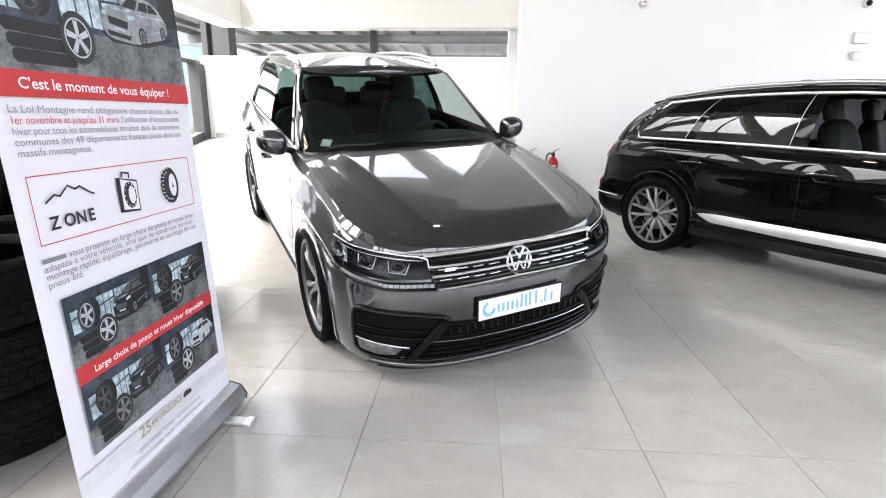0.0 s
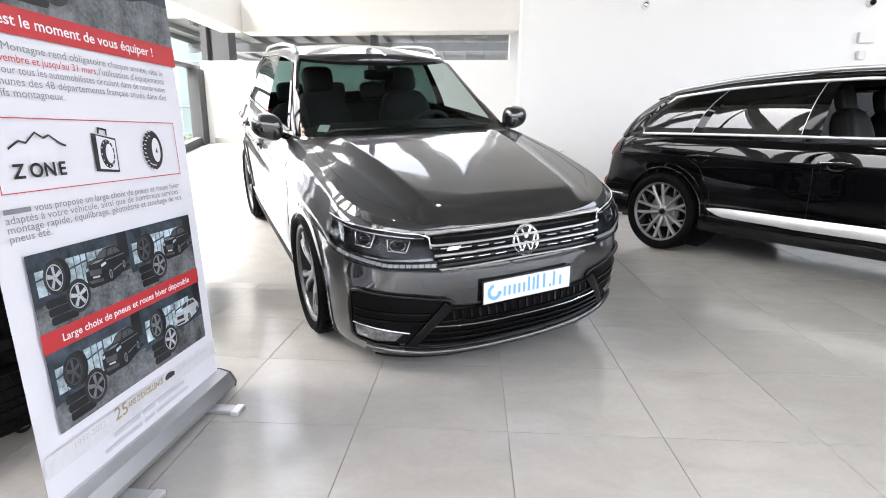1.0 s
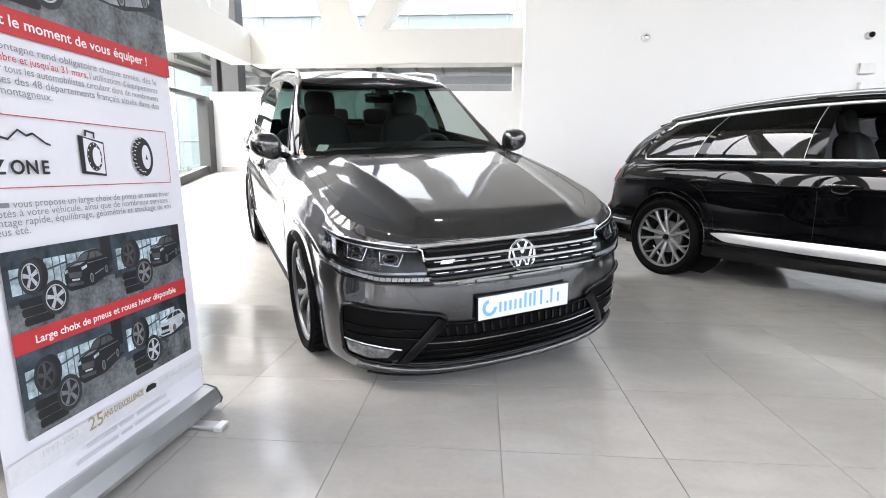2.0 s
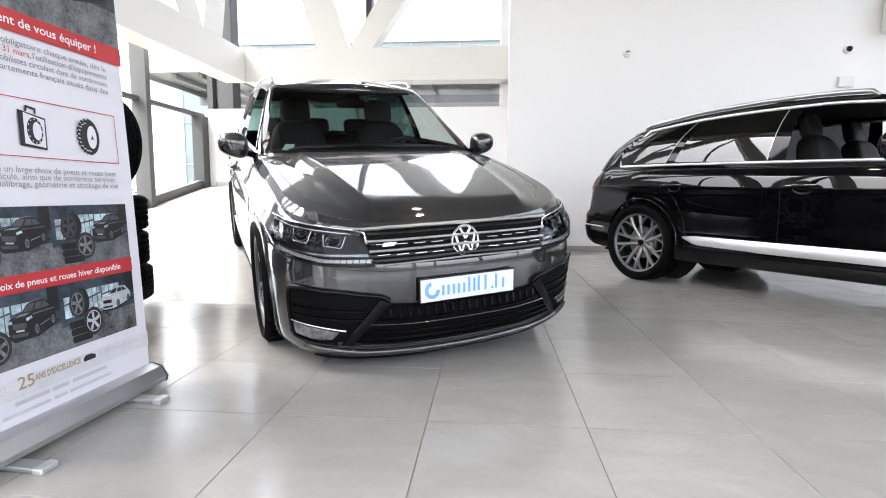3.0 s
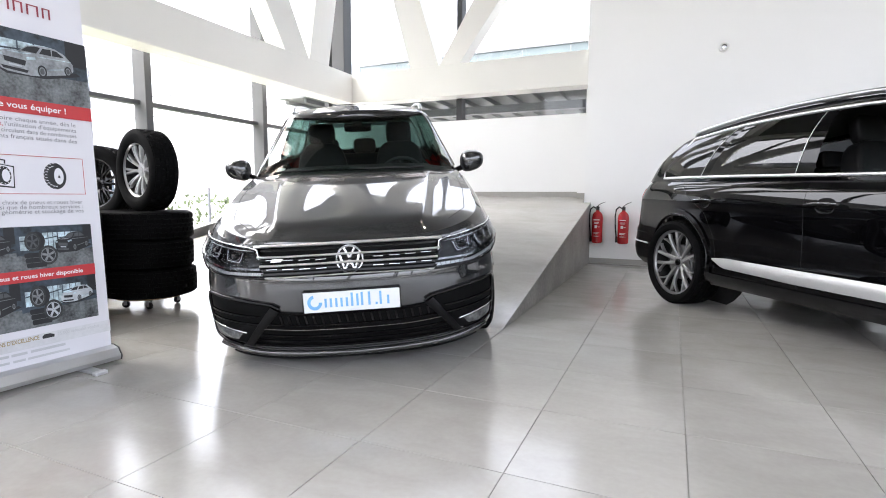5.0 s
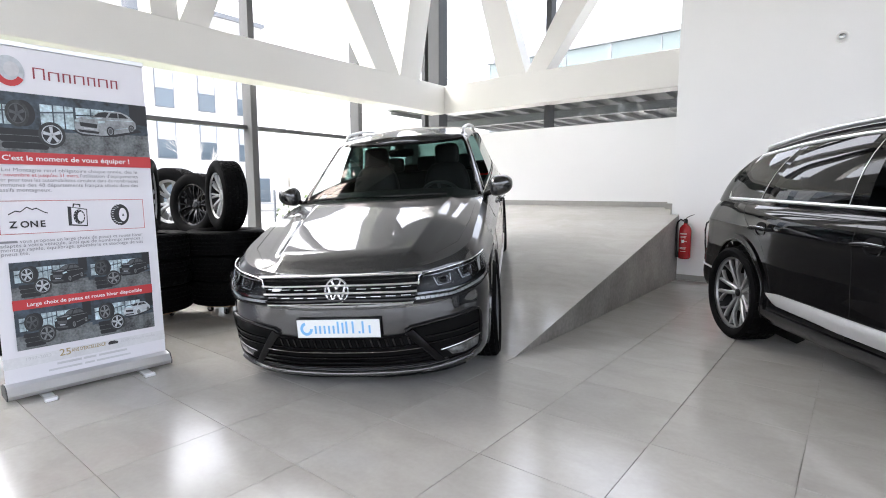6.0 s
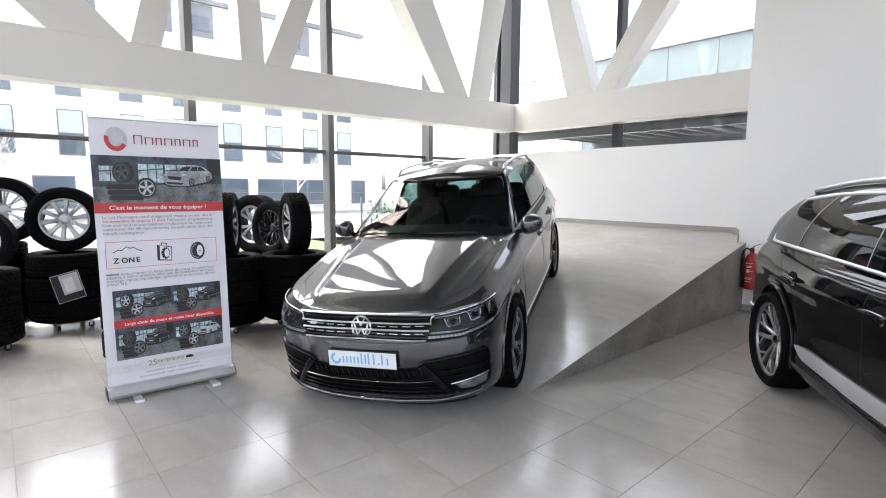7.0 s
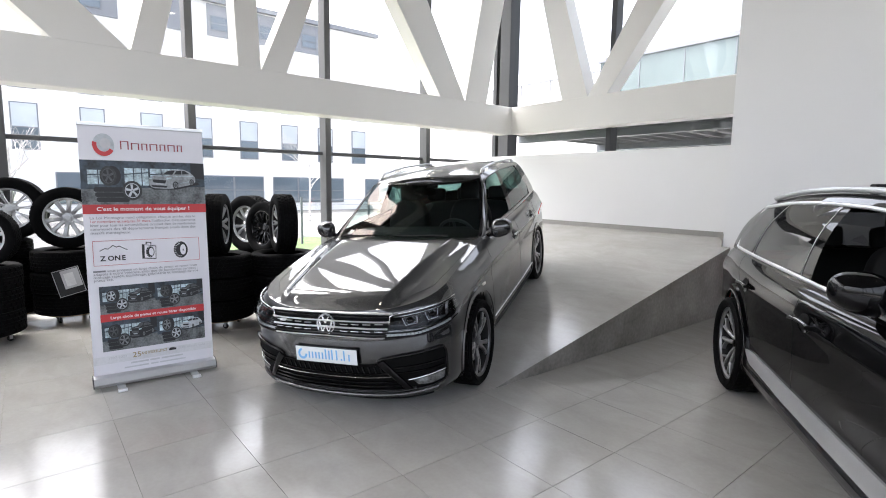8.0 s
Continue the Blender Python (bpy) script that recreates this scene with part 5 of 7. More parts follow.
# ---- the black car beside the ramp ----
QQ = dict(
    nf=22, ns=130, nr=18, rows=spread_rows(25, [0.74, 0.786, 0.796, 0.806, 0.86, 0.90, 0.94, 0.98]),
    fx=curve([(0, 0.86), (0.06, 0.91), (0.3, 0.945), (0.6, 0.94), (0.9, 0.90), (1, 0.83)]),
    rx=curve([(0, -4.01), (0.06, -4.06), (0.22, -4.09), (0.40, -4.07), (0.46, -4.03), (0.75, -3.98), (1, -3.88)]),
    w=curve([(0, 0.90), (0.06, 0.945), (0.16, 0.955), (0.30, 0.942), (0.50, 0.956), (0.72, 0.965), (0.796, 0.974), (0.806, 0.9722), (0.86, 0.962), (0.915, 0.949), (0.96, 0.929), (1, 0.896)]),
    aF=curve([(0, 0.5), (1, 0.55)]), aR=curve([(0, 0.42), (1, 0.48)]), nF=2.7, nR=2.3,
    shape=curve([(-3.8, 0.880), (-3.4, 0.928), (-3.0, 0.970), (-2.3, 0.998), (-1.5, 1.0), (-0.6, 0.997), (0, 0.99), (0.4, 0.97)]),
    zt=curve([(-4.1, 1.145), (-3.4, 1.135), (-2.5, 1.115), (-1.5, 1.09), (-0.7, 1.07), (0, 1.02), (0.5, 0.97), (0.95, 0.92)]),
    zb=curve([(-4.1, 0.38), (-3.6, 0.30), (-2.4, 0.255), (-0.5, 0.255), (0.5, 0.24), (0.95, 0.22)]),
    hood_end=-0.85,
    arches=[(0.0, 0.39, 0.425), (-2.994, 0.39, 0.425)], house_y=0.88,
    grows=[0, 0.03, 0.07, 0.2, 0.35, 0.5, 0.65, 0.8, 0.88, 0.93, 0.97, 1.0],
    gfx=curve([(0, -0.28), (0.5, -0.60), (1, -0.98)]), grx=curve([(0, -3.86), (0.5, -3.70), (0.88, -3.48), (1, -3.36)]),
    gw=curve([(0, 0.896), (0.1, 0.890), (0.5, 0.842), (0.88, 0.735), (1, 0.662)]),
    gaF=curve([(0, 0.38), (1, 0.18)]), gaR=curve([(0, 0.42), (1, 0.30)]), gnF=2.4, gnR=2.6, gnf=20, gns=61, gnr=14, warp=0.26,
    zr=curve([(-3.9, 1.47), (-3.5, 1.52), (-3.0, 1.575), (-2.4, 1.625), (-1.9, 1.638), (-1.6, 1.634), (-1.35, 1.620), (-1.15, 1.598), (-0.95, 1.565), (-0.8, 1.535)]),
    roof_crown=0.045, bead_rows=(2, 8), bead_end=0.97, bead=BRIGHT_TRIM, bead_r=0.0105, roof_glass=GLOSS_BLACK,
    pan=(-3.7, 0.6), tub=(-3.6, -0.85, 0.80, 0.29, 1.08),
)
QQ["hood"] = lambda x, y, ye: 0.05 * (1 - min(1.0, abs(y) / max(ye, 1e-3)) ** 2.4)
QQ["cowl"] = lambda y: -0.66 + 0.38 * max(0.0, 1 - (y / 0.896) ** 2.4) ** (1 / 2.4) + 0.035
QQ["bow"] = lambda x, y, v: 0.05 * max(0.0, 1 - (abs(y) / 0.9) ** 2.4) * (1 - v) if x > -1.5 else 0.0
QQ["sunroof"] = lambda x, y: -2.9 < x < -1.5 and y < 0.5


def q_window(kind, f, v):
    if kind == "front":
        return "windscreen" if f < 0.84 and 0.02 < v < 0.95 else None
    if kind == "rear":
        return "rear_window" if f < 0.74 and 0.1 < v < 0.9 else None
    if not 0.07 < v < 0.88:
        return None
    for lo, hi, k in ((0.0, 0.05, "pillar"), (0.05, 0.36, "front_window"), (0.36, 0.417, "pillar"), (0.417, 0.737, "door_window"), (0.737, 0.767, "pillar"), (0.767, 0.985, "quarter")):
        if lo <= f < hi:
            return k
    return None


QQ["window"] = q_window
BLACK_AT = pose(3.663, 1.657, 0.0, 0, 0, -54.0)
black = empty("suv", BLACK_AT, "glossy black full-size SUV parked on the tiled floor", "car")
body, skin, frames = car_common(black, QQ, PAINT_BLACK, "glossy black bodywork", side_glass=DARK_GLASS)
for s in (1, -1):
    for xw, zw, R in QQ["arches"]:
        arc = [(xw + (R + 0.016) * math.cos(a), zw + (R + 0.016) * math.sin(a)) for a in [radians(-14 + 208 * k / 30) for k in range(31)]]
        part("arch_flare", flare(skin, xw, zw, R, s, 0.062, 0.014), PAINT_BLACK, black, shade=40)
        part("arch_lip", skin.line("y", arc, 0.010, 60, 0.010, flip=s, flat=0.8, sides=10), PAINT_BLACK, black, shade=60)
    for pts in ([(-0.52, 1.05), (-0.47, 0.85), (-0.50, 0.55), (-0.55, 0.36)], [(-1.66, 1.085), (-1.66, 0.7), (-1.68, 0.36)], [(-2.98, 1.12), (-2.86, 1.0), (-2.62, 0.86), (-2.50, 0.66), (-2.46, 0.36)], [(-3.55, 0.62), (-3.95, 0.64)]):
        part("panel_seam", skin.line("y", pts, 0.0030, 24, -0.001, flip=s, sides=4), SEAM, black)
    part("sill_trim", skin.patch("y", [(-0.44, 0.345), (-2.55, 0.355)], [(-0.44, 0.255), (-2.55, 0.260)], 0.014, 0.03, 30, 4, flip=s), GLOSS_BLACK, black, shade=40)
    part("sill_strip", skin.patch("y", [(-2.50, 0.478), (-2.36, 0.492), (-1.72, 0.486), (-0.46, 0.478)], [(-2.48, 0.462), (-2.36, 0.412), (-1.72, 0.392), (-0.46, 0.384)], 0.016, 0.02, 40, 6, flip=s, bulge=0.006), STRIP_ALU, black, "satin aluminium door strip", 40)
    for x, z in ((-1.50, 0.928), (-2.60, 0.945)):
        h = handle_parts(black, skin, s, x, z, GLOSS_BLACK, RECESS_SHADE)
        part("handle_trim", skin.line("y", [(x - 0.102, z + 0.008), (x, z + 0.014), (x + 0.102, z + 0.010)], 0.0022, 14, 0.037, flip=s), CHROME, h, shade=60)
    mirror_parts(black, s, -0.99, 0.965, 1.200, PAINT_BLACK, 1.15, 0.104)
    rail = [Vector(q) for q in frames[s][-1][QQ["gnf"] + 1:QQ["gnf"] + QQ["gns"] + 9:3]]
    pts = [Vector((q.x, q.y * 1.0, q.z + 0.024)) for q in rail]
    pts[0].z -= 0.028
    pts[-2].z -= 0.010
    pts[-1].z -= 0.034
    part("roof_rail", tube(bmesh.new(), pts, [0.010] + [0.024] * (len(pts) - 3) + [0.018, 0.008], 10, flat=0.8), SATIN, black, "aluminium roof rail", 60)
    for f in (0.418, 0.768):
        j = QQ["gnf"] + round(f * (QQ["gns"] - 1))
        pts = [Vector(row[j]) + Vector((0, s * 0.003, 0)) for row in frames[s][2:9]]
        part("window_divider", tube(bmesh.new(), pts, 0.0024, 6), SATIN, black, shade=60)
    part("tail_light", skin.patch("y", [(-3.95, 1.085), (-3.82, 1.090), (-3.68, 1.065)], [(-3.98, 0.94), (-3.86, 0.94), (-3.74, 0.97)], 0.008, 0.02, 12, 6, flip=s), RED_LENS, black, "red tail light", 40)
    part("tail_light", skin.patch("r", [(0.40, 1.06), (0.62, 1.07), (0.74, 1.07)], [(0.44, 0.93), (0.62, 0.93), (0.76, 0.93)], 0.008, 0.02, 12, 6, flip=s), RED_LENS, black, shade=40)
    part("rear_reflector", skin.patch("y", [(-4.0, 0.66), (-3.86, 0.665)], [(-4.0, 0.60), (-3.88, 0.605)], 0.006, 0.01, 8, 4, flip=s), RED_LENS, black)
    part("bumper_strip", skin.line("y", [(-3.99, 0.535), (-3.80, 0.53), (-3.52, 0.515)], 0.009, 14, 0.006, flip=s, flat=0.8), SATIN, black, shade=60)
    lamp = part("headlight", skin.patch("x", [(0.62, 0.90), (0.80, 0.90)], [(0.58, 0.76), (0.82, 0.78)], 0.006, 0.02, 10, 6, flip=s), LAMP_DARK, black, shade=40)
part("grille", skin.patch("x", [(-0.50, 0.90), (0, 0.91), (0.50, 0.90)], [(-0.42, 0.42), (0, 0.40), (0.42, 0.42)], 0.005, 0.02, 20, 10), GLOSS_BLACK, black, shade=40)
part("bumper_bar", skin.line("r", [(-0.75, 0.50), (0, 0.48), (0.75, 0.50)], 0.012, 24, 0.006, flat=0.8), SATIN, black, shade=60)
part("roof_spoiler", moved(soft_block(0.11, 0.50, 0.014, 0.1), pose(-3.36, 0, 1.540, 0, -12, 0)), PAINT_BLACK, black, "small roof spoiler", 50)
part("sunroof_deflector", box(-1.98, -1.90, -0.52, 0.52, 1.668, 1.696, 0.01), MATT_BLACK, black)
bm = bmesh.new()
for y in (-0.45, 0.45):
    tube(bm, [(-3.9, y, 0.30), (-3.6, y, 0.30), (-3.3, y * 0.6, 0.27)], 0.05, 12)
part("exhaust", bm, MATT_BLACK, black, shade=50)
for y in (0.40, -0.40):
    seat_parts(black, -1.55, y, 0.32, wide=0.28, mat=CABIN_BLACK)
bench = part("rear_seat", moved(soft_block(0.10, 0.66, 0.32, 0.15), pose(-2.62, 0, 0.92, 0, -18, 0)), CABIN_BLACK, black, "black rear bench", 60)
for y in (-0.45, 0.0, 0.45):
    part("headrest", moved(soft_block(0.05, 0.13, 0.08, 0.3), pose(-2.74, y, 1.32, 0, -12, 0)), SEAT, bench, shade=60)
part("dashboard", moved(soft_block(0.22, 0.74, 0.14, 0.2), pose(-0.90, 0, 0.97, 0, 10, 0)), CABIN, black, "dark dashboard", 50)
bm = bmesh.new()
M = Matrix.Translation((-1.16, 0.40, 1.03)) @ Matrix.Rotation(radians(-62), 4, "Y")
tube(bm, [M @ Vector((0.185 * math.cos(2 * math.pi * k / 32), 0.185 * math.sin(2 * math.pi * k / 32), 0)) for k in range(32)], 0.016, 8, closed=True)
add_box(bm, -0.06, 0.06, -0.17, 0.17, -0.02, 0.01, 0.01, M)
part("steering_wheel", bm, SEAT, black, shade=60)
Q_TYRE = mesh_of("tyre", tyre_mesh(0.385, 0.298, 0.285), RUBBER, 40)
Q_RIM = mesh_of("rim", forked_rim(0.303, 0.255), [RIM_GREY, MATT_BLACK, RIM_SILVER], 30)
Q_DISC = mesh_of("brake", disc_mesh(), RIM_GREY, 40)
for xw in (0.0, -2.994):
    for s in (1, -1):
        make_wheel(black, pose(xw, s * 0.835, 0.383, 0, 14, 0 if s > 0 else 180), (Q_TYRE, Q_RIM, Q_DISC, 0.064))


# ---- roll-up banner ----
BANNER = material("banner_fabric", (0.74, 0.73, 0.77), 0.55, var=0.012, scale=3, fine=400, bump=0.05)
PRINT_RED = material("print_red", (0.52, 0.035, 0.04), 0.5, var=0.02)
PRINT_WINE = material("print_wine_red", (0.28, 0.04, 0.06), 0.5, var=0.02)
PRINT_BLACK = material("print_black", (0.02, 0.02, 0.022), 0.5)
PRINT_GREY = material("print_grey", (0.23, 0.23, 0.25), 0.5)
PRINT_PALE = material("print_pale_grey", (0.55, 0.55, 0.57), 0.5)
PRINT_BAND = material("print_light_grey", (0.66, 0.66, 0.68), 0.5)
PRINT_GOLD = material("print_gold", (0.36, 0.28, 0.15), 0.5)
PRINT_WHITE = material("print_white", (0.78, 0.78, 0.79), 0.5)
PHOTO_DARK = material("photo_blue_grey", (0.035, 0.050, 0.066), 0.5, var=0.6, scale=9, fine=45)
PHOTO_FLOOR = material("photo_floor", (0.125, 0.135, 0.14), 0.5, var=0.5, scale=11, fine=80)
PHOTO_LIGHT = material("photo_glass", (0.40, 0.50, 0.54), 0.5, var=0.45, scale=14, fine=60)
PHOTO_SILVER = material("photo_silver", (0.46, 0.49, 0.52), 0.5, var=0.1, scale=20)
PHOTO_RIM = material("photo_dark_rim", (0.07, 0.075, 0.08), 0.5, var=0.2, scale=20)
PHOTO_CAR = material("photo_car_grey", (0.27, 0.285, 0.30), 0.5, var=0.3, scale=14)
PHOTO_MID = material("photo_mid_grey", (0.20, 0.21, 0.22), 0.5, var=0.2, scale=20)
PHOTO_RUBBER = material("photo_rubber", (0.028, 0.029, 0.031), 0.5, var=0.3, scale=30)
PHOTO_BLACK = material("photo_black", (0.012, 0.013, 0.015), 0.5, var=0.2, scale=20)

# the sheet stands in the plane x = 0 of its own frame, printed side +x, reading along +y
banner = empty("roll_up_banner", pose(-1.913, -0.192, 0.0, 0, 0, -2.4), "white roll-up banner printed with red bands and tyre pictures", "banner")
HB, WB = 2.085, 0.89
LEAN_BACK = 0.046
bm = bmesh.new()
rows = []
for i in range(25):
    z = 0.085 + (HB - 0.085) * i / 24
    rows.append([(0.004 * math.sin(z * 2.1) + 0.0025 * math.sin(4 * y + z) - LEAN_BACK * (z - 0.085), y, z) for y in [WB * (k / 12 - 0.5) for k in range(13)]])
add_grid(bm, rows)
add_grid(bm, [[(x - 0.0015, y, z) for x, y, z in r] for r in rows])
part("sheet", bm, BANNER, banner, shade=60)
part("top_rail", box(-0.010 - LEAN_BACK * 2, 0.012 - LEAN_BACK * 2, -WB / 2 - 0.003, WB / 2 + 0.003, HB - 0.006, HB + 0.022, 0.004), SATIN, banner)
bm = bmesh.new()
prism(bm, [(-0.075, 0.022), (0.075, 0.022), (0.082, 0.045), (0.055, 0.088), (0.012, 0.100), (-0.040, 0.094), (-0.078, 0.060)], WB + 0.012, Matrix(((1, 0, 0, 0), (0, 0, 1, -WB / 2 - 0.006), (0, 1, 0, 0), (0, 0, 0, 1))))
base = part("cassette", bm, SATIN, banner, "silver aluminium cassette")
for y in (-WB / 2 - 0.012, WB / 2 + 0.006):
    bm = bmesh.new()
    prism(bm, [(-0.078, 0.020), (0.079, 0.020), (0.086, 0.045), (0.058, 0.091), (0.012, 0.103), (-0.042, 0.097), (-0.081, 0.060)], 0.006, Matrix(((1, 0, 0, 0), (0, 0, 1, y), (0, 1, 0, 0), (0, 0, 0, 1))))
    part("end_cap", bm, ALU_DARK, base)
for y in (-0.27, 0.27):
    part("foot", box(-0.15, 0.19, y - 0.028, y + 0.028, 0.002, 0.018, 0.004), SATIN, banner, "swivel foot")
    part("foot_tip", box(0.165, 0.20, y - 0.033, y + 0.033, 0.0, 0.020, 0.004), BRIGHT_TRIM, banner)
part("pole", tube(bmesh.new(), [(-0.03, 0, 0.09), (-0.02 - LEAN_BACK * 2, 0, HB)], 0.011, 10), SATIN, banner, shade=60)


def print_z(z):
    """Heights on the printed artwork, set to the sheet's real spacing."""
    return float(np.interp(z, (0, 0.168, 0.206, 0.27, 0.345, 0.548, 0.602, 0.808, 0.985, 1.02, 1.235, 1.26, 1.44, 1.47, 1.545, 1.86, 2.085),
                           (0, 0.128, 0.160, 0.222, 0.287, 0.530, 0.590, 0.815, 0.945, 0.982, 1.18, 1.21, 1.372, 1.394, 1.467, 1.815, 2.085)))


def bx(z):
    return 0.004 * math.sin(z * 2.1) + 0.0066 - LEAN_BACK * (z - 0.085)


def flat(name, y0, y1, z0, z1, mat, lift=0.0, skew=0.0, label=""):
    """A printed field on the sheet, in coordinates from its middle and the floor."""
    z0, z1 = print_z(z0), print_z(z1)
    bm = bmesh.new()
    n = max(2, int((z1 - z0) / 0.08) + 1)
    add_grid(bm, [[(bx(z0 + (z1 - z0) * i / n) + lift, y0 + (y1 - y0) * k / 6, z0 + (z1 - z0) * i / n + skew * (k / 6)) for k in range(7)] for i in range(n + 1)])
    return part(name, bm, mat, banner, label)


def shape(name, poly, mat, lift):
    bm = bmesh.new()
    bm.faces.new([bm.verts.new((bx(z) + lift, y, z)) for y, z in [(p, print_z(q)) for p, q in poly]])
    bmesh.ops.triangulate(bm, faces=bm.faces)
    return part(name, bm, mat, banner)


def words(name, body, y, z, size, mat, width=0.0, align="LEFT", lift=0.0012, turn=0.0, weight=0.0):
    z = print_z(z)
    me = text_mesh(body, size, width, align, weight=weight)
    me.materials.append(mat)
    m = Matrix.Translation((bx(z) + lift, y, z)) @ Matrix(((0, 0, 1, 0), (1, 0, 0, 0), (0, 1, 0, 0), (0, 0, 0, 1))) @ Matrix.Rotation(-LEAN_BACK, 4, "X") @ Matrix.Rotation(radians(turn), 4, "Z")
    return share(name, me, banner, m)


def ring(cy, cz, a, b, n=28, t=0.0):
    return [(cy + a * math.cos(2 * math.pi * k / n + t), cz + b * math.sin(2 * math.pi * k / n + t)) for k in range(n)]


def printed_wheel(cy, cz, r, mat, lift, k=0.92, deep=0.0):
    """A wheel in a printed picture; k narrows it, deep shows its tread beside the face."""
    if deep:
        shape("printed_tyre", ring(cy + deep * r, cz + 0.04 * r, r * k, r * 0.98), PHOTO_BLACK, lift)
    shape("printed_tyre", ring(cy, cz, r * k, r), PHOTO_RUBBER, lift + 0.0002)
    shape("printed_rim", ring(cy, cz, r * 0.70 * k, r * 0.74), PHOTO_BLACK, lift + 0.0004)
    bm = bmesh.new()
    for n in range(5):
        a = 2 * math.pi * n / 5 + 0.4
        q = [(cy + k * r * c * math.cos(a + d), cz + r * c * math.sin(a + d)) for c, d in ((0.10, -1.2), (0.66, -0.20), (0.66, 0.20), (0.10, 1.2))]
        bm.faces.new([bm.verts.new((bx(z) + lift + 0.0006, y, z)) for y, z in [(u, print_z(v)) for u, v in q]])
    o, i = [[(u, print_z(v)) for u, v in ring(cy, cz, k * r * a, r * a)] for a in (0.76, 0.69)]
    add_grid(bm, [[(bx(z) + lift + 0.0006, y, z) for y, z in o], [(bx(z) + lift + 0.0006, y, z) for y, z in i]], close_u=True)
    part("printed_rim", bm, mat, banner)


def printed_car(cy, cz, w, mat, lift, tall):
    """A car in a printed picture, turned so that its front and one side show."""
    h = w * tall
    pale = mat is not PHOTO_BLACK
    glass = PHOTO_RIM if not pale else PHOTO_BLACK
    line = PHOTO_MID if not pale else PHOTO_LIGHT

    def field(name, pts, m, up):
        shape(name, [(cy + a * w, cz + b * h) for a, b in pts], m, lift + up)
    field("printed_shade", ((-0.54, -0.36), (0.54, -0.16), (0.60, -0.24), (0.10, -0.52), (-0.40, -0.53)), PHOTO_BLACK, -0.0003)
    field("printed_car", ((-0.46, -0.40), (-0.50, -0.26), (-0.50, 0.0), (-0.46, 0.11), (-0.38, 0.17), (-0.22, 0.22), (-0.12, 0.40), (-0.03, 0.47), (0.12, 0.50), (0.26, 0.48), (0.37, 0.38), (0.45, 0.22), (0.50, 0.10), (0.50, -0.10), (0.46, -0.22), (0.38, -0.28), (0.02, -0.46), (-0.10, -0.49), (-0.38, -0.46)), mat, 0)
    field("printed_window", ((-0.20, 0.225), (-0.11, 0.385), (-0.01, 0.435), (0.06, 0.43), (0.0, 0.225)), glass, 0.0003)
    field("printed_window", ((0.04, 0.235), (0.09, 0.42), (0.20, 0.435), (0.20, 0.245)), glass, 0.0003)
    field("printed_window", ((0.215, 0.245), (0.215, 0.43), (0.28, 0.42), (0.38, 0.265)), glass, 0.0003)
    field("printed_grille", ((-0.42, -0.02), (-0.14, -0.06), (-0.16, -0.22), (-0.41, -0.17)), PHOTO_BLACK if pale else PHOTO_RIM, 0.0004)
    field("printed_grille", ((-0.46, -0.30), (-0.12, -0.34), (-0.14, -0.43), (-0.43, -0.39)), PHOTO_BLACK if pale else PHOTO_RIM, 0.0004)
    field("printed_plate", ((-0.36, -0.21), (-0.20, -0.235), (-0.20, -0.285), (-0.36, -0.26)), PHOTO_SILVER, 0.0006)
    field("printed_lamp", ((-0.495, 0.05), (-0.43, 0.07), (-0.42, -0.01), (-0.49, -0.03)), PHOTO_LIGHT, 0.0005)
    field("printed_lamp", ((-0.14, 0.05), (-0.02, 0.10), (-0.01, 0.03), (-0.13, -0.03)), PHOTO_LIGHT, 0.0005)
    field("printed_line", ((0.0, 0.14), (0.47, 0.18), (0.47, 0.165), (0.0, 0.120)), line, 0.0005)
    field("printed_line", ((0.14, -0.20), (0.36, -0.10), (0.36, -0.125), (0.14, -0.235)), line, 0.0005)
    field("printed_line", ((-0.38, 0.13), (-0.24, 0.19), (-0.04, 0.19), (-0.16, 0.13)), line, 0.0005)
    field("printed_line", ((-0.11, 0.41), (-0.02, 0.475), (0.12, 0.505), (0.26, 0.485), (0.12, 0.490), (-0.02, 0.460)), line, 0.0006)
    for a, r in ((0.06, 1.0), (0.42, 0.84)):
        c = cz - (0.30 if a < 0.2 else 0.15) * h
        shape("printed_tyre", ring(cy + a * w, c, w * 0.062 * r, h * 0.19 * r, 18), PHOTO_BLACK, lift + 0.0005)
        shape("printed_rim", ring(cy + a * w, c, w * 0.042 * r, h * 0.135 * r, 14), PHOTO_MID, lift + 0.0008)
        shape("printed_rim", ring(cy + a * w, c, w * 0.030 * r, h * 0.100 * r, 14), PHOTO_RIM, lift + 0.0010)


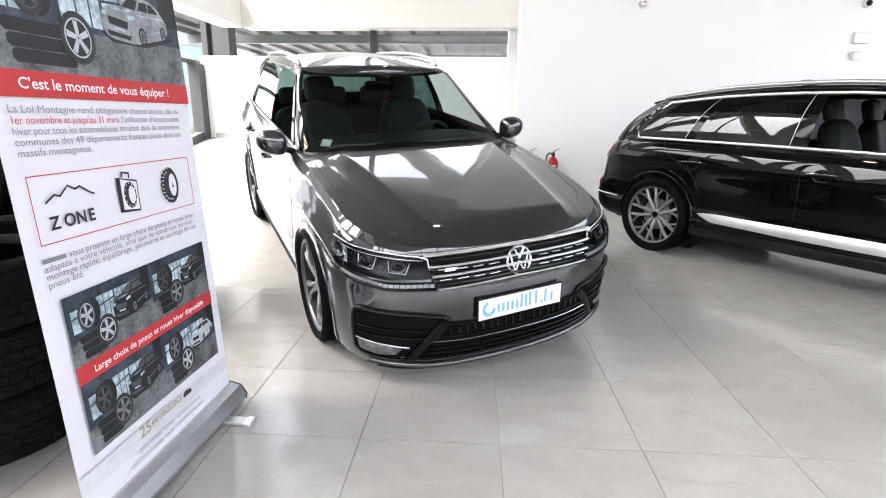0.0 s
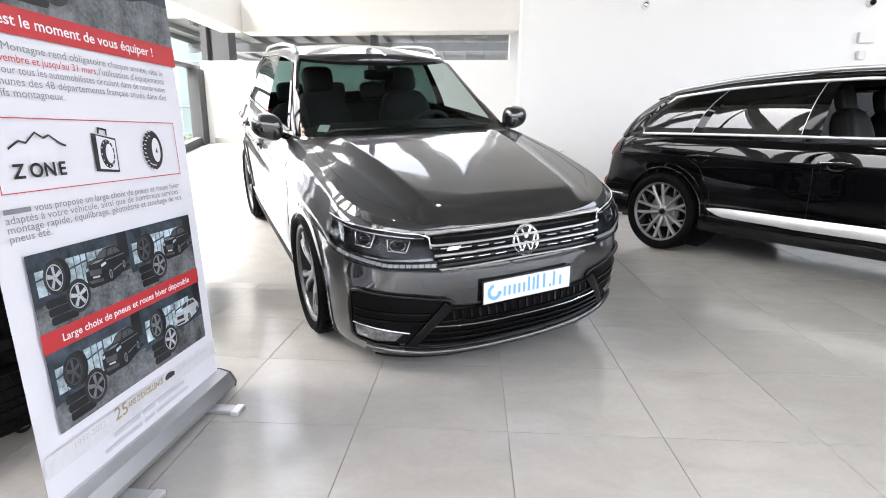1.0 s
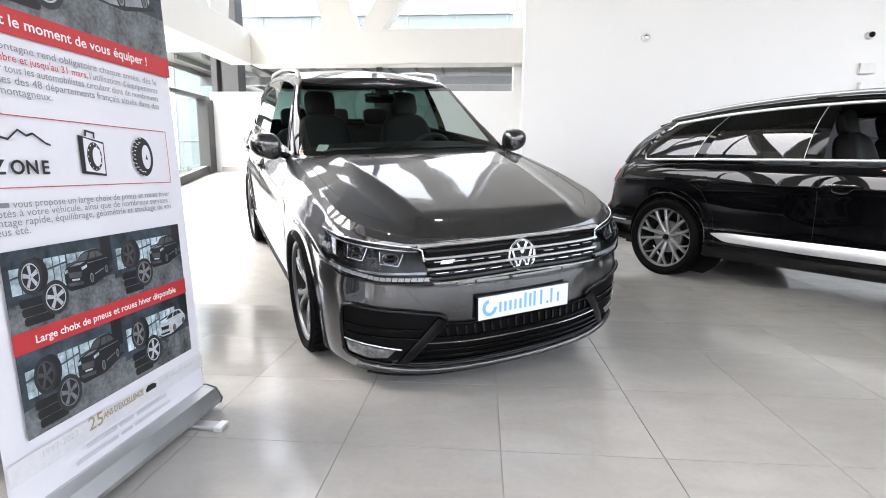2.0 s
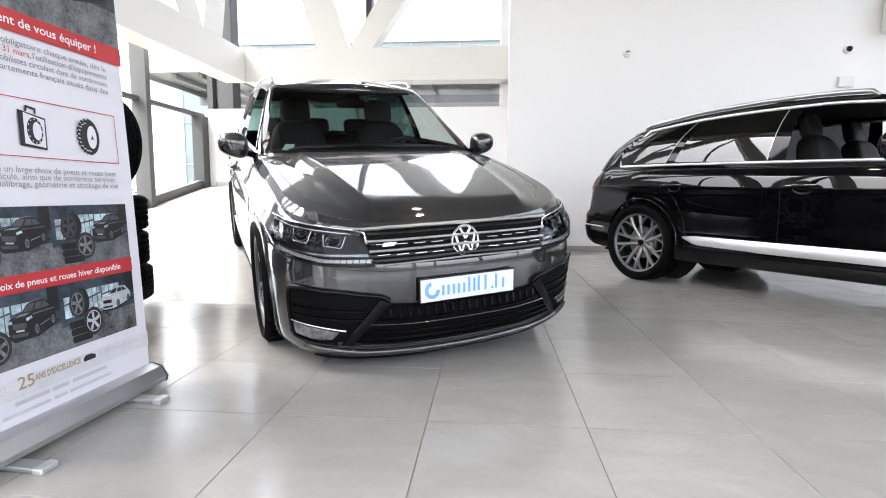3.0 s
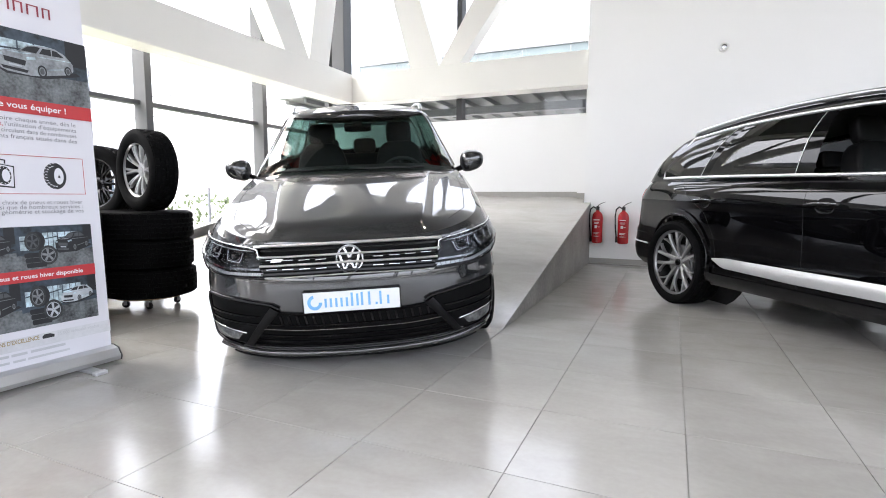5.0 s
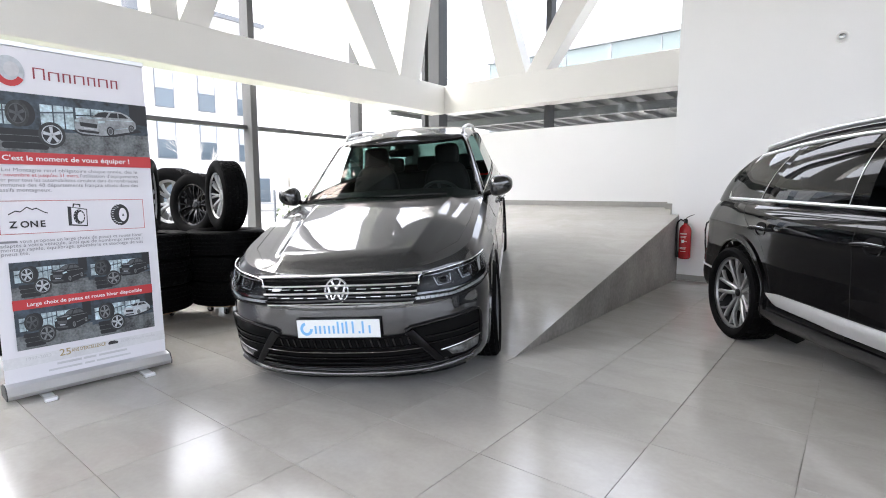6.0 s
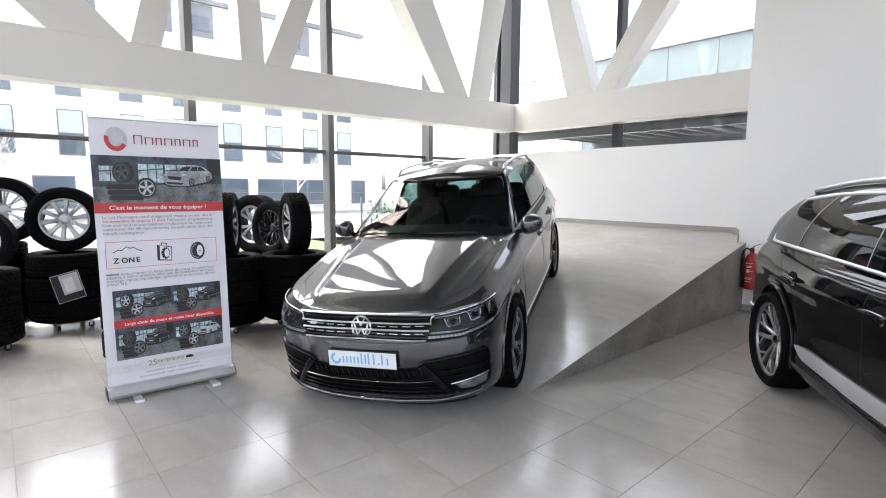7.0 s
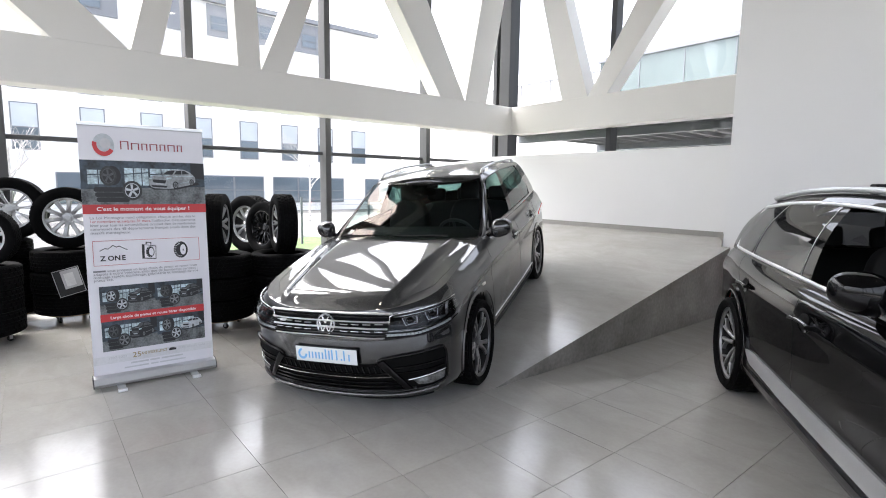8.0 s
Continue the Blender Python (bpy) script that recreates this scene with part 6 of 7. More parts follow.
def printed_photo(y0, y1, z0, z1, car_mat, rim_mat, low_mat, lift, f=1.0, tall=0.58):
    """A garage picture: tall windows, a wet floor, two wheels on a tyre stack and a car."""
    w, h = y1 - y0, z1 - z0
    flat("photo", y0, y1, z0, z1, PHOTO_DARK, lift)
    shape("photo", [(y0, z0), (y1, z0), (y1, z0 + h * 0.42), (y0, z0 + h * 0.34)], PHOTO_FLOOR, lift + 0.0003)
    for a, b, c, d in ((0.05, 0.26, 0.46, 0.78), (0.33, 0.52, 0.44, 0.84), (0.535, 0.78, 0.46, 0.84), (0.80, 0.90, 0.50, 0.76)):
        flat("photo", y0 + w * a, y0 + w * b, z0 + h * c, z0 + h * d, PHOTO_LIGHT, lift + 0.0003)
        for e in (0.36, 0.70):
            q = a + (b - a) * e
            flat("photo", y0 + w * q, y0 + w * (q + 0.008), z0 + h * c, z0 + h * d, PHOTO_DARK, lift + 0.0004)
        q = z0 + h * (c + 0.6 * (d - c))
        shape("photo", [(y0 + w * a, q), (y0 + w * b, q + h * 0.05), (y0 + w * b, q + h * 0.075), (y0 + w * a, q + h * 0.025)], PHOTO_DARK, lift + 0.0004)
    flat("photo", y0 + w * 0.88, y1, z0 + h * 0.62, z1, PHOTO_BLACK, lift + 0.0004)
    for k in range(3):
        c = z0 + h * (0.11 + 0.115 * k)
        q = w * 0.125
        shape("printed_tyre", [(y0 + w * (0.235 - 0.01 * k) + a * q, c + b * h * 0.054) for a, b in ((-0.9, -1), (0.9, -1), (1, -0.5), (1, 0.5), (0.9, 1), (-0.9, 1), (-1, 0.5), (-1, -0.5))], PHOTO_BLACK, lift + 0.0006 + k * 0.0001)
    printed_wheel(y0 + w * 0.205, z0 + h * 0.65, h * 0.225, rim_mat, lift + 0.0010, 0.80, 0.42)
    printed_wheel(y0 + w * 0.385, z0 + h * 0.32, h * 0.225, low_mat, lift + 0.0020, 0.98)
    printed_car(y0 + w * 0.72, z0 + h * 0.60, w * 0.46 * f, car_mat, lift + 0.0010, tall)


# head: roundel and name as plain shapes
shape("logo", ring(-0.280, 1.962, 0.072, 0.072), PHOTO_SILVER, 0.0004)
shape("logo", [(-0.280 + r * math.cos(radians(a)), 1.962 + r * math.sin(radians(a))) for r, seq in ((0.075, range(165, 331, 15)), (0.046, range(330, 164, -15))) for a in seq], PRINT_RED, 0.0010)
shape("logo", ring(-0.268, 1.970, 0.036, 0.036), PRINT_PALE, 0.0012)
x = -0.168
for k, wd in enumerate((0.062, 0.060, 0.046, 0.060, 0.046, 0.058, 0.042)):
    hi = 0.056 if k == 0 else 0.045
    for a in (x, x + wd - 0.012):
        shape("name_bar", [(a, 1.936), (a + 0.009, 1.936), (a + 0.009, 1.936 + hi), (a, 1.936 + hi)], PRINT_WINE, 0.0010)
    shape("name_bar", [(x, 1.936 + hi - 0.005), (x + wd - 0.003, 1.936 + hi - 0.005), (x + wd - 0.003, 1.936 + hi), (x, 1.936 + hi)], PRINT_WINE, 0.0010)
    x += wd + 0.013
printed_photo(-0.445, 0.445, 1.545, 1.860, PHOTO_CAR, PHOTO_RIM, PHOTO_SILVER, 0.0006, 0.86, 0.43)
flat("red_band", -0.445, 0.445, 1.470, 1.545, PRINT_RED, 0.0020)
words("headline", "C'est le moment de vous équiper !", -0.020, 1.494, 0.043, PRINT_WHITE, 0.665, "CENTER", 0.0032, weight=0.0006)
words("line_of_text", "1er novembre et jusqu'au 31 mars,", -0.405, 1.385, 0.030, PRINT_RED, 0.415)
words("line_of_text", "l'utilisation d'équipements", 0.022, 1.385, 0.030, PRINT_GREY, 0.332)
for k, (body, wd) in enumerate((("La Loi Montagne rend obligatoire chaque année, dès le", 0.758), ("", 0.0), ("hiver pour tous les automobilistes circulant dans de nombreuses", 0.758), ("communes des 48 départements français situés dans des", 0.758), ("massifs montagneux.", 0.27))):
    if body:
        words("line_of_text", body, -0.405, 1.418 - 0.0330 * k, 0.030, PRINT_GREY, wd)
for z0, z1, y0, y1 in ((1.232, 1.235, -0.398, 0.375), (1.020, 1.023, -0.398, 0.375), (1.020, 1.235, -0.398, -0.395), (1.020, 1.235, 0.372, 0.375)):
    flat("frame_line", y0, y1, z0, z1, PRINT_RED, 0.0006)
for k, letter in enumerate("ZONE"):
    words("zone_letter", letter, -0.352 + 0.0500 * k - (0.004 if k > 1 else 0.0), 1.062, 0.054, PRINT_BLACK, weight=0.0014)
zig = [(-0.325, 1.150), (-0.290, 1.172), (-0.268, 1.166), (-0.235, 1.196), (-0.210, 1.180), (-0.190, 1.188), (-0.150, 1.160), (-0.135, 1.155)]
zig = [(y - 0.028, z) for y, z in zig]
shape("mountain", zig + [(y, z - 0.007) for y, z in reversed(zig)], PRINT_BLACK, 0.0008)
# suitcase with a wheel on it: shell, thickness, handle, tyre
shape("case_icon", [(-0.062, 1.062), (0.040, 1.052), (0.044, 1.172), (-0.060, 1.192)], PRINT_BLACK, 0.0008)
shape("case_icon", [(-0.044, 1.070), (0.035, 1.060), (0.039, 1.166), (-0.041, 1.184)], BANNER, 0.0012)
shape("case_icon", [(-0.034, 1.190), (-0.030, 1.212), (0.010, 1.205), (0.008, 1.182), (0.002, 1.184), (0.003, 1.199), (-0.023, 1.204), (-0.026, 1.189)], PRINT_BLACK, 0.0010)
shape("case_icon", ring(-0.002, 1.120, 0.031, 0.050), PRINT_BLACK, 0.0016)
shape("case_icon", ring(0.006, 1.120, 0.017, 0.034), BANNER, 0.0020)
for k in range(12):
    a = 2 * math.pi * k / 12
    cy, cz = -0.001 + 0.027 * math.cos(a), 1.120 + 0.044 * math.sin(a)
    shape("case_icon", ring(cy, cz, 0.0022, 0.0034, 6), BANNER, 0.0018)
shape("tyre_icon", ring(0.228, 1.125, 0.055, 0.077), PRINT_BLACK, 0.0008)
shape("tyre_icon", ring(0.246, 1.125, 0.023, 0.048), BANNER, 0.0012)
for row, off in ((0.054, 0.0), (0.042, 0.5)):
    for k in range(11):
        a = radians(95 + 17 * (k + off))
        cy, cz = 0.228 + (row + 0.001) * math.cos(a), 1.125 + row * 1.38 * math.sin(a)
        w, h = 0.0052, 0.0020
        shape("tyre_icon", [(cy - w, cz - h), (cy + w, cz - h - 0.002), (cy + w, cz + h - 0.002), (cy - w, cz + h)], BANNER, 0.0012)
shape("tyre_icon", [(0.240, 1.116), (0.254, 1.114), (0.247, 1.136)], PRINT_BLACK, 0.0016)
flat("word_bar", -0.405, -0.322, 0.966, 0.984, PRINT_GREY, 0.0008)
for k, (body, y, wd) in enumerate((("vous propose un large choix de pneus et roues hiver", -0.312, 0.665), ("adaptés à votre véhicule, ainsi que de nombreux services :", -0.405, 0.758), ("montage rapide, équilibrage, géométrie et stockage de vos", -0.405, 0.758), ("pneus été.", -0.405, 0.132))):
    words("line_of_text", body, y, 0.964 - 0.0330 * k, 0.030, PRINT_GREY, wd)
printed_photo(-0.375, 0.015, 0.600, 0.808, PHOTO_BLACK, PHOTO_SILVER, PHOTO_SILVER, 0.0006)
printed_photo(0.015, 0.385, 0.600, 0.808, PHOTO_BLACK, PHOTO_RIM, PHOTO_MID, 0.0006)
flat("red_band", -0.378, 0.387, 0.548, 0.602, PRINT_RED, 0.0024)
words("headline", "Large choix de pneus et roues hiver disponible", 0.005, 0.564, 0.032, PRINT_WHITE, 0.63, "CENTER", 0.0034, weight=0.0005)
printed_photo(-0.375, 0.015, 0.345, 0.550, PHOTO_BLACK, PHOTO_RIM, PHOTO_MID, 0.0006)
printed_photo(0.015, 0.385, 0.345, 0.550, PHOTO_SILVER, PHOTO_MID, PHOTO_SILVER, 0.0006, 0.96, 0.44)
flat("footer_band", -0.445, 0.445, 0.232, 0.302, PRINT_BAND, 0.0003)
words("line_of_text", "25", -0.175, 0.258, 0.060, PRINT_GOLD, 0.060, weight=0.0006)
words("line_of_text", "ANS D'EXCELLENCE", -0.110, 0.270, 0.030, PRINT_GOLD, 0.19, weight=0.0008)
words("line_of_text", "1997-2022", -0.345, 0.268, 0.028, PRINT_PALE, 0.125)
shape("small_car_icon", [(0.095, 0.268), (0.150, 0.268), (0.152, 0.284), (0.130, 0.294), (0.105, 0.294), (0.093, 0.282)], PRINT_BLACK, 0.0008)
words("line_of_text", "25 000 véhicules vendus", 0.165, 0.270, 0.026, PRINT_PALE, 0.215)
for y0, y1, z in ((-0.19, -0.06, 0.206), (-0.05, 0.02, 0.206), (0.035, 0.20, 0.206), (-0.235, -0.06, 0.168), (-0.045, 0.01, 0.168), (0.02, 0.22, 0.168)):
    flat("word_bar", y0, y1, z, z + 0.014, PRINT_PALE, 0.0008)


# ---- tyre stacks on dollies, with wheels standing on them ----
CASTER_GREY = material("caster_steel", (0.35, 0.35, 0.36), 0.35, metal=0.8)
BOARD = material("dolly_board", (0.30, 0.20, 0.11), 0.7, var=0.12, scale=4, fine=60)
STACK_TYRE = mesh_of("tyre", tyre_mesh(0.358, 0.235, 0.245, n=152), RUBBER, 40)
STACK_TYRE2 = mesh_of("tyre", tyre_mesh(0.345, 0.225, 0.225, n=152), RUBBER, 40)


def dolly_mesh(parent):
    bm = bmesh.new()
    lathe(bm, [(0.0001, 0.112), (0.27, 0.112), (0.275, 0.108), (0.275, 0.094), (0.27, 0.09), (0.0001, 0.09)], 32, axis="z")
    part("board", bm, BOARD, parent, "round plywood board", 40)
    for k in range(4):
        a = radians(45 + 90 * k)
        c = Matrix.Translation((0.20 * math.cos(a), 0.20 * math.sin(a), 0)) @ Matrix.Rotation(a * 1.7, 4, "Z")
        bm = bmesh.new()
        lathe(bm, [(0.0001, -0.013), (0.026, -0.013), (0.031, -0.008), (0.031, 0.008), (0.026, 0.013), (0.0001, 0.013)], 18, m=c @ Matrix.Translation((0.018, 0, 0.031)))
        w = part("caster", bm, MATT_BLACK, parent, shade=40)
        bm = box(-0.028, 0.024, -0.024, 0.024, 0.084, 0.090, m=c)
        for s in (-0.019, 0.017):
            add_box(bm, 0.004, 0.032, s, s + 0.002, 0.024, 0.084, m=c)
        part("fork", bm, CASTER_GREY, w)


def tyre_stack(x, y, n, me, thick, turn):
    """A dolly, then n loose tyres lying on one another."""
    d = empty("tyre_dolly", pose(x, y, 0, 0, 0, turn), "round plywood dolly on four swivel casters under a tyre stack", "dolly", "dollies under tyres")
    dolly_mesh(d)
    for k in range(n):
        t = new("tyre", me)
        jx, jy = random.uniform(-0.012, 0.012), random.uniform(-0.012, 0.012)
        t.matrix_basis = pose(x + jx, y + jy, 0.112 + thick * (k + 0.5), 90, 0, turn + 37 * k)
        tagged(t, "black winter tyre lying flat in a stack", "tyre", "stacked tyres")
    return 0.112 + thick * n


def loose_wheel(x, y, z, az, lean, rim_me, tyre_me, R, label):
    """A mounted wheel standing upright; az is the way its outer face looks."""
    w = new("alloy_wheel", tyre_me)
    w.matrix_basis = pose(x, y, z + R * math.cos(radians(lean)) - 0.004, lean, random.uniform(0, 70), az - 90)
    tagged(w, label, "wheel", "wheels on the stacks")
    share("rim", rim_me, w)
    return w


BIG_TYRE = mesh_of("tyre", tyre_mesh(0.378, 0.245, 0.245, n=152), RUBBER, 40)
SMALL_TYRE = mesh_of("tyre", tyre_mesh(0.295, 0.200, 0.185, n=152), RUBBER, 40)
W_RIM10 = mesh_of("rim", rim_mesh(0.240, 0.215, 10, "single", 0.0, 0.052, 0.03), [RIM_SILVER, MATT_BLACK, RIM_SILVER], 30)
W_RIM15 = mesh_of("rim", rim_mesh(0.240, 0.215, 10, "twin", 5.0, 0.020, 0.03), [RIM_SILVER, MATT_BLACK, RIM_SILVER], 30)
W_RIM_BLACK = mesh_of("rim", rim_mesh(0.230, 0.205, 8, "y", 11.0, 0.024, 0.03), [RIM_BLACK, MATT_BLACK, RIM_BLACK], 30)
W_RIM5 = mesh_of("rim", rim_mesh(0.240, 0.215, 5, "twin", 14.0, 0.040, 0.03), [RIM_SILVER, MATT_BLACK, RIM_SILVER], 30)
W_RIM_SMALL = mesh_of("rim", rim_mesh(0.203, 0.165, 9, "single", 0.0, 0.040, 0.02), [RIM_SILVER, MATT_BLACK, RIM_SILVER], 30)
top = tyre_stack(-3.12, 1.42, 3, BIG_TYRE, 0.245, 10)
loose_wheel(-3.02, 1.38, top, -101, 0, W_RIM15, STACK_TYRE2, 0.345, "winter tyre on a silver multi-spoke wheel, upright on a stack")
top = tyre_stack(-4.12, 1.44, 3, STACK_TYRE2, 0.210, 20)
loose_wheel(-3.75, 1.46, top, -72, 4, W_RIM_BLACK, STACK_TYRE2, 0.345, "winter tyre on a black alloy wheel, upright on a stack")
loose_wheel(-4.14, 1.38, top, -66, 0, W_RIM5, BIG_TYRE, 0.378, "winter tyre on a silver five-twin-spoke wheel, standing upright")
top = tyre_stack(-3.32, 0.72, 3, BIG_TYRE, 0.245, 50)
loose_wheel(-3.27, 0.71, top, 62, 0, W_RIM5, STACK_TYRE2, 0.345, "winter tyre on a pale silver wheel, upright on a stack")
top = tyre_stack(-4.62, -0.60, 3, BIG_TYRE, 0.252, 5)
loose_wheel(-4.66, -0.58, top, -12, 0, W_RIM10, STACK_TYRE, 0.358, "winter tyre on a bright ten-spoke alloy wheel, standing upright")
top = tyre_stack(-3.98, -1.39, 3, STACK_TYRE, 0.228, 33)
loose_wheel(-3.94, -1.32, top, -18, 0, W_RIM_SMALL, SMALL_TYRE, 0.295, "small winter tyre on a silver wheel, standing upright on a stack")
top = tyre_stack(-4.93, -1.26, 4, STACK_TYRE2, 0.215, 12)
loose_wheel(-4.94, -1.10, top, -12, 0, W_RIM15, STACK_TYRE, 0.358, "large upright wheel with a lattice of thin silver spokes")
top = tyre_stack(-2.66, -0.20, 3, STACK_TYRE, 0.245, 71)
loose_wheel(-2.70, -0.20, top, 60, 0, W_RIM_BLACK, STACK_TYRE, 0.358, "upright wheel on the stack behind the banner")

top = tyre_stack(-4.95, 0.30, 3, STACK_TYRE, 0.235, 25)
top = tyre_stack(-5.0, -2.2, 3, STACK_TYRE2, 0.225, 48)
sheet = empty("price_sheet", pose(-4.232, -0.64, 0.52, 0, 0, 4), "printed sheet in a clear sleeve hung on a tyre stack", "sign")
M = Matrix.Rotation(radians(13), 4, "X")
part("sleeve", box(-0.002, 0.0, -0.128, 0.128, -0.152, 0.152, 0.001, M, 1), PRINT_PALE, sheet)
part("print", box(0.0005, 0.0015, -0.122, 0.122, -0.146, 0.146, 0, M), PHOTO_BLACK, sheet)
part("print", box(0.0018, 0.0026, -0.055, 0.115, -0.075, 0.138, 0, M), PRINT_PALE, sheet)
part("print", box(0.0028, 0.0034, -0.030, 0.06, -0.05, 0.100, 0, M), PRINT_WHITE, sheet)


# ---- fire extinguishers ----
def extinguisher(x, y):
    e = empty("fire_extinguisher", pose(x, y, 0.31), "red fire extinguisher hung on the white wall", "extinguisher", "fire extinguishers on the wall")
    bm = bmesh.new()
    lathe(bm, [(0.0001, 0.0), (0.060, 0.0), (0.074, 0.012), (0.076, 0.03), (0.076, 0.37), (0.070, 0.41), (0.050, 0.445), (0.026, 0.462), (0.024, 0.480), (0.0001, 0.480)], 32, axis="z")
    part("cylinder", bm, RED_PAINT, e, shade=40)
    bm = bmesh.new()
    lathe(bm, [(0.0001, 0.53), (0.022, 0.53), (0.024, 0.52), (0.024, 0.478), (0.0001, 0.478)], 16, axis="z")
    add_box(bm, -0.012, 0.012, -0.06, 0.025, 0.525, 0.540, 0.004)
    part("valve", bm, MATT_BLACK, e, shade=40)
    bm = bmesh.new()
    tube(bm, [(0.0, 0.01, 0.545), (0.045, 0.0, 0.575), (0.105, -0.005, 0.600)], [0.010, 0.010, 0.006], 8, flat=0.5)
    part("lever", bm, MATT_BLACK, e, shade=50)
    bm = bmesh.new()
    tube(bm, [(-0.02, 0, 0.505), (-0.06, -0.01, 0.53), (-0.100, -0.01, 0.49), (-0.112, -0.015, 0.40), (-0.105, -0.02, 0.25), (-0.088, -0.03, 0.10)], 0.011, 8)
    tube(bm, [(-0.088, -0.03, 0.10), (-0.080, -0.03, 0.02)], [0.013, 0.022], 10)
    part("hose", bm, MATT_BLACK, e, shade=50)
    bm = bmesh.new()
    for z0, z1, a0, a1 in ((0.335, 0.345, -128, -60), (0.30, 0.306, -120, -66), (0.285, 0.291, -120, -72), (0.22, 0.26, -112, -86), (0.235, 0.241, -82, -58), (0.15, 0.156, -125, -60), (0.135, 0.141, -125, -70), (0.10, 0.106, -120, -66)):
        lathe(bm, [(0.0765, z0), (0.0775, z0), (0.0775, z1), (0.0765, z1)], 10, axis="z", a0=a0, a1=a1)
    part("label", bm, PRINT_WHITE, e, "white label bars", 40)
    part("bracket", box(-0.02, 0.02, 0.07, 0.118, 0.30, 0.46, 0.003), CASTER_GREY, e)
    return e


extinguisher(0.115, WALL_Y - 0.12)
extinguisher(0.475, WALL_Y - 0.12)

# ---- small things on the wall ----
PLASTIC = material("white_plastic", (0.72, 0.72, 0.70), 0.4, var=0.01)
lamp = empty("wall_siren", pose(1.64, WALL_Y, 2.955), "small round white alarm sounder on the wall", "alarm")
bm = bmesh.new()
lathe(bm, [(0.0001, 0.0), (0.062, 0.0), (0.062, -0.035), (0.055, -0.045), (0.040, -0.047), (0.036, -0.040), (0.0001, -0.040)], 28)
part("housing", bm, PLASTIC, lamp, shade=40)
bm = bmesh.new()
lathe(bm, [(0.034, -0.040), (0.030, -0.050), (0.0001, -0.055)], 24)
part("lens", bm, LAMP_SILVER, lamp, shade=50)
dome = empty("dome_camera", pose(4.70, WALL_Y, 2.95), "white dome camera with a dark bubble", "camera")
bm = bmesh.new()
lathe(bm, [(0.0001, 0.0), (0.055, 0.0), (0.055, -0.05), (0.045, -0.065), (0.0001, -0.065)], 28)
part("housing", bm, PLASTIC, dome, shade=40)
bm = bmesh.new()
lathe(bm, [(0.040, -0.062), (0.036, -0.085), (0.022, -0.100), (0.0001, -0.106)], 24)
part("bubble", bm, GLOSS_BLACK, dome, shade=60)
bx_ = empty("junction_box", pose(4.71, WALL_Y, 2.50), "white square junction box on the wall", "box")
part("cover", box(-0.105, 0.105, -0.055, -0.002, -0.075, 0.075, 0.01), PLASTIC, bx_)
bx_ = empty("wall_detector", pose(4.67, WALL_Y, 2.26), "small rounded white detector on the wall", "detector")
part("cover", moved(soft_block(0.05, 0.035, 0.06, 0.2), pose(0, -0.034, 0)), PLASTIC, bx_, shade=60)
bx_ = empty("air_conditioner", pose(5.75, WALL_Y, 3.35), "white wall-mounted air conditioner", "air conditioner")
part("casing", box(-0.62, 0.62, -0.26, -0.002, -0.20, 0.32, 0.03), PLASTIC, bx_)
part("flap", box(-0.55, 0.55, -0.275, -0.24, -0.19, -0.10, 0.01), PRINT_PALE, bx_)


# ---- outside ----
RENDER_WHITE = material("white_render", (0.74, 0.74, 0.74), 0.9, var=0.03, scale=0.3, fine=20)
CLAD_GREY = material("grey_cladding", (0.20, 0.21, 0.23), 0.6, var=0.05, scale=0.5)
DARK_PANE = material("building_glass", (0.10, 0.13, 0.16), 0.06, var=0.15, scale=0.3, coat=0.6)
BLIND = material("pale_blind", (0.42, 0.46, 0.50), 0.6, var=0.1, scale=0.6)
FRAME_GREY = material("building_frame", (0.16, 0.17, 0.19), 0.5)
ASPHALT = material("asphalt", (0.09, 0.09, 0.092), 0.9, var=0.1, scale=0.4, fine=8)
tagged(obj("road", box(-27, -15, -300, 300, -0.31, -0.285), ASPHALT), "grey access road outside", "road", kind="structure")
tagged(obj("pavement", box(-30, 60, 7.4, 34, -0.3, -0.27), material("pale_paving", (0.34, 0.335, 0.33), 0.85, var=0.08, scale=0.4, fine=12)), "pale paved yard behind the showroom", "pavement", kind="structure")
XB = -35.0
house = empty("office_building", pose(XB, 0, -0.3), "white rendered office building with grey upper storey", "building")
part("wall", box(-12, 0, -60, 24.3, 0, 10.9), RENDER_WHITE, house)
part("upper_storey", box(-12, -0.05, -60, 22.3, 10.9, 13.9), RENDER_WHITE, house)
part("roof", box(-12.2, 0.25, -60.2, 22.5, 13.9, 14.2), CLAD_GREY, house)
for y0, y1 in ((0.4, 4.2), (6.9, 8.3), (9.3, 10.85), (12.6, 14.0), (15.3, 17.8), (-6, -3), (-12, -9)):
    part("cladding", box(-0.04, 0.03, y0, y1, 11.75, 13.8), CLAD_GREY, house)


def house_window(y0, y1, z0, z1, mid=True):
    w = part("window", box(0.0, 0.05, y0, y1, z0, z1), FRAME_GREY, house)
    zm = z0 + (z1 - z0) * 0.48
    part("pane", box(0.05, 0.07, y0 + 0.07, y1 - 0.07, z0 + 0.07, zm - 0.03), DARK_PANE, w)
    part("pane", box(0.05, 0.07, y0 + 0.07, y1 - 0.07, zm + 0.03, z1 - 0.07), BLIND if mid else DARK_PANE, w)


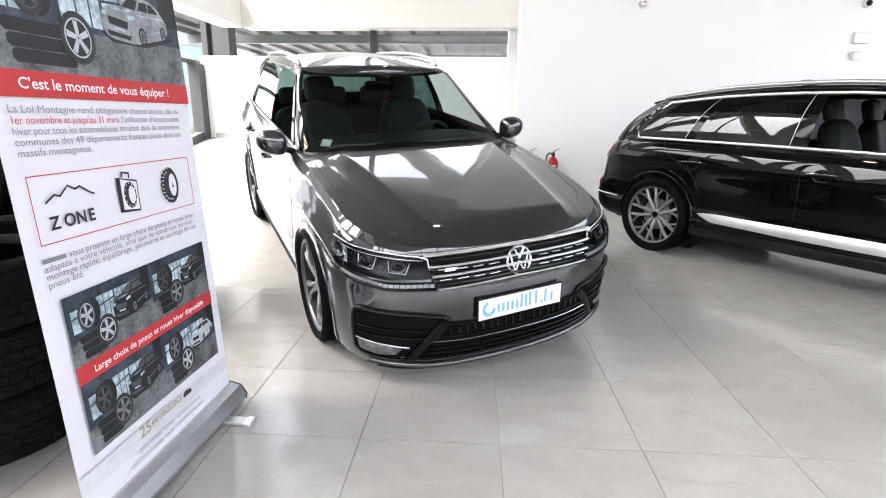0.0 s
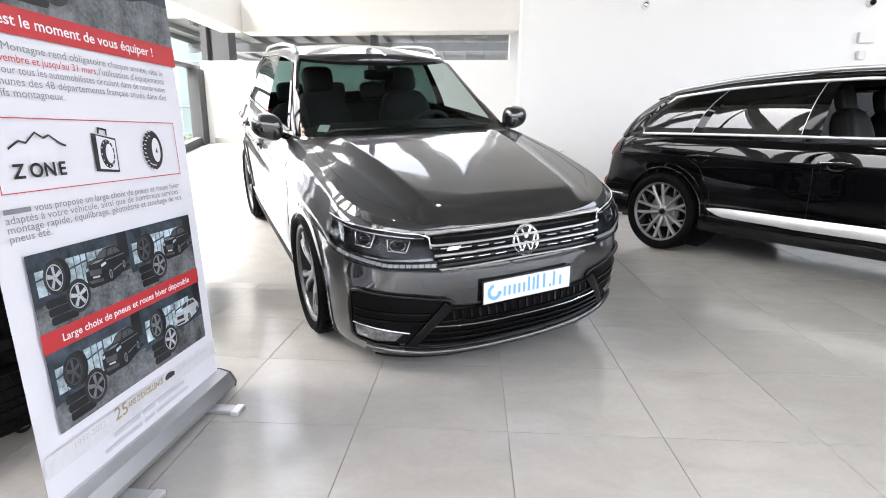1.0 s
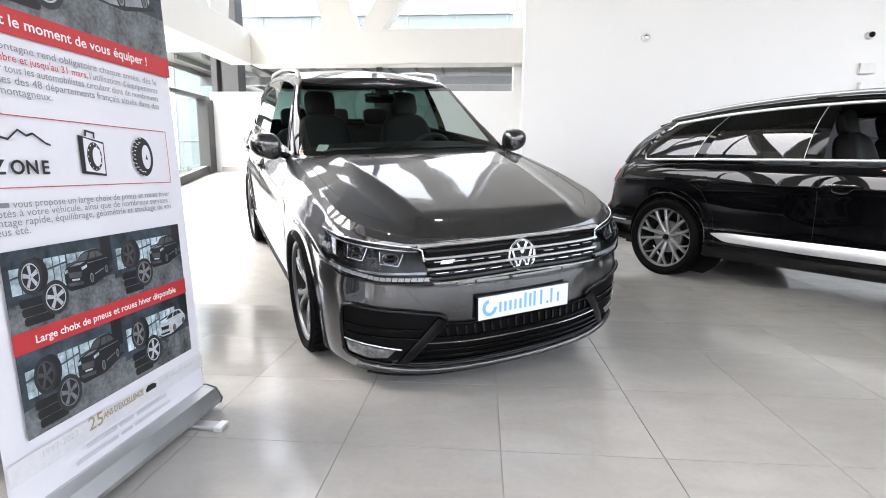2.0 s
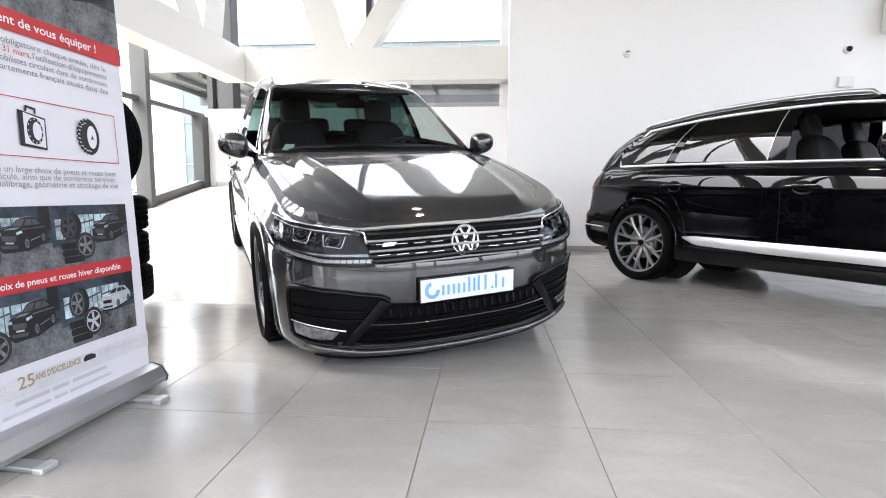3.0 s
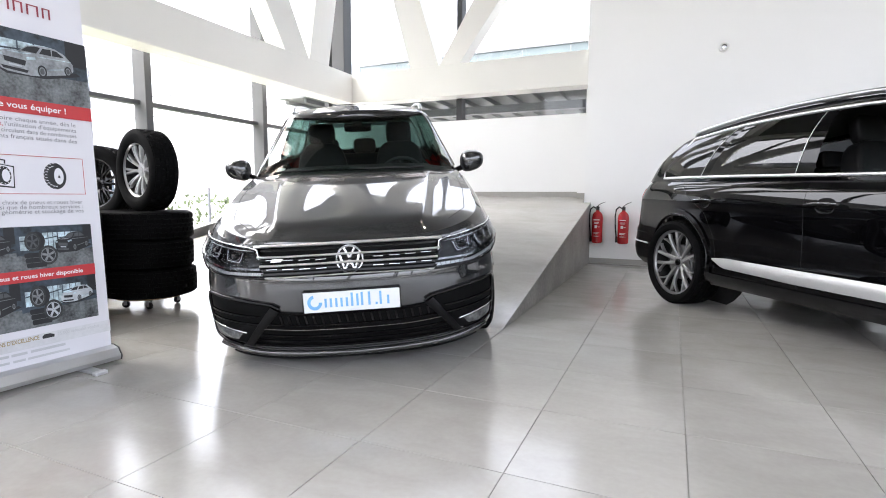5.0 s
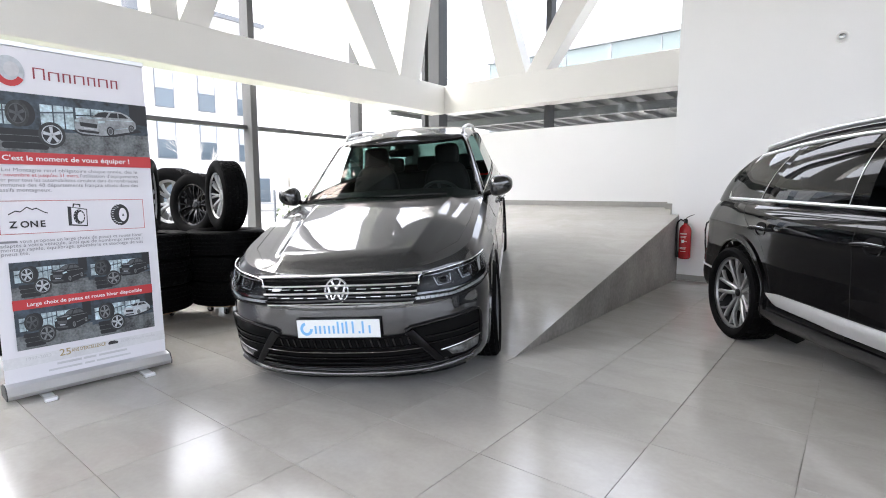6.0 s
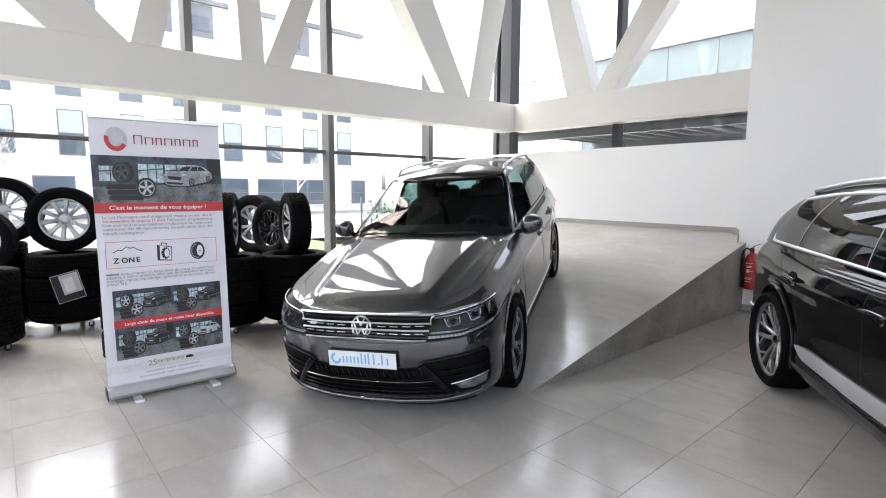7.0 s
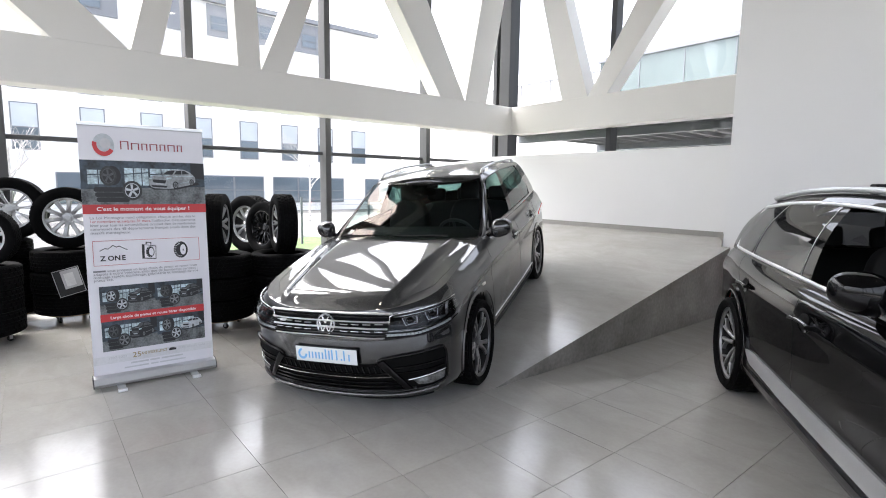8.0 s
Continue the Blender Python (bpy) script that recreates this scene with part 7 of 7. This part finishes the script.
for y in (-12.6, -9.6, -6.9, -4.2, -1.25, 1.95, 5.1, 8.1, 11.2, 14.2, 17.1, 20.05):
    house_window(y, y + 1.27, 3.70, 6.32)
    house_window(y, y + 1.27, 7.1, 9.65)
for y0, y1 in ((-9.0, -2.5), (0.6, 2.6), (8.6, 12.8), (13.5, 19.3), (21.3, 22.6)):
    n = max(1, round((y1 - y0) / 1.9))
    for k in range(n):
        house_window(y0 + (y1 - y0) * k / n, y0 + (y1 - y0) * (k + 1) / n, 0.6, 2.5, False)
for y in (2.2, 9.45, 12.75, 15.9):
    house_window(y, y + 1.2, 12.1, 13.1, False)

far = empty("glass_office", pose(0, 42, -0.3), "teal glass office block behind the showroom", "building")
TEAL = material("teal_glass_cladding", (0.115, 0.150, 0.150), 0.22, var=0.10, scale=0.2, coat=0.25)
part("wall", box(-27, 30, 0, 12, 0, 13.6), TEAL, far)
part("wall", box(-60, -27, 0.05, 10, 0, 12.9), RENDER_WHITE, far)
part("coping", box(-60.1, -27.21, -0.05, 10, 12.9, 13.03), CLAD_GREY, far)
part("joint", box(-60, -27.01, -0.01, 0.048, 10.55, 10.68), FRAME_GREY, far)
for k in range(8):
    part("joint", box(-57 + 4 * k, -56.92 + 4 * k, 0.0, 0.048, 10.7, 12.88), FRAME_GREY, far)
part("parapet", box(-27.2, 30, -0.2, 12, 13.6, 14.0), CLAD_GREY, far)
for z in (3.6, 7.2, 10.6):
    part("joint", box(-27, 30, -0.06, -0.002, z, z + 0.12), FRAME_GREY, far)
for k in range(14):
    part("joint", box(-27 + 4 * k, -26.92 + 4 * k, -0.05, -0.002, 0.1, 13.5), FRAME_GREY, far)

can = empty("canopy", pose(0, 0, 0), "dark grey ribbed canopy roof behind the showroom", "canopy")
SOFFIT = material("canopy_soffit", (0.17, 0.18, 0.185), 0.6, var=0.08, scale=0.6)
part("roof", box(-7.0, 9.0, 7.6, 20.0, 3.10, 3.36), SOFFIT, can)
for k in range(30):
    part("rib", box(-6.9 + 0.53 * k, -6.84 + 0.53 * k, 7.7, 19.9, 3.01, 3.098), SOFFIT, can)
for y in (9.6, 13.2, 16.8):
    part("beam", box(-6.95, 8.95, y, y + 0.16, 2.84, 3.008), FRAME_GREY, can)
for x in (-6.3, -2.6, 1.1, 4.8, 8.5):
    bm = bmesh.new()
    lathe(bm, [(0.11, -0.3), (0.11, 2.98), (0.14, 3.10)], 20, axis="z", m=Matrix.Translation((x, 19.3, 0)))
    part("column", bm, CASTER_GREY, can, shade=50)

# mesh fence along the lawn
fence = empty("fence", pose(-13.0, 0, -0.3), "grey wire mesh fence across the lawn", "fence")
for k in range(26):
    y = -24 + 2.5 * k
    part("post", box(-0.03, 0.03, y - 0.03, y + 0.03, 0, 1.55), FRAME_GREY, fence)
bm = bmesh.new()
for k in range(9):
    tube(bm, [(0, -24, 0.1 + 0.17 * k), (0, 38.5, 0.1 + 0.17 * k)], 0.005, 4)
part("wires", bm, FRAME_GREY, fence)


def bare_tree(x, y, h, seed):
    """A small leafless tree with forked twigs."""
    rng = random.Random(seed)
    t = empty("tree", pose(x, y, -0.32), "small bare tree with thin twigs", "tree")
    bark = TREE_BARK
    bm = bmesh.new()
    tube(bm, [(0, 0, 0), (0.03, 0.02, h * 0.35), (0.0, 0.03, h * 0.6)], [0.07, 0.05, 0.035], 8)
    part("trunk", bm, bark, t, shade=60)
    bm = bmesh.new()

    def grow(p, d, ln, r, depth):
        q = p + d * ln
        tube(bm, [p, (p + q) / 2 + Vector((rng.uniform(-1, 1), rng.uniform(-1, 1), 0)) * ln * 0.06, q], [r, r * 0.8, r * 0.6], 5)
        if depth:
            for _ in range(3):
                nd = (d + Vector((rng.uniform(-1, 1), rng.uniform(-1, 1), rng.uniform(-0.1, 0.7))) * 0.75).normalized()
                grow(p.lerp(q, rng.uniform(0.5, 1.0)), nd, ln * rng.uniform(0.55, 0.75), r * 0.55, depth - 1)
    for k in range(7):
        a = 2 * math.pi * k / 7 + rng.uniform(-0.3, 0.3)
        grow(Vector((0, 0, h * (0.33 + 0.04 * k))), Vector((math.cos(a), math.sin(a), 1.0)).normalized(), h * 0.22, 0.022, 3)
    part("twigs", bm, bark, t)


TREE_BARK = material("bark", (0.50, 0.48, 0.46), 0.9, var=0.15, fine=80)
bare_tree(-21.0, -1.3, 5.2, 1)
bare_tree(-22.0, 10.4, 5.0, 2)
bare_tree(-20.0, 22.0, 5.5, 3)
HEDGE = material("hedge_leaf", (0.06, 0.09, 0.03), 0.8, var=0.3, scale=3, fine=40)
rng = random.Random(5)
bm = bmesh.new()
for k in range(2600):
    y, x, z = rng.uniform(12, 60), rng.uniform(-18.5, -17.3), rng.uniform(-0.3, 1.0)
    s = rng.uniform(0.08, 0.16)
    m = Matrix.Translation((x, y, z)) @ Euler((rng.uniform(0, 6), rng.uniform(0, 6), 0)).to_matrix().to_4x4()
    bm.faces.new([bm.verts.new(m @ Vector(c)) for c in ((-s, 0, 0), (0, -s * 0.5, 0), (s, 0, 0), (0, s * 0.5, 0))])
tagged(obj("hedge", bm, HEDGE), "low green hedge along the road", "hedge", kind="stuff")


# ---- floor tiles: 0.6 m porcelain with recessed joints ----
G = 0.0015
bm = bmesh.new()
add_box(bm, -0.3 + G, 0.3 - G, -0.3 + G, 0.3 - G, -0.011, 0.0)
top_edges = [e for e in bm.edges if all(v.co.z > -0.001 for v in e.verts)]
bmesh.ops.bevel(bm, geom=top_edges, offset=0.0004, segments=1, affect="EDGES")
tile_me = mesh_of("tile", bm, TILE, 20)
near, rest = [], []
for i in range(-9, 21):
    for j in range(-17, 11):
        x, y = 0.6 * i + 0.3, 0.6 * j + 0.3
        if x - 0.3 < GLASS_X + 0.05 or x > RIGHT_X or y - 0.3 < REAR_Y or y + 0.3 > WALL_Y + 0.2:
            continue
        if x < 0 and y > TOE + 0.4:
            continue
        (near if -4.5 < x < 4.6 and -2.6 < y < 6.6 else rest).append((x, y))
for x, y in near[:300]:
    share("tile", tile_me, floor, pose(x, y, 0))
rest += near[300:]
bm = bmesh.new()
for x, y in rest:
    add_box(bm, x - 0.3 + G, x + 0.3 - G, y - 0.3 + G, y + 0.3 - G, -0.011, 0.0)
t = part("tile_field", bm, TILE, floor)
tagged(t, kind="stuff")
